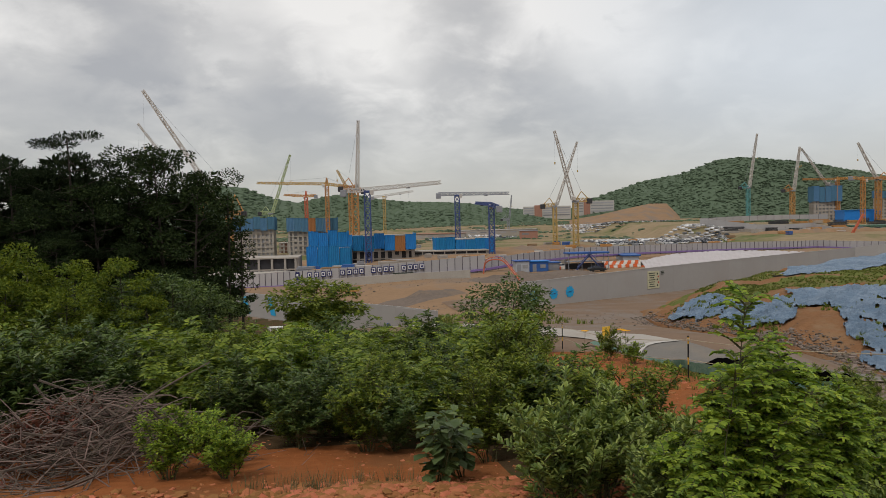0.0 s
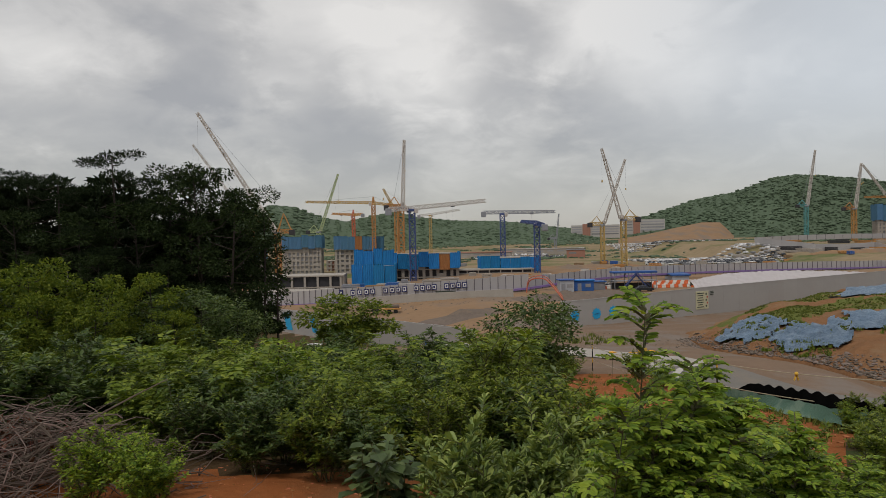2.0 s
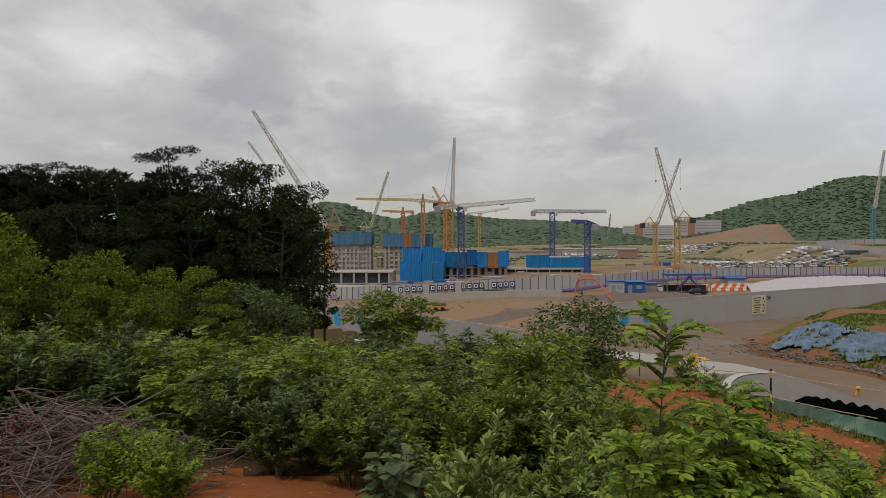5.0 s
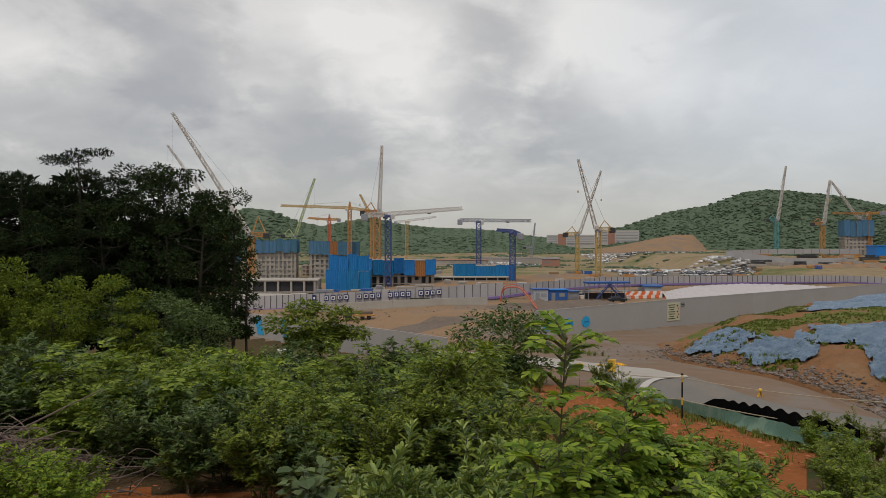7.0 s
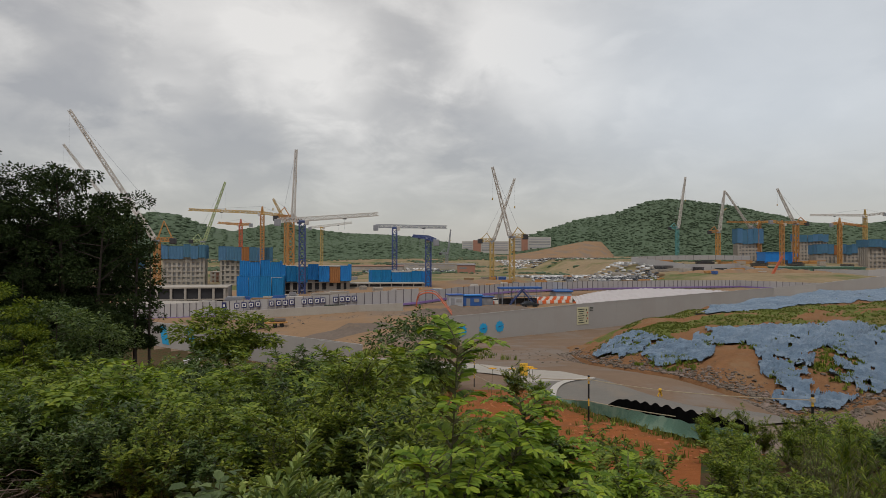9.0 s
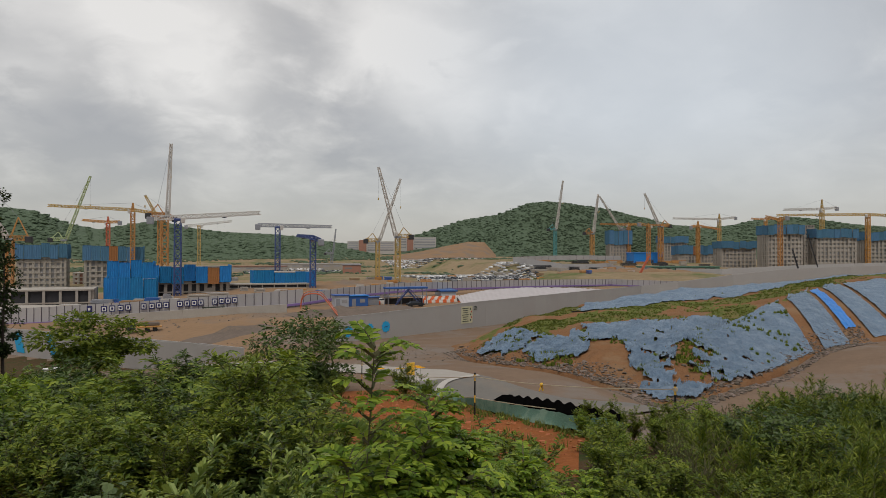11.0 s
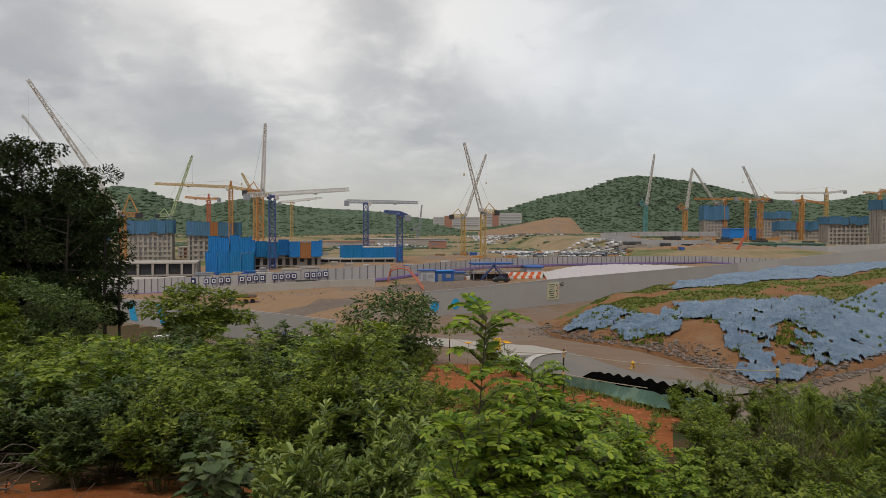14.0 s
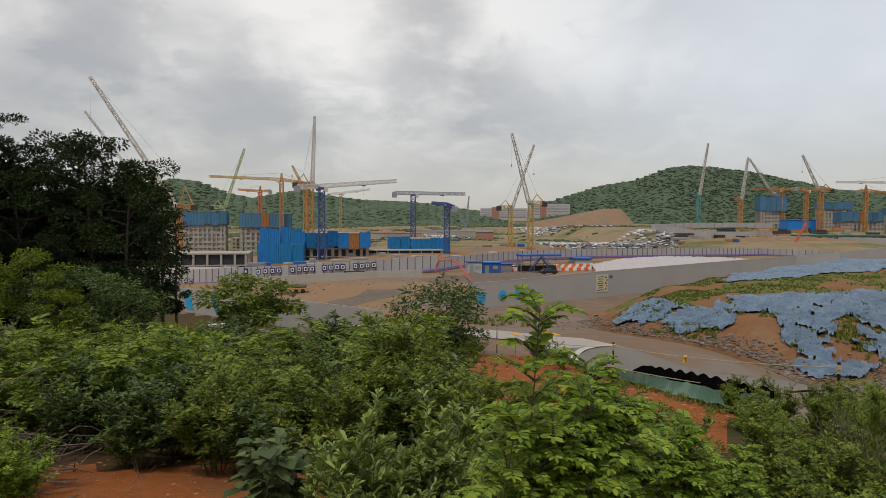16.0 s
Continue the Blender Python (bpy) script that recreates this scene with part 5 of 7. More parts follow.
sp = []
while len(sp) < 5200:
    u, v = rg.uniform(0.6, 9), rg.uniform(0.25, 2.05)
    if v < 0.95 and (u > 5 or rg.random() < 0.72 or 2.4 < u < 3.7):
        continue
    p = mound(u, v)
    if tarp_mask(u, v) < 0.1 and (u < 5 or v > 1) and noise.noise(Vector((p.x * 0.15, p.y * 0.15, 20))) + 0.5 * noise.noise(Vector((p.x * 0.5, p.y * 0.5, 21))) > -0.1:
        sp.append(p[:])
v, f = blades(rg, sp, 0.17, 0.035, 16)
tagged(pydata("grass", v, f, "grass"), "ragged yellow-green grass growing between the tarpaulins", "grass", kind="stuff")

sp = []
while len(sp) < 420:
    u, v = rg.uniform(0.8, 5.9), rg.uniform(0.1, 1.05)
    p = mound(u, v)
    if noise.noise(Vector((p.x * 0.25, p.y * 0.25, 31))) > 0.05 and not (2.4 < u < 3.5 and v < 0.85):
        sp.append((p.x, p.y, p.z + 0.1))
v, f = blades(rg, sp, 0.30, 0.05, 18)
tagged(pydata("weeds", v, f, "leaf_mid"), "dark green weeds poking through the tarpaulins", "weeds", kind="stuff")

# ---- signs on the hoardings ----
def mounted(a, toward, off):
    """A spot on a fence moved off its face towards the camera."""
    p = Vector(a)
    return p - Vector((p.x, p.y, 0)).normalized() * off


for u, w in ((578, 0), (590, 0), (602, 0), (613, 0), (636, 0), (648, 0), (659, 0), (670, 0), (691, 0), (702, 0), (713, 0), (723, 0), (745, 0), (756, 0), (766, 0), (777, 0)):
    d = 170 if u < 600 else 170 - 2 * (u - 600) / 180
    x = (u - 784) / 1172.7 * d
    ob = thing("picture_board", (x, d - 0.45, -12.6 + (u - 578) / 199 * 1.7, 0, 0, 1), "square navy picture board on the pale fence", "sign board", "fence picture boards")
    part("frame", one_box((0, 0, 0), (1.25, 0.08, 1.45), 0, 0.02), "navy", ob)
    mt = part("mat", one_box((0, -0.055, 0.0), (0.85, 0.03, 0.95)), "sign_white", ob, "white mat")
    part("picture", one_box((0, -0.08, 0.0), (0.45, 0.03, 0.55)), "navy", mt, "dark picture")
ob = thing("notice_board", (-33.6, 173.0, -13.0), "tall navy notice board with a white mark", "sign board")
part("board", one_box((0, 0, 0), (1.1, 0.08, 2.0), 0, 0.02), "navy", ob)
part("mark", one_box((0, -0.06, 0.2), (0.5, 0.03, 0.6), 0, 0.05), "sign_white", ob)
tagged(part("dark_banner", one_box((-5.8, 167.0, -12.6), (5.2, 0.08, 0.55)), "ink"), "long dark banner low on the pale fence", "banner")


def wall_spot(line, f, up, off=0.09):
    """On a fence: f along the line's last two feet, up metres above them."""
    a, b = Vector(line[0]), Vector(line[1])
    p = a.lerp(b, f)
    yaw = math.degrees(math.atan2(b.y - a.y, b.x - a.x))
    n = Vector((math.sin(radians(yaw)), -math.cos(radians(yaw)), 0))
    return Vector((p.x, p.y, p.z + up)) + n * off, yaw


EDGE = ((13.18, 96.00, -13.43), (18.23, 99.00, -13.34))
EDGE2 = ((18.23, 99.00, -13.34), (39.73, 112.00, -12.70))
for line, f, r in ((EDGE, 0.42, 0.85), (EDGE2, 0.03, 0.85), (EDGE2, 0.165, 0.9)):
    p, yaw = wall_spot(line, f, 2.15)
    ob = thing("round_sign", (*p, 0, 0, yaw), "round bright blue emblem on the grey hoarding", "sign", "round blue emblems")
    gear = [(r * (1.0 if (k // 2) % 2 else 0.86) * math.cos(k * math.pi / 20), r * (1.0 if (k // 2) % 2 else 0.86) * math.sin(k * math.pi / 20)) for k in range(40)]
    pydata("toothed_disc", [(x, -0.03, z) for x, z in gear] + [(x, 0.03, z) for x, z in gear], [tuple(range(40))[::-1], tuple(range(40, 80))] + [(k, (k + 1) % 40, 40 + (k + 1) % 40, 40 + k) for k in range(40)], "sign_cyan", ob)
    bm = bmesh.new()
    beam(bm, (-r * 0.5, -0.05, -0.05), (r * 0.55, -0.05, 0.1), 0.07)
    part("stripe", bm, "navy", ob, "dark stripe")
p, yaw = wall_spot(EDGE2, 0.95, 2.2)
ob = thing("notice_board", (*p, 0, 0, yaw), "cream notice board with illegible rows on the grey hoarding", "sign board")
part("board", one_box((0, 0, 0), (3.1, 0.06, 3.0), 0, 0.02), "sign_cream", ob)
for k in range(7):
    part("text_bar", one_box((-0.45, -0.045, 1.15 - k * 0.38), (1.7 - 0.3 * (k % 3), 0.02, 0.13)), "ink", ob)
for k in range(5):
    part("icon", one_box((0.95 + 0.25 * (k % 2), -0.045, 1.0 - k * 0.5), (0.3, 0.02, 0.3), 0, 0.0), "ink_red" if k % 2 else "ink", ob, "small pictogram")
for k in range(3):
    part("text_bar", one_box((2.35, -0.03, 1.35 - k * 0.25), (0.9, 0.02, 0.12)), "ink", ob)
LOW = ((-42.65, 137.65, -17.51), (-24.05, 116.00, -16.39))
for f, wdt in ((0.36, 1.25), (0.73, 0.85)):
    p, yaw = wall_spot(LOW, f, 2.0)
    ob = thing("stripe_sign", (*p, 0, 0, yaw), "slanted bright blue stripes painted on the hoarding", "sign", "slanted stripe emblems")
    for dx, mat, wd, dy in ((0.0, "sign_cyan", wdt, 0.0), (wdt + 0.12, "steel_teal", 0.1, 0.0)):
        q = [(dx - wd + 0.7, -1.6), (dx + wd + 0.7, -1.6), (dx + wd - 0.7, 1.6), (dx - wd - 0.7, 1.6)]
        pydata("stripe", [(x, 0.03, z) for x, z in q] + [(x, -0.03, z) for x, z in q], [(3, 2, 1, 0), (4, 5, 6, 7), (0, 1, 5, 4), (1, 2, 6, 5), (2, 3, 7, 6), (3, 0, 4, 7)], mat, ob)
LOW2 = ((-12.19, 97.57, -15.81), (-4.84, 85.30, -15.42))
p, yaw = wall_spot(LOW2, 0.85, 2.0)
ob = thing("wall_mark", (*p, 0, 0, yaw), "small dark blue mark on the grey hoarding", "sign")
for k in range(3):
    part("bar", one_box((k * 0.35, 0, 0), (0.22, 0.04, 0.7)), "shed_blue", ob)

# ---- the yard behind the hoardings ----
def berm(name, label, line, width, tall, mat, seed):
    """A long low heap along a line."""
    pts = []
    for a, b in zip(line, line[1:]):
        a, b = Vector(a), Vector(b)
        n = max(2, int((b - a).length / 1.2))
        pts += [a.lerp(b, i / n) for i in range(n)]
    pts.append(Vector(line[-1]))
    vs, fs, c = [], [], 13
    for i, p in enumerate(pts):
        d = (pts[min(i + 1, len(pts) - 1)] - pts[max(i - 1, 0)]).normalized()
        s = Vector((d.y, -d.x))
        e = math.sin(math.pi * min(1, max(0, (i + 0.01) / len(pts)))) ** 0.5
        for k in range(c):
            t = k / (c - 1) * 2 - 1
            q = p + s * t * width / 2
            h = tall * e * (math.cos(t * math.pi / 2) ** 1.2) * (0.8 + 0.5 * noise.noise(Vector((q.x * 0.3, q.y * 0.3, seed)))) + 0.15 * noise.noise(Vector((q.x * 1.1, q.y * 1.1, seed)))
            vs.append((q.x, q.y, ground(q.x, q.y) + h - 0.1))
    for i in range(len(pts) - 1):
        for k in range(c - 1):
            a = i * c + k
            fs.append((a, a + 1, a + c + 1, a + c))
    return tagged(pydata(name, vs, fs, mat, shade=True), label, "earth heap")


berm("soil_bank", "low dark heap of dug earth in the yard", [(-12, 118), (-4, 122), (5, 126)], 12, 1.6, "dark_soil", 1)
berm("soil_bank", "long low grey-brown heap beside the sheds", [(10, 146), (20, 148), (32, 152), (40, 156)], 14, 1.9, "dark_soil", 2)
berm("soil_bank", "orange-brown heap of soil near the gate", [(-26, 132), (-18, 128), (-12, 128)], 9, 0.9, "yard_soil", 3)
fence("kerb_wall", "low pale concrete wall below the far fence", [(-30, 160, ground(-30, 160)), (-12, 158, ground(-12, 158)), (10.5, 156, ground(10.5, 156))], 1.9, 4.5, "concrete", thick=0.5)

# white sheeting over a long bank
wl = [(50.91, 150.00, -11.77), (60.66, 156.00, -11.97), (75.87, 166.00, -11.89), (93.50, 178.00, -11.69), (111.95, 190.00, -11.34)]
wt = [(55.58, 168.00, -10.89), (67.70, 178.00, -9.87), (84.32, 188.00, -9.78), (102.43, 195.00, -10.48), (117.85, 200.00, -11.43)]
wv, wf = [], []
for i in range(121):
    for k in range(17):
        p = curve_at(wl, 4 * i / 120).lerp(curve_at(wt, 4 * i / 120), k / 16)
        p.z += 0.16 * abs(math.sin(i * 0.8)) + 0.25 * noise.noise(Vector((p.x * 0.5, p.y * 0.5, 1))) - (1.5 if k in (0, 16) else 0)
        wv.append(p[:])
for i in range(120):
    for k in range(16):
        a = i * 17 + k
        wf.append((a, a + 17, a + 18, a + 1))
tagged(pydata("white_sheeting", wv, wf, "tarp_white", shade=True), "rippled white sheeting pinned over a long earth bank", "sheeting")


def site_shed(label, where, w, d, h, roof, wall, yaw=0):
    z = ground(where[0], where[1])
    ob = thing("site_shed", (where[0], where[1], z, 0, 0, yaw), label, "shed", "site sheds")
    part("cabin_body", one_box((0, 0, h / 2), (w, d, h), 0, 0.05), wall, ob)
    cb = ob.children[-1]
    bm = bmesh.new()
    box(bm, (0, 0, h + 0.15), (w + 0.6, d + 0.6, 0.3), 0, 0.08)
    part("roof", bm, roof, ob)
    part("door", one_box((-w * 0.25, -d / 2 - 0.03, h * 0.38), (1.0, 0.08, h * 0.75)), "steel_grey", cb)
    part("window", one_box((w * 0.2, -d / 2 - 0.03, h * 0.55), (1.4, 0.08, 0.9)), "glass_far", cb)
    return ob


site_shed("small pale site cabin with a blue roof", (24.5, 168), 3.6, 3, 3.0, "shed_blue", "shed_wall", 5)
site_shed("open site shed under a bright blue sheet", (29.5, 172), 5.0, 3, 2.6, "tarp_bright", "shed_blue", 5)
site_shed("low dark tool shed with a blue roof", (33.5, 175), 4, 3, 2.0, "shed_blue", "steel_grey", 8)
ob = thing("stair_tower", (42.5, 172, ground(42.5, 172), 0, 0, 6), "steel access platform with crossing stairs and a blue roof", "stair tower")
part("roof", one_box((0, 0, 4.6), (11.5, 3.4, 0.5), 0, 0.08), "shed_blue", ob)
for x in (-5.4, -1.8, 1.8, 5.4):
    for y in (-1.5, 1.5):
        bm = bmesh.new()
        beam(bm, (x, y, -0.2), (x, y, 4.5), 0.16)
        part("column", bm, "steel_grey", ob)
part("deck", one_box((0, 0, 2.4), (11.0, 3.0, 0.2)), "steel_grey", ob)
part("back_wall", one_box((0, 1.5, 1.0), (10.8, 0.1, 1.5)), "steel_dark", ob)
for s in (-1, 1):
    bm = bmesh.new()
    beam(bm, (-3.5 * s, -1.9, 0.2), (3.0 * s * 0.1, -1.9, 4.3), 0.32)
    beam(bm, (-3.5 * s, -2.4, 1.0), (3.0 * s * 0.1, -2.4, 5.0), 0.12)
    part("stair_flight", bm, "steel_navy", ob)


def make_car(paint, label):
    ob = thing("car", (0, 0, 0), label, "car", "parked cars")
    bm = bmesh.new()
    prof = [(-2.25, 0.35), (-2.28, 0.75), (-2.1, 0.95), (-1.0, 1.0), (1.0, 1.0), (2.05, 0.85), (2.28, 0.65), (2.25, 0.35)]
    rows = []
    for y, s in ((-0.88, 0.96), (-0.80, 1.0), (0.80, 1.0), (0.88, 0.96)):
        rows.append([bm.verts.new((x * s, y, 0.62 + (z - 0.62) * (0.9 if abs(y) > 0.85 else 1.0))) for x, z in prof])
    for a, b in zip(rows, rows[1:]):
        for i in range(len(prof)):
            j = (i + 1) % len(prof)
            bm.faces.new((a[i], b[i], b[j], a[j]))
    bm.faces.new(rows[0])
    bm.faces.new(rows[-1][::-1])
    part("body", bm, paint, ob)
    bm = bmesh.new()
    lo = [bm.verts.new((x, y, 0.98)) for x, y in ((-1.7, -0.76), (1.15, -0.76), (1.15, 0.76), (-1.7, 0.76))]
    hi = [bm.verts.new((x, y, 1.42)) for x, y in ((-1.25, -0.6), (0.45, -0.6), (0.45, 0.6), (-1.25, 0.6))]
    for i in range(4):
        bm.faces.new((lo[i], lo[(i + 1) % 4], hi[(i + 1) % 4], hi[i]))
    bm.faces.new(hi)
    part("glasshouse", bm, "car_glass", ob)
    part("roof", one_box((-0.4, 0, 1.44), (1.65, 1.18, 0.05), 0, 0.02), paint, ob)
    for x in (-1.4, 1.4):
        for y in (-0.82, 0.82):
            bm = bmesh.new()
            bmesh.ops.create_cone(bm, segments=10, radius1=0.33, radius2=0.33, depth=0.2, cap_ends=True, matrix=Matrix.Translation((x, y, 0.33)) @ Matrix.Rotation(radians(90), 4, "X"))
            part("wheel", bm, "tyre", ob)
    return ob


cars = [make_car("car_white", "small white car parked on bare ground"), make_car("car_paint", "small grey car parked on bare ground"), make_car("car_dark", "small dark car parked on bare ground")]
placed = [False] * 3
crng = random.Random(4)
for x0, x1, y0, rows, per in ((146, 245, 600, 4, 36), (92, 168, 345, 5, 34), (4, 76, 520, 3, 22)):
    for r in range(rows):
        for k in range(per):
            if crng.random() < 0.22:
                continue
            x = x0 + (x1 - x0) * k / per + crng.uniform(-0.4, 0.4) + r * 3
            y = y0 + r * (12 if y0 > 400 else 9) + 0.05 * (x - x0) + crng.uniform(-0.6, 0.6)
            i = crng.choices((0, 1, 2), (5, 3, 2))[0]
            m = pose(x, y, ground(x, y) + 0.02, 0, 0, crng.choice((88, 92, 60, 120)) + crng.uniform(-4, 4))
            if placed[i]:
                copy_thing(cars[i], m)
            else:
                cars[i].matrix_world = m
                placed[i] = True
copy_thing(cars[2], pose(43.5, 165.5, ground(43.5, 165.5), 0, 0, 6))
copy_thing(cars[0], pose(37, 178, ground(37, 178), 0, 0, 20))

# the thick of the car parks, too far off to tell one car from the next
cv, cf = [], []
LOW = [(-2.2, -0.85, 0.3), (2.2, -0.85, 0.3), (2.2, 0.85, 0.3), (-2.2, 0.85, 0.3), (-2.2, -0.85, 0.95), (2.2, -0.85, 0.85), (2.2, 0.85, 0.85), (-2.2, 0.85, 0.95),
       (-1.6, -0.7, 1.45), (0.6, -0.7, 1.45), (0.6, 0.7, 1.45), (-1.6, 0.7, 1.45)]
LOW_F = [(0, 1, 5, 4), (1, 2, 6, 5), (2, 3, 7, 6), (3, 0, 4, 7), (4, 5, 9, 8), (5, 6, 10, 9), (6, 7, 11, 10), (7, 4, 8, 11), (8, 9, 10, 11)]
for x0, x1, y0, y1, dx, dy in ((150, 246, 640, 735, 3.0, 9.0), (104, 196, 390, 446, 2.9, 8.0), (2, 70, 560, 600, 3.1, 9.0)):
    y = y0
    while y < y1:
        x = x0 + crng.uniform(0, 4)
        while x < x1:
            if crng.random() < 0.80:
                m = pose(x, y + 0.05 * (x - x0), ground(x, y + 0.05 * (x - x0)), 0, 0, 90 + crng.uniform(-5, 5))
                k = len(cv)
                cv += [(m @ Vector(p))[:] for p in LOW]
                cf += [tuple(q + k for q in f) for f in LOW_F]
            x += dx
        y += dy
tagged(pydata("parked_cars", cv, cf, "car_crowd"), "dense rows of pale parked cars across the valley", "cars", kind="stuff")

# scrub and young woods on the valley floor, below the hills
vr = np.random.default_rng(88)
sp, sz = [], []
while len(sp) < 3600:
    x, y = vr.uniform(-180, 330), vr.uniform(470, 840)
    if 92 < x < 250 and y < 750 and noise.noise(Vector((x * 0.01, y * 0.03, 9))) < 0.12:
        continue
    if noise.noise(Vector((x * 0.012, y * 0.02, 4))) + 0.4 * noise.noise(Vector((x * 0.05, y * 0.06, 2))) > 0.10 - 0.25 * smooth(y, 700, 800):
        r = vr.uniform(0.9, 2.3)
        sp.append((x, y, ground(x, y) + r * 0.2))
        sz.append(r)
v, f = crowns(vr, sp, sz)
tagged(pydata("scrub", v, f, "forest", shade=True), "green scrub scattered over the valley floor", "bushes", kind="stuff")

# plastic water barriers, orange and white in turn
barrier = {}
for key, txt in (("barrier_orange", "orange plastic road barrier block in the yard"), ("barrier_white", "white plastic road barrier block in the yard")):
    bm = bmesh.new()
    box(bm, (0, 0, 0.22), (1.15, 0.5, 0.44), 0, 0.05)
    box(bm, (0, 0, 0.65), (1.15, 0.3, 0.5), 0, 0.05)
    barrier[key] = part("road_barrier", bm, key)
    tagged(barrier[key], txt, "barrier", "plastic road barriers")
first = set()
for a, b, n in (((47, 176), (61, 179), 12), ((49, 181), (63, 184), 12), ((51, 187), (65, 190), 12), ((53, 193), (66, 196), 11), ((27, 175), (46, 177), 15)):
    for i in range(n):
        x, y = a[0] + (b[0] - a[0]) * i / n, a[1] + (b[1] - a[1]) * i / n
        key = "barrier_orange" if i % 2 else "barrier_white"
        m = pose(x, y, ground(x, y), 0, 0, math.degrees(math.atan2(b[1] - a[1], b[0] - a[0])))
        if key in first:
            copy_thing(barrier[key], m)
        else:
            barrier[key].matrix_world = m
            first.add(key)

# arched delivery pipe over the yard's edge
bm = bmesh.new()
arch = [(13.05, 150.00, -11.90), (13.30, 150.00, -10.10), (13.98, 149.00, -8.89), (15.65, 148.00, -8.46), (17.18, 146.00, -8.84), (18.66, 144.00, -10.68), (20.10, 142.00, -12.83)]
arch = [curve_at(arch, 6 * i / 30) for i in range(31)]
for p, q in zip(arch, arch[1:]):
    beam(bm, p, q, 0.22, sides=6)
    beam(bm, p + Vector((0.0, 0, 0.55)), q + Vector((0.0, 0, 0.55)), 0.12, sides=5)
tagged(part("concrete_pump_boom", bm, "steel_red"), "rust-red arched concrete delivery pipe reaching into the yard", "pump boom")

# flatbed truck in the gateway
TRUCK = (-18.03, 143.42, -15.86)
ob = thing("flatbed_truck", (TRUCK[0], TRUCK[1], ground(TRUCK[0], TRUCK[1]), 0, 0, 8), "small brown flatbed truck standing in the yard", "truck")
part("cab", one_box((-2.4, 0, 1.35), (1.6, 1.9, 1.9), 0, 0.2), "car_dark", ob)
part("bed", one_box((0.9, 0, 1.05), (4.6, 2.0, 0.3), 0, 0.05), "steel_orange", ob)
part("headboard", one_box((-1.4, 0, 1.6), (0.12, 2.0, 1.0)), "steel_orange", ob)
part("load", one_box((1.2, 0, 1.55), (3.2, 1.6, 0.7), 0, 0.15), "dark_soil", ob, "dark load of earth")
for x in (-2.4, 0.6, 2.0):
    for y in (-0.85, 0.85):
        bm = bmesh.new()
        bmesh.ops.create_cone(bm, segments=12, radius1=0.45, radius2=0.45, depth=0.3, cap_ends=True, matrix=Matrix.Translation((x, y, 0.45)) @ Matrix.Rotation(radians(90), 4, "X"))
        part("wheel", bm, "tyre", ob)

# white crate beside the lower road
ob = thing("crate", (*(-23.79, 100.00, -15.95), 0, 0, 10), "white boxy crate with an orange end beside the road", "crate")
ob.location.z = ground(ob.location.x, ob.location.y)
part("box", one_box((0, 0, 0.55), (2.2, 1.1, 1.0), 0, 0.05), "barrier_white", ob)
part("lid", one_box((0, 0, 1.1), (2.35, 1.25, 0.14), 0, 0.03), "sign_white", ob)
part("end_panel", one_box((1.25, -0.1, 0.4), (0.35, 0.8, 0.8), 0, 0.03), "barrier_orange", ob, "orange end panel")

# low sheds, slabs and stores across the valley
for a, w, h, mat, roof, label in (
        ((7.64, 560.00, -11.94), 60, 4, "concrete_far", "brick_far", "long low pale warehouse across the valley"),
        ((69.58, 600.00, -10.74), 70, 5, "concrete_far", "white_far", "long low white warehouse beyond the car park"),
        ((84.69, 520.00, -11.97), 14, 6, "brick_far", "steel_grey", "small reddish store beside a warehouse"),
        ((66.0, 212.00, -10.27), 5, 1.6, "shed_wall", "shed_blue", "small site office with a blue roof behind the fence"),
        ((269.31, 362.47, -8.15), 50, 2.6, "tarp_green", "tarp_green", "long low green netted store on the plateau"),
        ((307.78, 455.88, 1.35), 24, 8, "tarp_bright", "tarp_bright", "big shelter under bright blue sheeting"),
        ((-55.73, 215.00, -13.57), 34, 1.6, "concrete_far", "concrete_far", "broad pale concrete foundation slab")):
    z = ground(a[0], a[1])
    ob = thing("site_store", (a[0], a[1], z, 0, 0, -8), label, "shed", "site stores")
    part("cabin_body", one_box((0, 0, h / 2 - 0.5), (w, 14, h + 1), 0, 0.05), mat, ob)
    bm = bmesh.new()
    box(bm, (0, 0, h + 0.25), (w + 1, 15, 0.5), 0, 0.1)
    part("roof", bm, roof, ob)
    if (h < 3 and w < 40) or mat == "tarp_bright":
        continue
    if a[1] > 500:
        for k in range(int(w / 9)):
            part("window_band", one_box((-w / 2 + 4.5 + k * 9, -7.02, h * 0.62), (5.5, 0.1, h * 0.2)), "glass_far", ob)
        continue
    # near-black panels laid on the wall stand in for shaded bays
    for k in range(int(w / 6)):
        part("bay_opening", one_box((-w / 2 + 3 + k * 6, -7.02, h * 0.4), (3.4, 0.1, h * 0.6)), "opening_shade", ob)

srng0 = random.Random(60)
sp, sz = [], []
for _ in range(900):
    x, y = srng0.uniform(-34, 14), srng0.uniform(96, 156)
    if noise.noise(Vector((x * 0.09, y * 0.09, 6))) > -0.05:
        sp.append((x, y, ground(x, y) + 0.3 * 0))
        sz.append(0.06 + 0.28 * srng0.random() ** 3)
rocks("rubble", "dark broken rubble and clods strewn over the yard", sp, sz, "dark_soil", 61)

# stacks of formwork, rebar and pallets about the blocks
srng = random.Random(77)


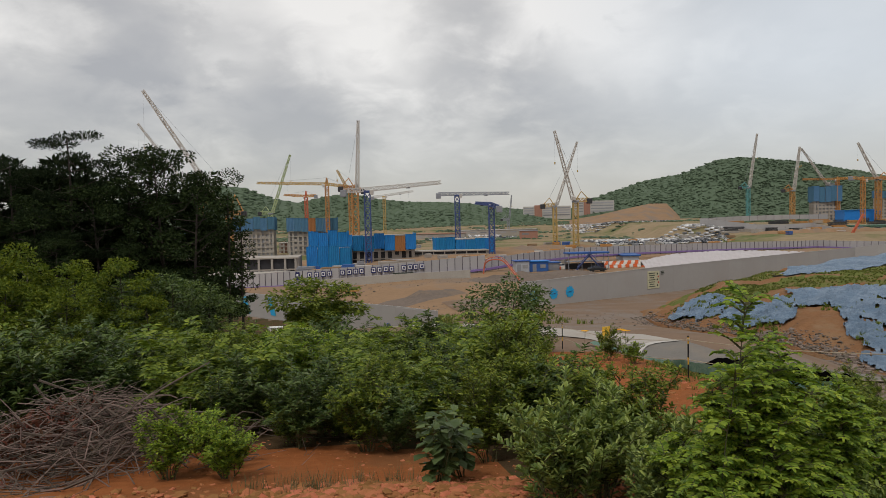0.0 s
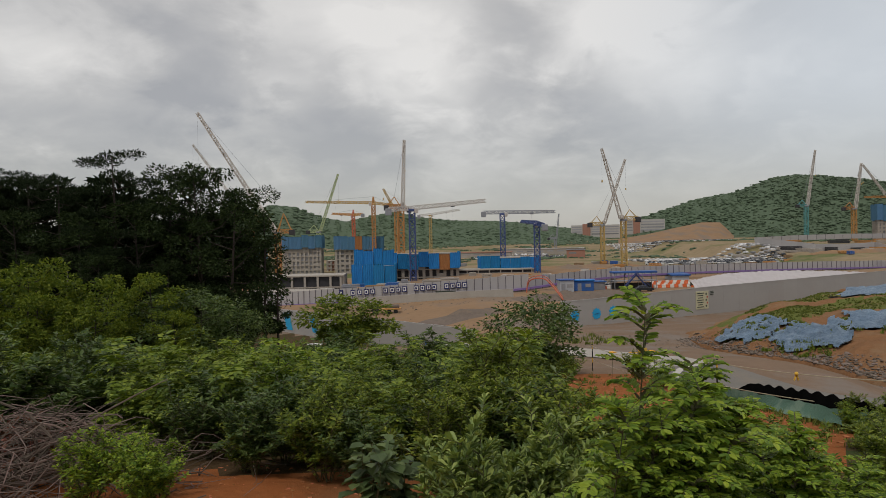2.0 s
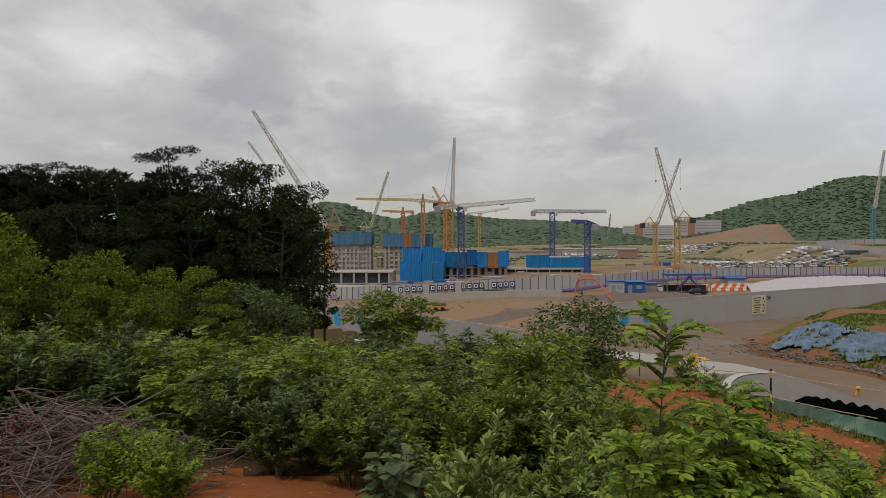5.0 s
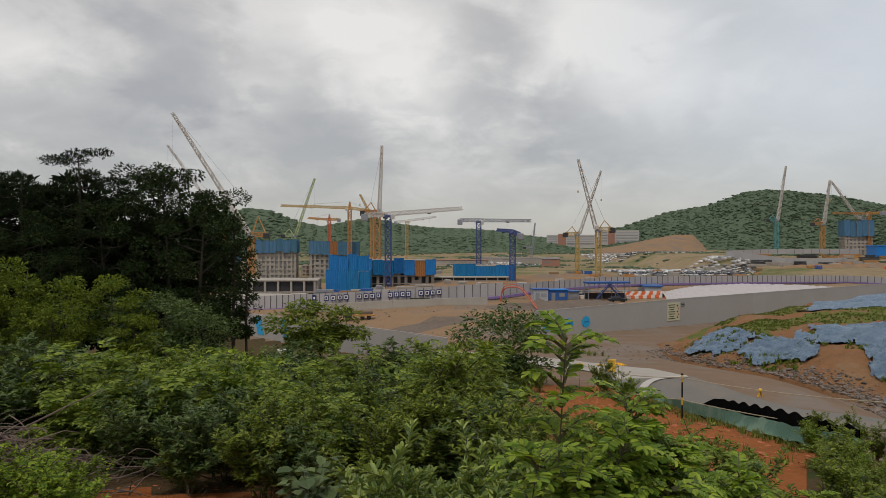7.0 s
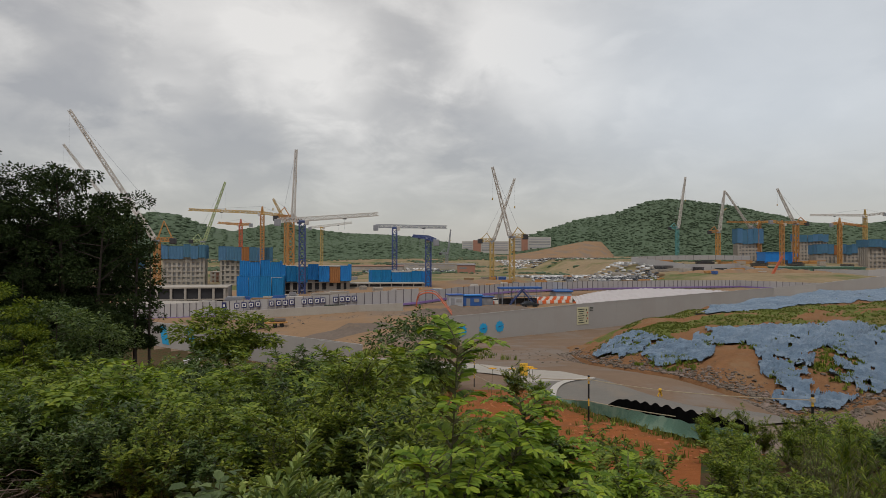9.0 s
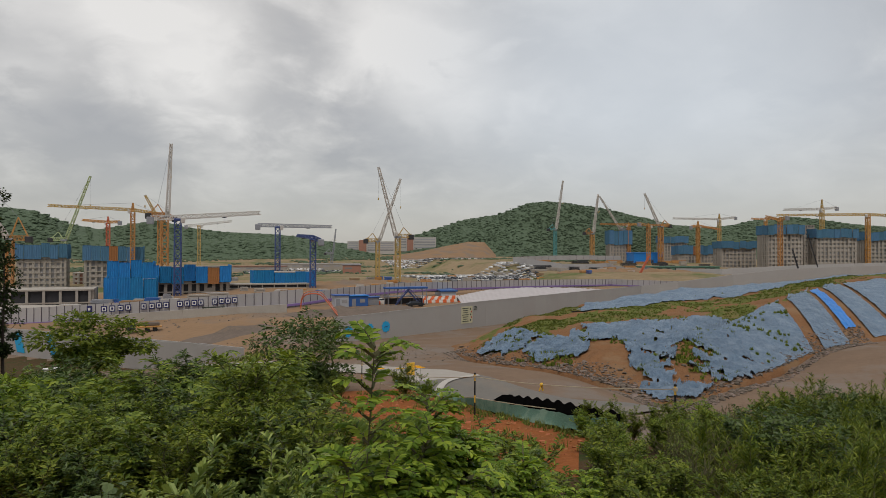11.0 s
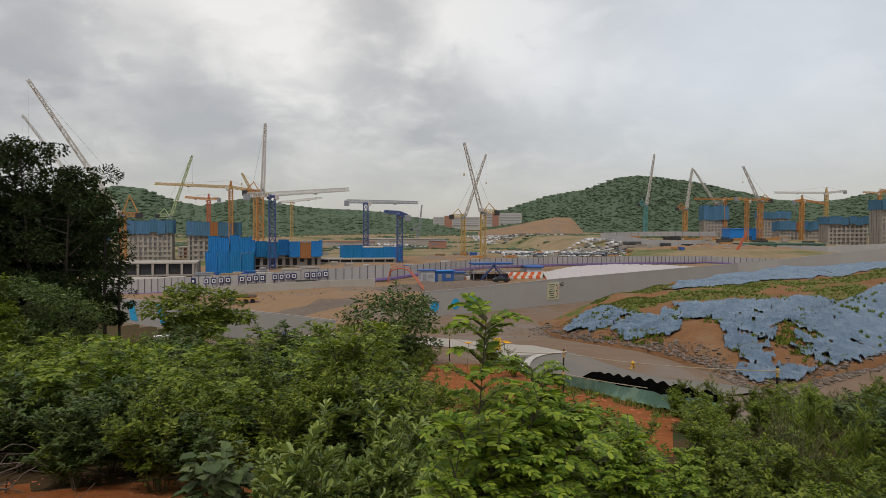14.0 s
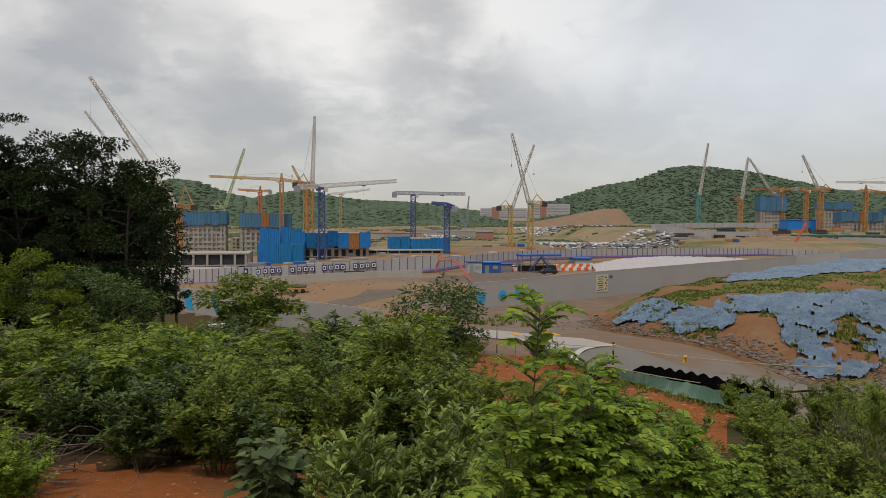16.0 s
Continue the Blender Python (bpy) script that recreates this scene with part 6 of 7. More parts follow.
def stack(x, y, w, d, h, mat, label, yaw):
    ob = thing("material_stack", (x, y, ground(x, y), 0, 0, yaw), label, "building material", "stacked materials")
    n = max(2, int(h / 0.5))
    for k in range(n):
        part("layer", one_box((srng.uniform(-0.1, 0.1), srng.uniform(-0.1, 0.1), h * (k + 0.5) / n), (w * srng.uniform(0.85, 1.0), d, h / n * 0.82), srng.uniform(-3, 3)), mat, ob)


KINDS = (("concrete_far", "pale stacked formwork panels on bare ground"), ("steel_orange", "rusty stacked steel props on bare ground"), ("steel_grey", "grey stacked scaffold tubes on bare ground"),
         ("white_far", "white stacked insulation bundles on bare ground"), ("shed_blue", "blue covered stack of materials on bare ground"), ("yard_soil", "tan stacked timber on bare ground"))
for x0, x1, y0, y1, n in ((-72, -6, 196, 232, 46), (0, 46, 200, 262, 26), (46, 100, 232, 300, 22), (60, 150, 300, 420, 22), (-60, 40, 310, 420, 22), (150, 300, 330, 400, 34)):
    for _ in range(n):
        mat, label = srng.choice(KINDS)
        stack(srng.uniform(x0, x1), srng.uniform(y0, y1), srng.uniform(2, 7), srng.uniform(1.2, 3), srng.uniform(0.7, 2.4), mat, label, srng.uniform(-20, 20))
for x, y, w, tall in ((-52, 214, 40, 0.9), (-30, 226, 26, 0.7), (20, 235, 44, 0.8), (62, 330, 60, 1.2), (220, 345, 90, 1.6)):
    berm("soil_bank", "long low bank of pale dug earth", [(x - w / 2, y), (x, y + 2), (x + w / 2, y + 1)], 7, tall * 1.6, "concrete_far" if y < 230 else "yard_soil", x)

# dark foundations and reinforcement on the plateau
for _ in range(46):
    x, y = srng.uniform(165, 330), srng.uniform(380, 440)
    mat, label = srng.choice((("steel_dark", "dark bundles of reinforcement on the plateau"), ("concrete_far", "pale concrete footing on the plateau"), ("steel_orange", "rusty stacked steel on the plateau")))
    stack(x, y, srng.uniform(4, 16), srng.uniform(1.5, 4), srng.uniform(1.0, 3.2), mat, label, srng.uniform(-25, 5))
for a, b, mat, w, label in (((156.95, 154.40, -6.14), (154.77, 155.12, 1.95), "steel_dark", 0.30, "black lattice boom of a rig leaning over the hoarding"),
                            ((174.77, 165.22, -3.47), (171.91, 166.16, 6.83), "steel_dark", 0.2, "thin dark lattice boom leaning over the hoarding"),
                            ((224.64, 338.10, -11.47), (230.37, 336.77, -0.29), "steel_red", 0.9, "red lattice boom of a crawler crane on the plateau")):
    ob = thing("crawler_crane", (a[0], a[1], 0), label, "crane", "cranes")
    o = Vector((a[0], a[1], 0))
    part("boom", lattice(Vector(a) - o, Vector(b) - o, w, w * 2.2, w * 0.28, w * 0.6), mat, ob)
    part("machine_body", one_box(Vector(a) - o + Vector((0, 1.0, -1.6)), (3.0, 4.0, 2.2), 0, 0.2), mat, ob)
    part("crawler_base", one_box(Vector(a) - o + Vector((0, 1.0, -3.2)), (3.4, 4.6, 1.0), 0, 0.2), "steel_dark", ob)

# ---- plants ----
def unit(a):
    return a / np.maximum(np.linalg.norm(a, axis=-1, keepdims=True), 1e-9)


def leaf_mesh(name, P, D, N, L, W, mat, fold=0.18, round_=False):
    """Leaves as small folded blades: base P, direction D, upper side N, length L, width W."""
    P, D, N = np.asarray(P), unit(np.asarray(D)), np.asarray(N)
    S = unit(np.cross(D, N))
    N = unit(np.cross(S, D))
    L, W = np.asarray(L)[:, None], np.asarray(W)[:, None]
    n = len(P)
    k = np.arange(n)
    if round_:
        V = np.stack([P, P + D * L * 0.28 + S * W * 0.42 + N * W * fold, P + D * L * 0.78 + S * W * 0.42 + N * W * fold, P + D * L - N * L * 0.08,
                      P + D * L * 0.78 - S * W * 0.42 + N * W * fold, P + D * L * 0.28 - S * W * 0.42 + N * W * fold], 1).reshape(-1, 3)
        b = k[:, None] * 6
        F = np.concatenate([b + np.array([0, 1, 2, 3]), b + np.array([0, 3, 4, 5])])
    else:
        V = np.stack([P, P + D * L * 0.5 + S * W * 0.5 + N * W * fold, P + D * L - N * L * 0.08, P + D * L * 0.5 - S * W * 0.5 + N * W * fold], 1).reshape(-1, 3)
        b = k[:, None] * 4
        F = np.concatenate([b + np.array([0, 1, 2]), b + np.array([0, 2, 3])])
    data = bpy.data.meshes.new(name)
    data.from_pydata(V.tolist(), [], F.tolist())
    data.materials.append(M[mat])
    return data


def stalks(name, paths, w0, w1, mat, sides=3):
    """Thin open tubes along paths."""
    V, F = [], []
    for p in paths:
        p = np.asarray(p)
        d = unit(np.gradient(p, axis=0))
        u = unit(np.cross(d, np.array([0.3, 0.2, 1.0])))
        w = np.cross(d, u)
        r = np.linspace(w0, w1, len(p))[:, None] * 0.6
        k = len(V)
        ring = [p + (u * math.cos(i * 6.2832 / sides) + w * math.sin(i * 6.2832 / sides)) * r for i in range(sides)]
        V.extend(np.stack(ring, 1).reshape(-1, 3).tolist())
        for i in range(len(p) - 1):
            for j in range(sides):
                a, b = k + i * sides + j, k + i * sides + (j + 1) % sides
                F.append((a, b, b + sides, a + sides))
    data = bpy.data.meshes.new(name)
    data.from_pydata(V, [], F)
    data.materials.append(M[mat])
    return data


def stem_fan(rng, count, tall, spread, bend=0.3, segs=4, base=0.12):
    out = []
    for _ in range(count):
        a = rng.uniform(0, 6.283)
        r = spread * rng.uniform(0.1, 1.0)
        h = tall * rng.uniform(0.55, 1.0) * (1.0 - 0.25 * r / spread)
        p0 = np.array([math.cos(a), math.sin(a), 0]) * base * rng.random()
        end = np.array([math.cos(a) * r, math.sin(a) * r, h])
        wob = rng.normal(0, 0.05 * tall, 3)
        pts = []
        for i in range(segs + 1):
            s = i / segs
            q = p0 + (end - p0) * np.array([s ** 1.35, s ** 1.35, s])
            q = q + wob * math.sin(s * math.pi) - np.array([0, 0, bend * 0.35 * r * s ** 3])
            pts.append(q)
        out.append(np.array(pts))
    return out


def along(path, s):
    x = s * (len(path) - 1)
    i = min(int(x), len(path) - 2)
    return path[i] + (path[i + 1] - path[i]) * (x - i), unit(path[i + 1] - path[i])


def bush_meshes(kind, seed, tall=1.6, spread=0.75, dense=1.0, size=1.0, near=False):
    rng = np.random.default_rng(seed)
    P, D, N, L, W = [], [], [], [], []
    upv = np.array([0, 0, 1.0])
    if kind == "robinia":
        # long arching compound leaves, paired leaflets along each
        st = stem_fan(rng, int((9 if near else 10) * dense), tall, spread, 0.4, 5)
        if spread < 0.3:
            st.append(np.array([[0.03 * math.sin(i * 1.1), 0.02 * math.cos(i), tall * i / 6] for i in range(7)]))
        rach = []
        for path in st:
            for _ in range(44 if near else 19):
                p, d = along(path, 1 - 0.78 * rng.random() ** 1.3)
                a = rng.uniform(0, 6.283)
                out = unit(np.array([math.cos(a), math.sin(a), rng.uniform(0.05, 0.8)]) + d * 0.5)
                ln = size * rng.uniform(0.26, 0.46)
                droop = rng.uniform(0.3, 0.6)
                if near:
                    rach.append(np.array([p + out * ln * s - upv * ln * droop * s * s for s in (0, 0.5, 1.0)]))
                side = unit(np.cross(out, upv))
                pairs = 9 if near else 7
                for j in range(pairs):
                    s = 0.16 + 0.84 * j / (pairs - 1)
                    c = p + out * ln * s - upv * ln * droop * s * s
                    tang = unit(out - upv * 2 * droop * s)
                    nrm = unit(np.cross(side, tang))
                    for sg in ((1, -1) if j < pairs - 1 else (1, -1, 0)):
                        P.append(c)
                        D.append(side * sg + tang * (0.45 if sg else 1.0) + rng.normal(0, 0.10, 3))
                        N.append(nrm + rng.normal(0, 0.12, 3))
                        big_ = ln * (0.21 if near else 0.25) * (0.75 + 0.5 * math.sin(s * 2.8)) * rng.uniform(0.85, 1.15)
                        L.append(big_)
                        W.append(big_ * 0.46)
        return st + rach, leaf_mesh("foliage", P, D, N, L, W, "leaf_bright" if near else "leaf_robinia", 0.1, near)
    if kind in ("bright", "mid", "deep", "silver", "yellow"):
        # shoots set with whorls of leaves, thick towards their tips, bare below
        count, shoots, per, ll, ww = {"bright": (14, 9, 20, 0.066, 0.034), "mid": (13, 9, 20, 0.088, 0.042), "deep": (12, 9, 18, 0.115, 0.052),
                                      "silver": (15, 5, 20, 0.088, 0.036), "yellow": (12, 9, 18, 0.10, 0.055)}[kind]
        st = stem_fan(rng, int(count * dense), tall, spread, 0.2 if kind != "silver" else 0.1)
        twigs = []
        for path in st:
            for _ in range(shoots):
                p, d = along(path, rng.uniform(0.3, 0.97))
                a = rng.uniform(0, 6.283)
                e = p + unit(np.array([math.cos(a), math.sin(a), rng.uniform(0.5, 1.6)])) * tall * rng.uniform(0.12, 0.27)
                twigs.append(np.array([p, (p + e) / 2 + rng.normal(0, 0.01, 3), e]))
        up_ = 0.9 if kind == "silver" else 0.35
        for path, m in [(q, per) for q in st] + [(q, per) for q in twigs]:
            for j in range(m):
                p, d = along(path, 1 - 0.85 * (j / m) ** 1.25)
                a = j * 2.4 + rng.uniform(-0.4, 0.4)
                rad = np.array([math.cos(a), math.sin(a), 0])
                P.append(p)
                D.append(rad + d * (up_ + 0.9 * (1 - j / m) ** 3) - upv * 0.25 * j / m + rng.normal(0, 0.12, 3))
                N.append(upv * 1.3 + rng.normal(0, 0.25, 3) - rad * (0.5 if kind == "silver" else 0))
                s = size * rng.uniform(0.75, 1.2) * (0.7 + 0.5 * math.sin(3.0 * j / m))
                L.append(ll * s)
                W.append(ww * s)
        return st + twigs, leaf_mesh("foliage", P, D, N, L, W, "leaf_" + kind, 0.16, kind == "silver")
    if kind == "broad":
        st = stem_fan(rng, 9, tall, spread, 0.2)
        for path in st:
            for _ in range(15):
                p, d = along(path, rng.uniform(0.25, 1.0))
                a = rng.uniform(0, 6.283)
                rad = np.array([math.cos(a), math.sin(a), 0])
                P.append(p + rad * 0.06)
                D.append(rad + upv * rng.uniform(-0.55, 0.1))
                N.append(upv + rad * 0.4 + rng.normal(0, 0.2, 3))
                s = rng.uniform(0.6, 1.2)
                L.append(0.17 * s)
                W.append(0.155 * s)
        return st, leaf_mesh("foliage", P, D, N, L, W, "leaf_broad", 0.12, True)
    if kind == "willow":
        st = stem_fan(rng, 22, tall, spread, 0.5, 7)
        for path in st:
            for _ in range(80):
                p, d = along(path, rng.uniform(0.25, 1.0))
                a = rng.uniform(0, 6.283)
                rad = np.array([math.cos(a), math.sin(a), 0])
                P.append(p)
                D.append(rad * 0.7 + d * 0.8 - upv * 0.1)
                N.append(upv + rng.normal(0, 0.3, 3))
                s = rng.uniform(0.7, 1.2)
                L.append(0.125 * s)
                W.append(0.02 * s)
        return st, leaf_mesh("foliage", P, D, N, L, W, "leaf_mid", 0.1)
    # reed-like weeds
    st = stem_fan(rng, 60, tall, spread * 0.7, 0.3, 4)
    for path in st:
        for _ in range(16):
            p, d = along(path, rng.uniform(0.1, 1.0))
            P.append(p)
            D.append(d + rng.normal(0, 0.45, 3))
            N.append(rng.normal(0, 1, 3))
            L.append(rng.uniform(0.05, 0.16))
            W.append(0.014)
    return st, leaf_mesh("foliage", P, D, N, L, W, "leaf_reed", 0.1)


class Shrub:
    """One kind of shrub, built once in a few shapes and then copied."""

    def __init__(self, kind, label, seeds, **kw):
        self.label, self.made, self.shapes = label, [None] * len(seeds), []
        for s in seeds:
            paths, leaves = bush_meshes(kind, s, **kw)
            self.shapes.append((stalks("stem_clump", paths, 0.013, 0.004, "stem_green", 3), leaves))

    def put(self, x, y, scale, rng, z=None, label="", squash=1.0):
        i = rng.randrange(len(self.shapes))
        m = pose(x, y, (ground(x, y) if z is None else z) - 0.04, rng.uniform(-5, 5), rng.uniform(-5, 5), rng.uniform(0, 360)) @ Matrix.Diagonal((scale, scale, scale * squash, 1))
        ob = new("shrub")
        ob.matrix_world = m
        tagged(ob, label or self.label, "shrub", "hillside shrubs")
        for nm, d in zip(("stem_clump", "foliage"), self.shapes[i]):
            c = new(nm, d)
            c.parent = ob
        return ob


S = {
    "robinia": Shrub("robinia", "young black locust shrub with feathery green leaves", (1, 2, 3)),
    "robinia_near": Shrub("robinia", "slender black locust sapling with feathery bright leaves", (4, 5), tall=1.6, spread=0.55, dense=1.15, size=0.56, near=True),
    "leader": Shrub("robinia", "tall single-stemmed black locust sapling with feathery leaves", (26,), tall=1.80, spread=0.26, dense=0.45, size=0.54, near=True),
    "bright": Shrub("bright", "bright green small-leaved shrub on red soil", (6, 7), tall=1.1, spread=0.55),
    "mid": Shrub("mid", "bushy mid-green shrub on the slope", (8, 9, 10), tall=1.6, spread=0.85, dense=1.1),
    "deep": Shrub("deep", "dense dark green shrub on the slope", (11, 12), tall=1.6, spread=0.9, dense=1.2),
    "silver": Shrub("silver", "upright silvery green shrub with narrow leaves", (13, 14), tall=1.3, spread=0.6, dense=1.4),
    "yellow": Shrub("yellow", "yellow-green leafy shrub before dark trees", (15, 16), tall=1.7, spread=0.8),
    "broad": Shrub("broad", "broad-leaved dull green shrub on red soil", (17,), tall=1.2, spread=0.6),
    "willow": Shrub("willow", "drooping narrow-leaved green shrub", (18, 19), tall=1.7, spread=0.9),
    "reed": Shrub("reed", "brownish seeding weeds among shrubs", (20,), tall=1.3, spread=0.8),
}
R = random.Random(21)


def bare(x, y):
    """Where red soil lies open."""
    if -3.4 < x < -0.9 and 6.0 < y < 8.2:
        return True
    if -8.6 < x < -3.4 and 6.2 < y < 10.2:
        return True
    return False


# the thick shrub belt across the slope
y = 7.6
while y < 30:
    gap = 1.02 + 0.034 * y
    x = -0.88 * y - 1.5
    right = 0.09 * y - 0.1
    while x < right:
        px_, py_ = x + R.uniform(-0.35, 0.35), y + R.uniform(-0.35, 0.35)
        if not bare(px_, py_):
            t = noise.noise(Vector((px_ * 0.17, py_ * 0.17, 3)))
            kinds = ("deep", "deep", "robinia", "mid") if t < -0.12 else (("robinia", "mid", "robinia", "deep") if t < 0.15 else ("mid", "mid", "robinia", "bright"))
            k = R.choice(kinds)
            sc = R.uniform(0.95, 1.5) * (1.3 if k == "bright" else 1.0) * (0.8 if py_ < 10 else float(np.interp(py_, [10, 17, 22, 30], [1.05, 1.05, 0.9, 0.66])))
            S[k].put(px_, py_, sc, R)
        x += gap * R.uniform(0.85, 1.25)
    y += gap * 0.95
for k, x, y, sc in (("deep", -3.2, 9.7, 0.95), ("mid", -2.2, 10.0, 1.0), ("robinia", -1.4, 9.4, 1.0), ("mid", -0.5, 9.0, 1.0), ("mid", 0.3, 9.3, 1.0), ("deep", -4.6, 10.2, 1.0), ("robinia", -5.8, 10.7, 1.0), ("deep", -7.2, 10.8, 1.0), ("deep", -1.9, 8.6, 0.7), ("mid", -3.6, 9.0, 0.6)):
    S[k].put(x, y, sc, R)
# loose shrubs along the soil strip and the bank
for k, x, y, sc in (("mid", 6.0, 24.5, 0.95), ("bright", 6.5, 23.2, 0.9), ("mid", 3.9, 27, 0.8), ("mid", 2.4, 20.5, 0.8),
                    ("robinia", 1.2, 10.8, 0.9), ("bright", 7.3, 13.0, 0.6), ("bright", 8.0, 15.8, 0.45)):
    S[k].put(x, y, sc, R)
# right-hand bank, close by
y = 4.6
while y < 13.5:
    x = 0.50 * y + 1.2
    while x < 1.35 * y + 4:
        px_, py_ = x + R.uniform(-0.3, 0.3), y + R.uniform(-0.3, 0.3)
        az = math.degrees(math.atan2(px_, py_))
        if az > 27 or py_ < 8:
            k = R.choice(("bright", "bright", "robinia", "mid") if az < 38 else ("reed", "mid", "reed", "bright") if az < 44 else ("willow", "deep", "willow"))
            h = 0.54 if py_ < 8 else 0.66
            S[k].put(px_, py_, h * R.uniform(0.85, 1.2) * (1.2 if k == "willow" else 1.0) * (0.78 if az < 37 else 0.92), R)
        x += 0.80 * R.uniform(0.85, 1.3)
    y += 0.80
for k, x, y, sc in (("willow", 4.6, 5.0, 0.72), ("mid", 5.3, 5.2, 0.7), ("willow", 5.0, 6.0, 0.8), ("deep", 6.0, 6.2, 0.75), ("reed", 4.4, 5.6, 0.75), ("willow", 6.6, 7.0, 0.85), ("mid", 4.1, 4.3, 0.55), ("reed", 5.2, 7.0, 0.8), ("deep", 5.8, 5.4, 0.7), ("mid", 3.7, 5.0, 0.6)):
    S[k].put(x, y, sc, R)
# close by, in front of the camera
for x, y, sc in ((0.64, 2.72, 0.95), (0.86, 3.1, 1.0), (1.25, 3.0, 0.78), (0.52, 2.85, 0.84), (1.85, 4.1, 0.60), (1.08, 3.3, 0.90), (1.55, 3.8, 0.68), (2.0, 3.5, 0.66), (2.4, 4.4, 0.62), (1.35, 4.4, 0.72), (0.55, 2.45, 0.8)):
    S["robinia_near"].put(x, y, sc, R)
S["leader"].put(0.46, 2.6, 1.0, R)
for x, y, sc in ((-0.25, 4.1, 0.92), (0.15, 4.6, 0.9), (-0.1, 5.2, 0.85), (0.5, 5.6, 0.9)):
    S["silver"].put(x, y, sc, R)
for k, x, y, sc in (("silver", 0.9, 3.0, 0.55), ("silver", 1.5, 2.7, 0.5), ("bright", 2.1, 3.0, 0.7), ("silver", 0.3, 3.4, 0.65), ("mid", 2.6, 3.4, 0.55), ("bright", 1.3, 4.4, 0.85), ("mid", 2.0, 4.8, 0.7), ("mid", 2.9, 4.4, 0.6), ("silver", 0.9, 5.0, 0.8), ("robinia", 2.4, 5.8, 0.75), ("mid", 3.3, 5.4, 0.7), ("mid", 3.0, 6.8, 0.8), ("bright", 1.4, 2.2, 0.45), ("mid", 3.4, 3.6, 0.55)):
    S[k].put(x, y, sc, R)
for x, y, sc in ((-1.35, 6.0, 0.95), (-1.0, 6.4, 0.85)):
    S["broad"].put(x, y, sc, R)
for x, y, sc in ((-4.65, 6.9, 0.95), (-3.9, 6.85, 0.9), (-4.3, 7.6, 0.8)):
    S["bright"].put(x, y, sc, R, label="bright green small bush on bare red soil")
for x, y, sc in ((0.6, 7.0, 0.95), (1.4, 7.2, 0.9), (0.1, 7.8, 1.0), (-0.6, 7.4, 0.9), (1.0, 8.2, 0.95)):
    S["mid"].put(x, y, sc, R)

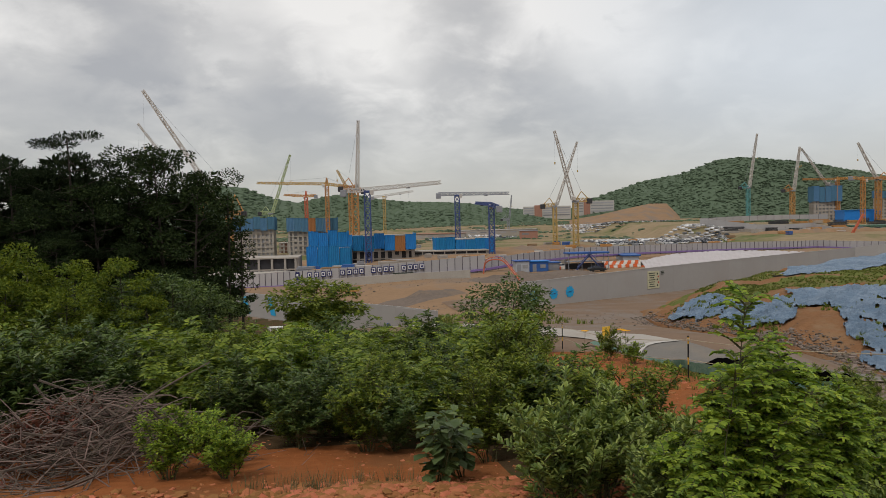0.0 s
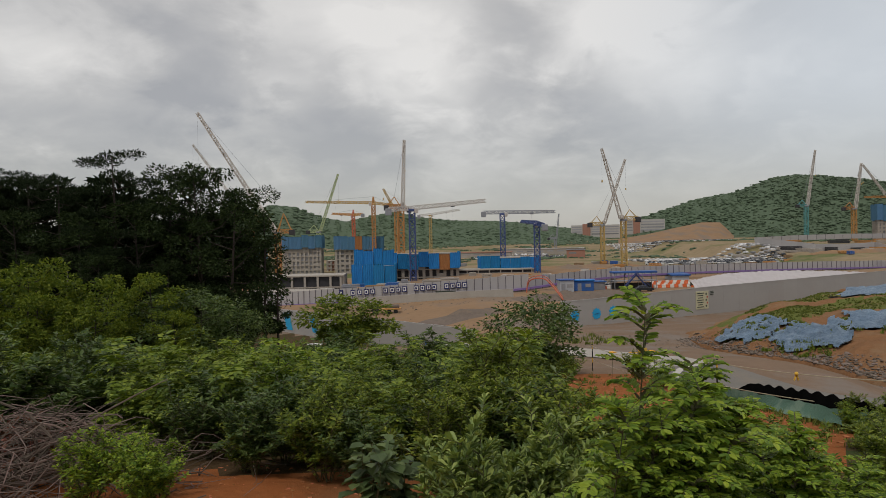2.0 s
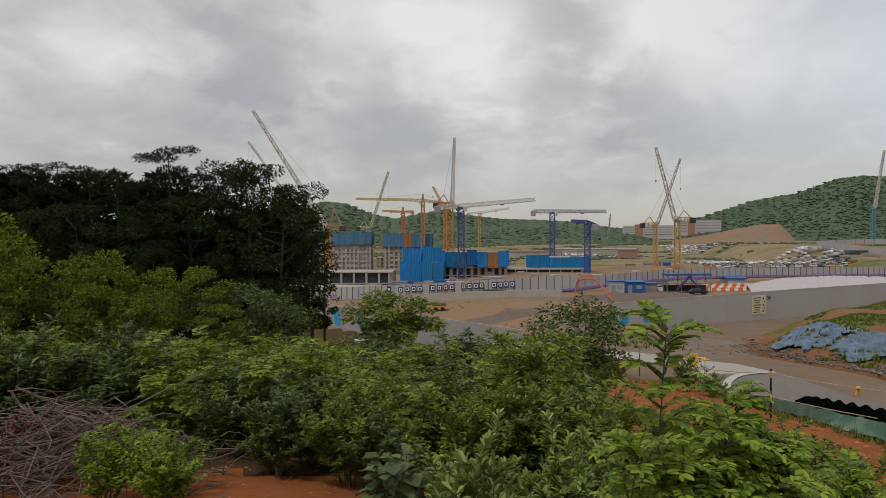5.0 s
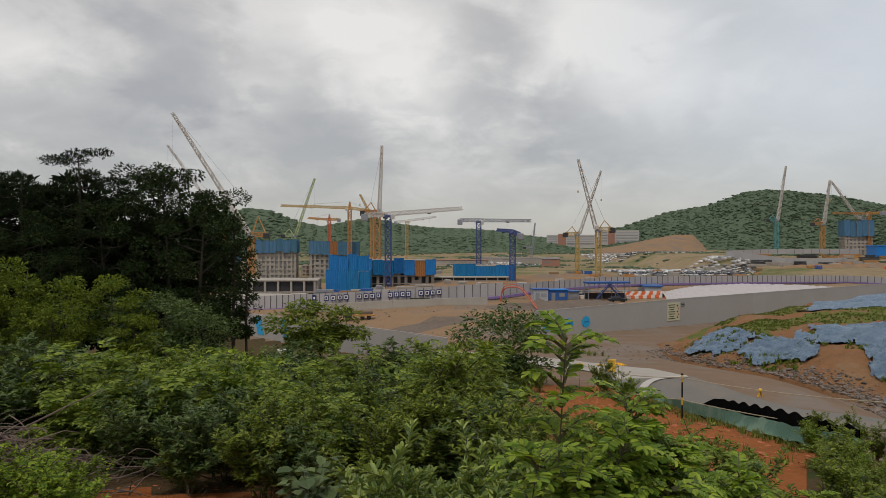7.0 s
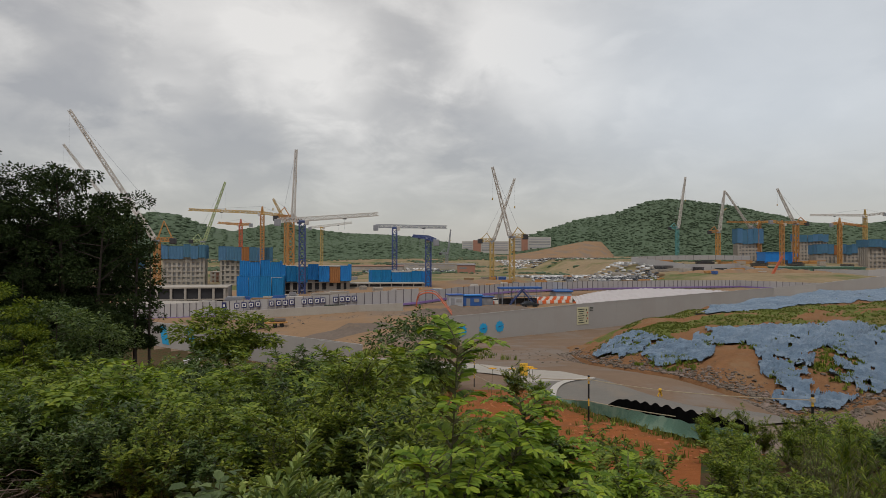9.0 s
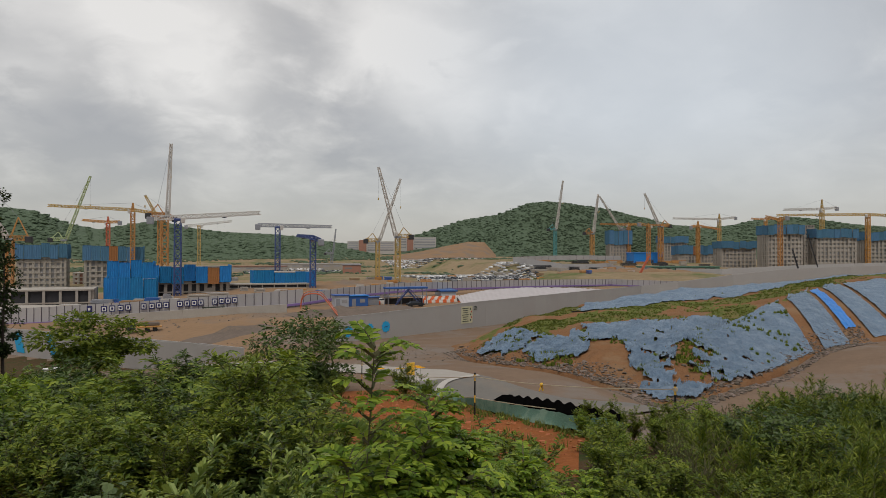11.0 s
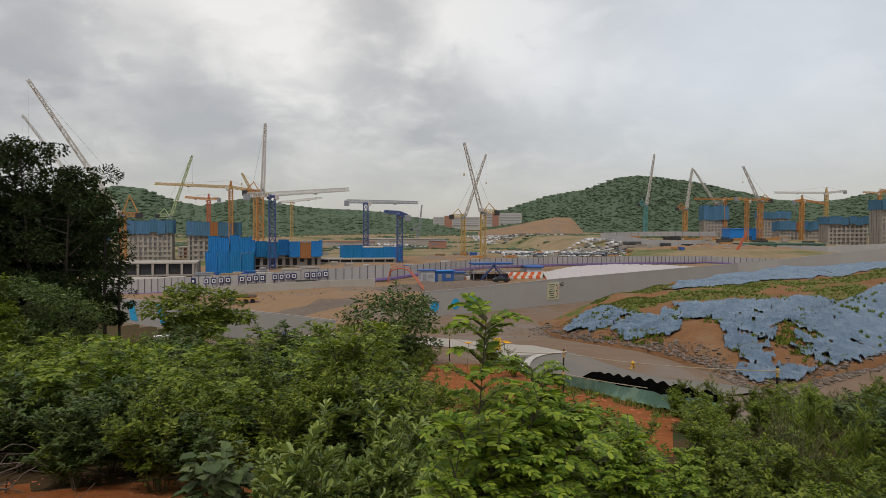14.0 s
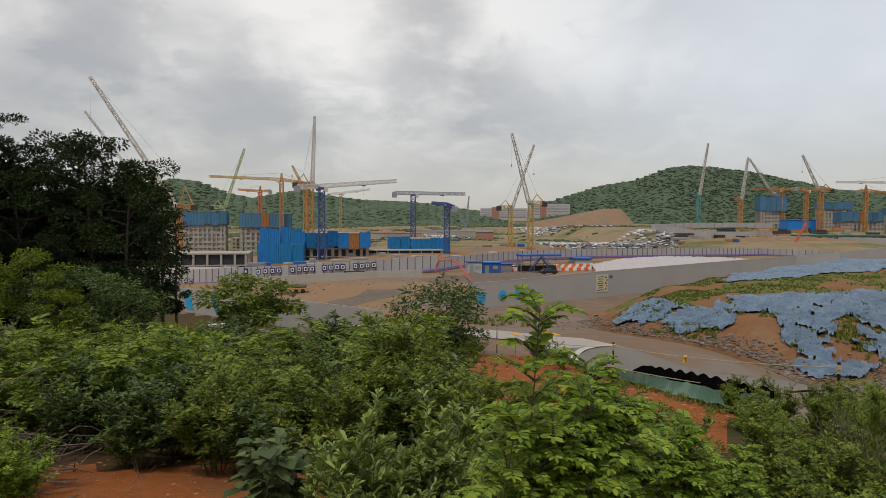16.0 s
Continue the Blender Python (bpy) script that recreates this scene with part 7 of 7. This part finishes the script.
# ---- trees ----
def tree_meshes(kind, seed, tall, crown, leaves, leaf, low, main=24, boughs=5, puff=1.0):
    """Trunk and limbs, and a crown of many small leaf sprays gathered in clumps."""
    rng = np.random.default_rng(seed)
    lean = rng.normal(0, 0.03, 2)
    trunk = np.array([[lean[0] * tall * s + 0.12 * math.sin(s * 5 + seed), lean[1] * tall * s, tall * 0.94 * s] for s in np.linspace(0, 1, 9)])
    limbs, clumps = [], []
    pine = kind == "pine"
    for i in range(main):
        s = low + (0.98 - low) * ((i + rng.random()) / main) ** 0.8
        p, d = along(trunk, s)
        a = i * 2.4 + rng.uniform(-0.5, 0.5)
        if pine:
            r = crown * (1.0 - 0.5 * max(0, s - 0.55) / 0.45) * rng.uniform(0.4, 1.05)
            e = p + np.array([math.cos(a) * r, math.sin(a) * r, r * rng.uniform(0.0, 0.4)])
        else:
            prof = math.sin(math.pi * min(1, max(0.05, (s - low) / (1.04 - low)) ** 0.8)) ** 0.6
            r = crown * prof * rng.uniform(0.5, 1.1)
            e = p + np.array([math.cos(a) * r, math.sin(a) * r, r * rng.uniform(0.15, 0.8)])
        m = (p + e) / 2 + np.array([0, 0, -0.10 * r]) + rng.normal(0, 0.08 * r, 3)
        limbs.append(np.array([p, m, e]))
        clumps.append((e, crown * puff * rng.uniform(0.18, 0.30)))
        # side boughs, each ending in its own pad of leaves
        for _ in range(boughs):
            q, dq = along(limbs[i], rng.uniform(0.35, 1.0))
            b = rng.uniform(0, 6.283)
            ln = crown * rng.uniform(0.12, 0.34)
            f = q + np.array([math.cos(b), math.sin(b), rng.uniform(0.0, 0.35) if pine else rng.uniform(-0.3, 0.9)]) * ln
            limbs.append(np.array([q, (q + f) / 2 - np.array([0, 0, 0.06 * ln]), f]))
            clumps.append((f, crown * puff * rng.uniform(0.13, 0.26)))
    limbs.sort(key=lambda l: -np.linalg.norm(l[2] - l[0]))
    clumps.append((trunk[-1], crown * 0.2))
    wt_ = np.array([c[1] ** 2 for c in clumps])
    idx = rng.choice(len(clumps), leaves, p=wt_ / wt_.sum())
    C = np.array([c[0] for c in clumps])[idx]
    Rr = np.array([c[1] for c in clumps])[idx][:, None]
    v = unit(rng.normal(0, 1, (leaves, 3)))
    flat = np.array([1.15, 1.15, 0.34]) if pine else np.array([1.05, 1.05, 0.7])
    rad = rng.uniform(0.15, 1.0, (leaves, 1)) ** 0.5
    P = C + v * Rr * rad * flat
    D = v * np.array([1, 1, 0.5]) + rng.normal(0, 0.4, (leaves, 3)) + (np.array([0, 0, 0.7]) if pine else np.array([0, 0, -0.1]))
    N = rng.normal(0, 0.5, (leaves, 3)) + np.array([0, 0, 1.0])
    ln = leaf * rng.uniform(0.6, 1.3, leaves)
    wd = ln * (0.42 if pine else 0.55)
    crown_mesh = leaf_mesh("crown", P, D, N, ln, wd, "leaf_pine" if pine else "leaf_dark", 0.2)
    bm = bmesh.new()
    for path, w0, w1, sd in [(trunk, tall * 0.017, tall * 0.004, 8)] + [(l, min(tall * 0.006, 0.03 * float(np.linalg.norm(l[2] - l[0]))), tall * 0.0012, 3) for l in limbs]:
        for i in range(len(path) - 1):
            a, b = i / (len(path) - 1), (i + 1) / (len(path) - 1)
            beam(bm, path[i], path[i + 1], w0 + (w1 - w0) * a, w0 + (w1 - w0) * b, sd)
    data = bpy.data.meshes.new("trunk")
    bm.to_mesh(data)
    bm.free()
    data.materials.append(M["bark"])
    return data, crown_mesh


PINE = [tree_meshes("pine", s, 17, 4.2, 34000, 0.22, 0.30) for s in (1, 2, 3)]
PINE_FAR = [tree_meshes("pine", 8, 17, 4.8, 9000, 0.75, 0.08)]
BROAD = [tree_meshes("broad", s, 15, 3.9, 26000, 0.27, 0.12) for s in (4, 5, 6)]
BROAD_FAR = [tree_meshes("broad", 9, 15, 4.5, 9000, 0.65, 0.03)]


def tree(shapes, x, y, scale, label, z=None, sx=1.0, group="dark wood", name="tree"):
    d = shapes[R.randrange(len(shapes))]
    ob = new(name)
    ob.matrix_world = pose(x, y, (ground(x, y) if z is None else z) - 0.1, 0, 0, R.uniform(0, 360)) @ Matrix.Diagonal((scale * sx, scale * sx, scale, 1))
    tagged(ob, label, "tree", group)
    for nm, m in zip(("trunk", "crown"), d):
        c = new(nm, m)
        c.parent = ob
    return ob


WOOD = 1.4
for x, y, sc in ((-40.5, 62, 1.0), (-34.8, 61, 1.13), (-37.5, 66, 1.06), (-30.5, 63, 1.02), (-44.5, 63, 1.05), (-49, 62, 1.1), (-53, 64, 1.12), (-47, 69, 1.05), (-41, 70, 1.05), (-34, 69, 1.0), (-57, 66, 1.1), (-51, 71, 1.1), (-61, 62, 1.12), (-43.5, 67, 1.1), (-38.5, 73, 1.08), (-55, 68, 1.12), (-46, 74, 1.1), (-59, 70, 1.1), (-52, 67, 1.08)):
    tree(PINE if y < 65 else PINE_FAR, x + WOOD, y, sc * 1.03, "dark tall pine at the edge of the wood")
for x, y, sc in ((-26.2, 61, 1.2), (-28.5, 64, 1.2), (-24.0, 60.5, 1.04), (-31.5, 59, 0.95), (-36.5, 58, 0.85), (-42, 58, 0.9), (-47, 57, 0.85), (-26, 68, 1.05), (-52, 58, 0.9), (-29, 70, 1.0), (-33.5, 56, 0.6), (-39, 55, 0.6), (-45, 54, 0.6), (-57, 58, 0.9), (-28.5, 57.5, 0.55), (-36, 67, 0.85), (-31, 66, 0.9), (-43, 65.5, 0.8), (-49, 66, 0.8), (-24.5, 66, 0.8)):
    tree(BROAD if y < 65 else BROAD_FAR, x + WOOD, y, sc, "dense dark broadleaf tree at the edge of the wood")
SLIM = [tree_meshes("broad", 7, 14, 1.8, 4200, 0.30, 0.12)]
for x, y, sc in ((-20.6, 60, 0.98), (-19.6, 60.5, 0.8), (-21.2, 62, 0.9)):
    tree(SLIM, x + 1.7, y, sc, "slim leaning tree with sparse dark leaves")
# pale dead trunk among the pines
bm = bmesh.new()
z0 = ground(-29, 46)
path = [Vector((-29.0 + 0.5 * s * s - 0.35 * s, 46, z0 + 6.6 * s)) for s in (0, 0.25, 0.5, 0.75, 1.0)]
for i in range(4):
    beam(bm, path[i], path[i + 1], 0.11 - 0.02 * i, 0.09 - 0.02 * i, 7)
beam(bm, path[3], path[3] + Vector((-0.7, 0, 1.2)), 0.04, 0.02, 5)
tagged(part("dead_trunk", bm, "bark_pale"), "bare pale dead trunk before the dark pines", "tree")

# yellow-green young trees before the dark wood
YOUNG = [tree_meshes("broad", k, 5.2, 1.9, 9000, 0.20, 0.10, 15, 3, 1.15) for k in (21, 22)]
DULL = [tree_meshes("broad", 23, 4.2, 2.4, 9000, 0.18, 0.10, 18, 4)]
for d in YOUNG + DULL:
    d[1].materials.clear()
    d[1].materials.append(M["leaf_deep" if d is DULL[0] else "leaf_yellow"])
for x, y, sc in ((-24.8, 36, 1.12), (-21.8, 38, 0.95), (-30.5, 34, 1.45), (-18.8, 38, 0.98), (-27.5, 33, 1.0), (-34, 38, 1.5), (-22.8, 33.5, 0.8), (-37, 35, 1.5), (-20, 34, 0.7), (-26.5, 39.5, 1.05), (-16.6, 36, 0.62)):
    tree(YOUNG, x, y, sc * 1.08, "young yellow-green tree before the dark wood", group="young trees")
for x, y, sc in ((-16.3, 38.5, 1.0), (-14.6, 40, 0.82), (-18.0, 40.5, 1.05), (-23.6, 40, 1.0), (-29, 39, 1.1), (-33, 34, 1.0)):
    tree(DULL, x, y, sc * 1.02, "spreading dull green young tree before the dark wood", sx=1.2, group="young trees")

# two small roadside trees
SMALL = [tree_meshes("broad", 11, 4.8, 2.5, 10000, 0.28, 0.24, 20, 5, 1.25)]
SMALL2 = [tree_meshes("broad", 12, 3.8, 2.0, 11000, 0.20, 0.10, 22, 5, 1.3)]
for d in (SMALL[0][1], SMALL2[0][1]):
    d.materials.clear()
    d.materials.append(M["leaf_mid"] if d is SMALL[0][1] else M["leaf_deep"])
t1 = tree(SMALL, -9.3, 50, 0.92, "small open roadside tree with sparse green leaves", sx=1.45, group="roadside trees")
t2 = tree(SMALL2, 3.0, 31, 0.90, "low spreading dark green tree beside the rope posts", sx=1.2, group="roadside trees")

# ---- heap of cut brushwood ----
rb = np.random.default_rng(31)
heap = thing("brushwood_heap", (-6.3, 8.2, ground(-6.3, 8.2)), "tangled heap of dry cut branches with dead leaves", "brushwood")


def twig_path(rng, thick):
    a = rng.uniform(-1.1, 1.5) if rng.random() < 0.7 else rng.uniform(0, 3.1)
    c = np.array([rng.normal(0, 1.1), rng.normal(0, 0.8), 0.0])
    c[2] = max(0.02, 1.15 * math.exp(-(c[0] ** 2 + c[1] ** 2) / 2.2) * rng.uniform(0.1, 1.0))
    ln = rng.uniform(0.5, 1.4) * (1.5 if thick else 1.0)
    d = np.array([math.cos(a), math.sin(a) * 0.8, rng.normal(0.05, 0.28)])
    w = rng.normal(0, 0.16, 3)
    p = [c + d * ln * (s - 0.5) + w * math.sin(s * 3.1) + np.array([0, 0, 0.15 * (s - 0.5) ** 2]) for s in np.linspace(0, 1, 5)]
    for q in p:
        q[2] = max(q[2], 0.01 - 0.18 * q[1])
    return p


for _ in range(60):
    p = twig_path(rb, True)
    bm = bmesh.new()
    for i in range(4):
        beam(bm, p[i], p[i + 1], 0.028 - 0.004 * i, 0.024 - 0.004 * i, 5)
    part("branch", bm, "twig", heap)
d = stalks("twig_tangle", [twig_path(rb, False) for _ in range(800)], 0.017, 0.005, "twig", 3)
ob = new("twig_tangle", d)
ob.parent = heap
tagged(ob, "thin dry grey-brown twigs", kind="stuff")
n = 1500
P = np.stack([rb.normal(-0.9, 0.5, n), rb.normal(0.1, 0.5, n), np.zeros(n)], 1)
P[:, 2] = np.clip(1.0 * np.exp(-(P[:, 0] ** 2 + P[:, 1] ** 2) / 2.2) * rb.uniform(0.4, 1.05, n), 0.03, 2)
ob = new("dead_leaves", leaf_mesh("dead_leaves", P, rb.normal(0, 1, (n, 3)), rb.normal(0, 1, (n, 3)), rb.uniform(0.07, 0.14, n), rb.uniform(0.04, 0.08, n), "dead_leaf"))
ob.parent = heap
tagged(ob, "withered red-brown leaves")

# ---- stones on the bare red soil, dry grass, flowers ----
sp, sz = [], []
for _ in range(2600):
    x, y = rb.uniform(-8, 1.5), rb.normal(5.4, 1.1)
    if noise.noise(Vector((x * 0.6, y * 0.6, 5))) + 0.25 * (5.9 - y) < 0.1:
        continue
    sp.append((x, y, ground(x, y) + 0.01))
    sz.append(0.02 + 0.05 * rb.random() ** 2)
for _ in range(4200):
    x, y = rb.normal(-1.9, 0.75), rb.normal(5.4, 0.4)
    sp.append((x, y, ground(x, y) + 0.16 * math.exp(-((x + 1.9) ** 2 + (y - 5.3) ** 2 * 3)) * rb.random()))
    sz.append(0.025 + 0.06 * rb.random() ** 2)
for _ in range(420):
    x, y = rb.uniform(-4.5, 0.5), rb.uniform(5.5, 9.5)
    sp.append((x, y, ground(x, y)))
    sz.append(0.012 + 0.03 * rb.random() ** 3)
for _ in range(1500):
    y = rb.uniform(11, 28)
    x = 0.12 * y + rb.random() * (7.2 - 0.12 * y)
    sp.append((x, y, ground(x, y)))
    sz.append(0.02 + 0.06 * rb.random() ** 3)
rocks("stones", "loose angular red-brown stones on bare soil", sp, sz, "red_stone", 32)
sp = []
for _ in range(380):
    y = rb.uniform(10, 30)
    x = 0.10 * y + rb.random() * (7.6 - 0.10 * y)
    if noise.noise(Vector((x * 0.5, y * 0.4, 8))) > 0.02:
        sp.append((x, y, ground(x, y)))
for _ in range(260):
    y = rb.uniform(13, 23)
    x = 7.2 + rb.uniform(-0.3, 0.9)
    sp.append((x, y, ground(x, y)))
v, f = blades(rb, sp, 0.15, 0.012, 11)
tagged(pydata("grass", v, f, "grass"), "thin green grass on the red bank", "grass", kind="stuff")
sp = []
for _ in range(900):
    x, y = rb.uniform(-16, 14), rb.uniform(44, 92)
    if abs(x - np.interp(y, [35, 41, 50, 61, 74, 90], [12, 11, 8, 2, -9, -24])) < 4:
        continue
    if noise.noise(Vector((x * 0.1, y * 0.1, 3))) > -0.05:
        sp.append((x, y, ground(x, y)))
v, f = blades(rb, sp, 0.5, 0.05, 8)
tagged(pydata("grass", v, f, "grass"), "rough grass beside the concrete road", "grass", kind="stuff")
sp = [(rb.normal(-2.6, 0.5), rb.normal(6.1, 0.25), 0) for _ in range(60)]
sp = [(x, y, ground(x, y)) for x, y, _ in sp]
v, f = blades(rb, sp, 0.22, 0.004, 7)
tagged(pydata("dry_grass", v, f, "leaf_reed"), "dry straw-coloured stalks on red soil", "grass", kind="stuff")
sp = []
for _ in range(420):
    x, y = rb.uniform(14, 34), rb.uniform(52, 80)
    sp.append((x, y, ground(x, y)))
rocks("gravel", "scattered grey gravel on the dirt road", sp, [0.04 + 0.1 * rb.random() ** 3 for _ in sp], "gravel", 33)
for x, y in ((5.9, 25.0), (6.6, 24.6), (5.4, 26.3), (6.9, 26.2)):
    z = ground(x, y)
    ob = thing("yellow_lily", (x, y, z), "tall stem with orange-yellow blossom on the bank", "flower", "yellow flowers")
    bm = bmesh.new()
    beam(bm, (0, 0, -0.05), (0.05, 0, 1.15), 0.012, 0.008, 5)
    part("stem", bm, "stem_green", ob)
    k = 14
    a = np.linspace(0, 6.283, k)
    dirs = np.stack([np.cos(a), np.sin(a), np.full(k, 0.25)], 1)
    c = new("blossom", leaf_mesh("blossom", np.tile([0.05, 0, 1.15], (k, 1)), dirs, np.tile([0, 0, 1.0], (k, 1)), np.full(k, 0.2), np.full(k, 0.07), "flower"))
    c.parent = ob
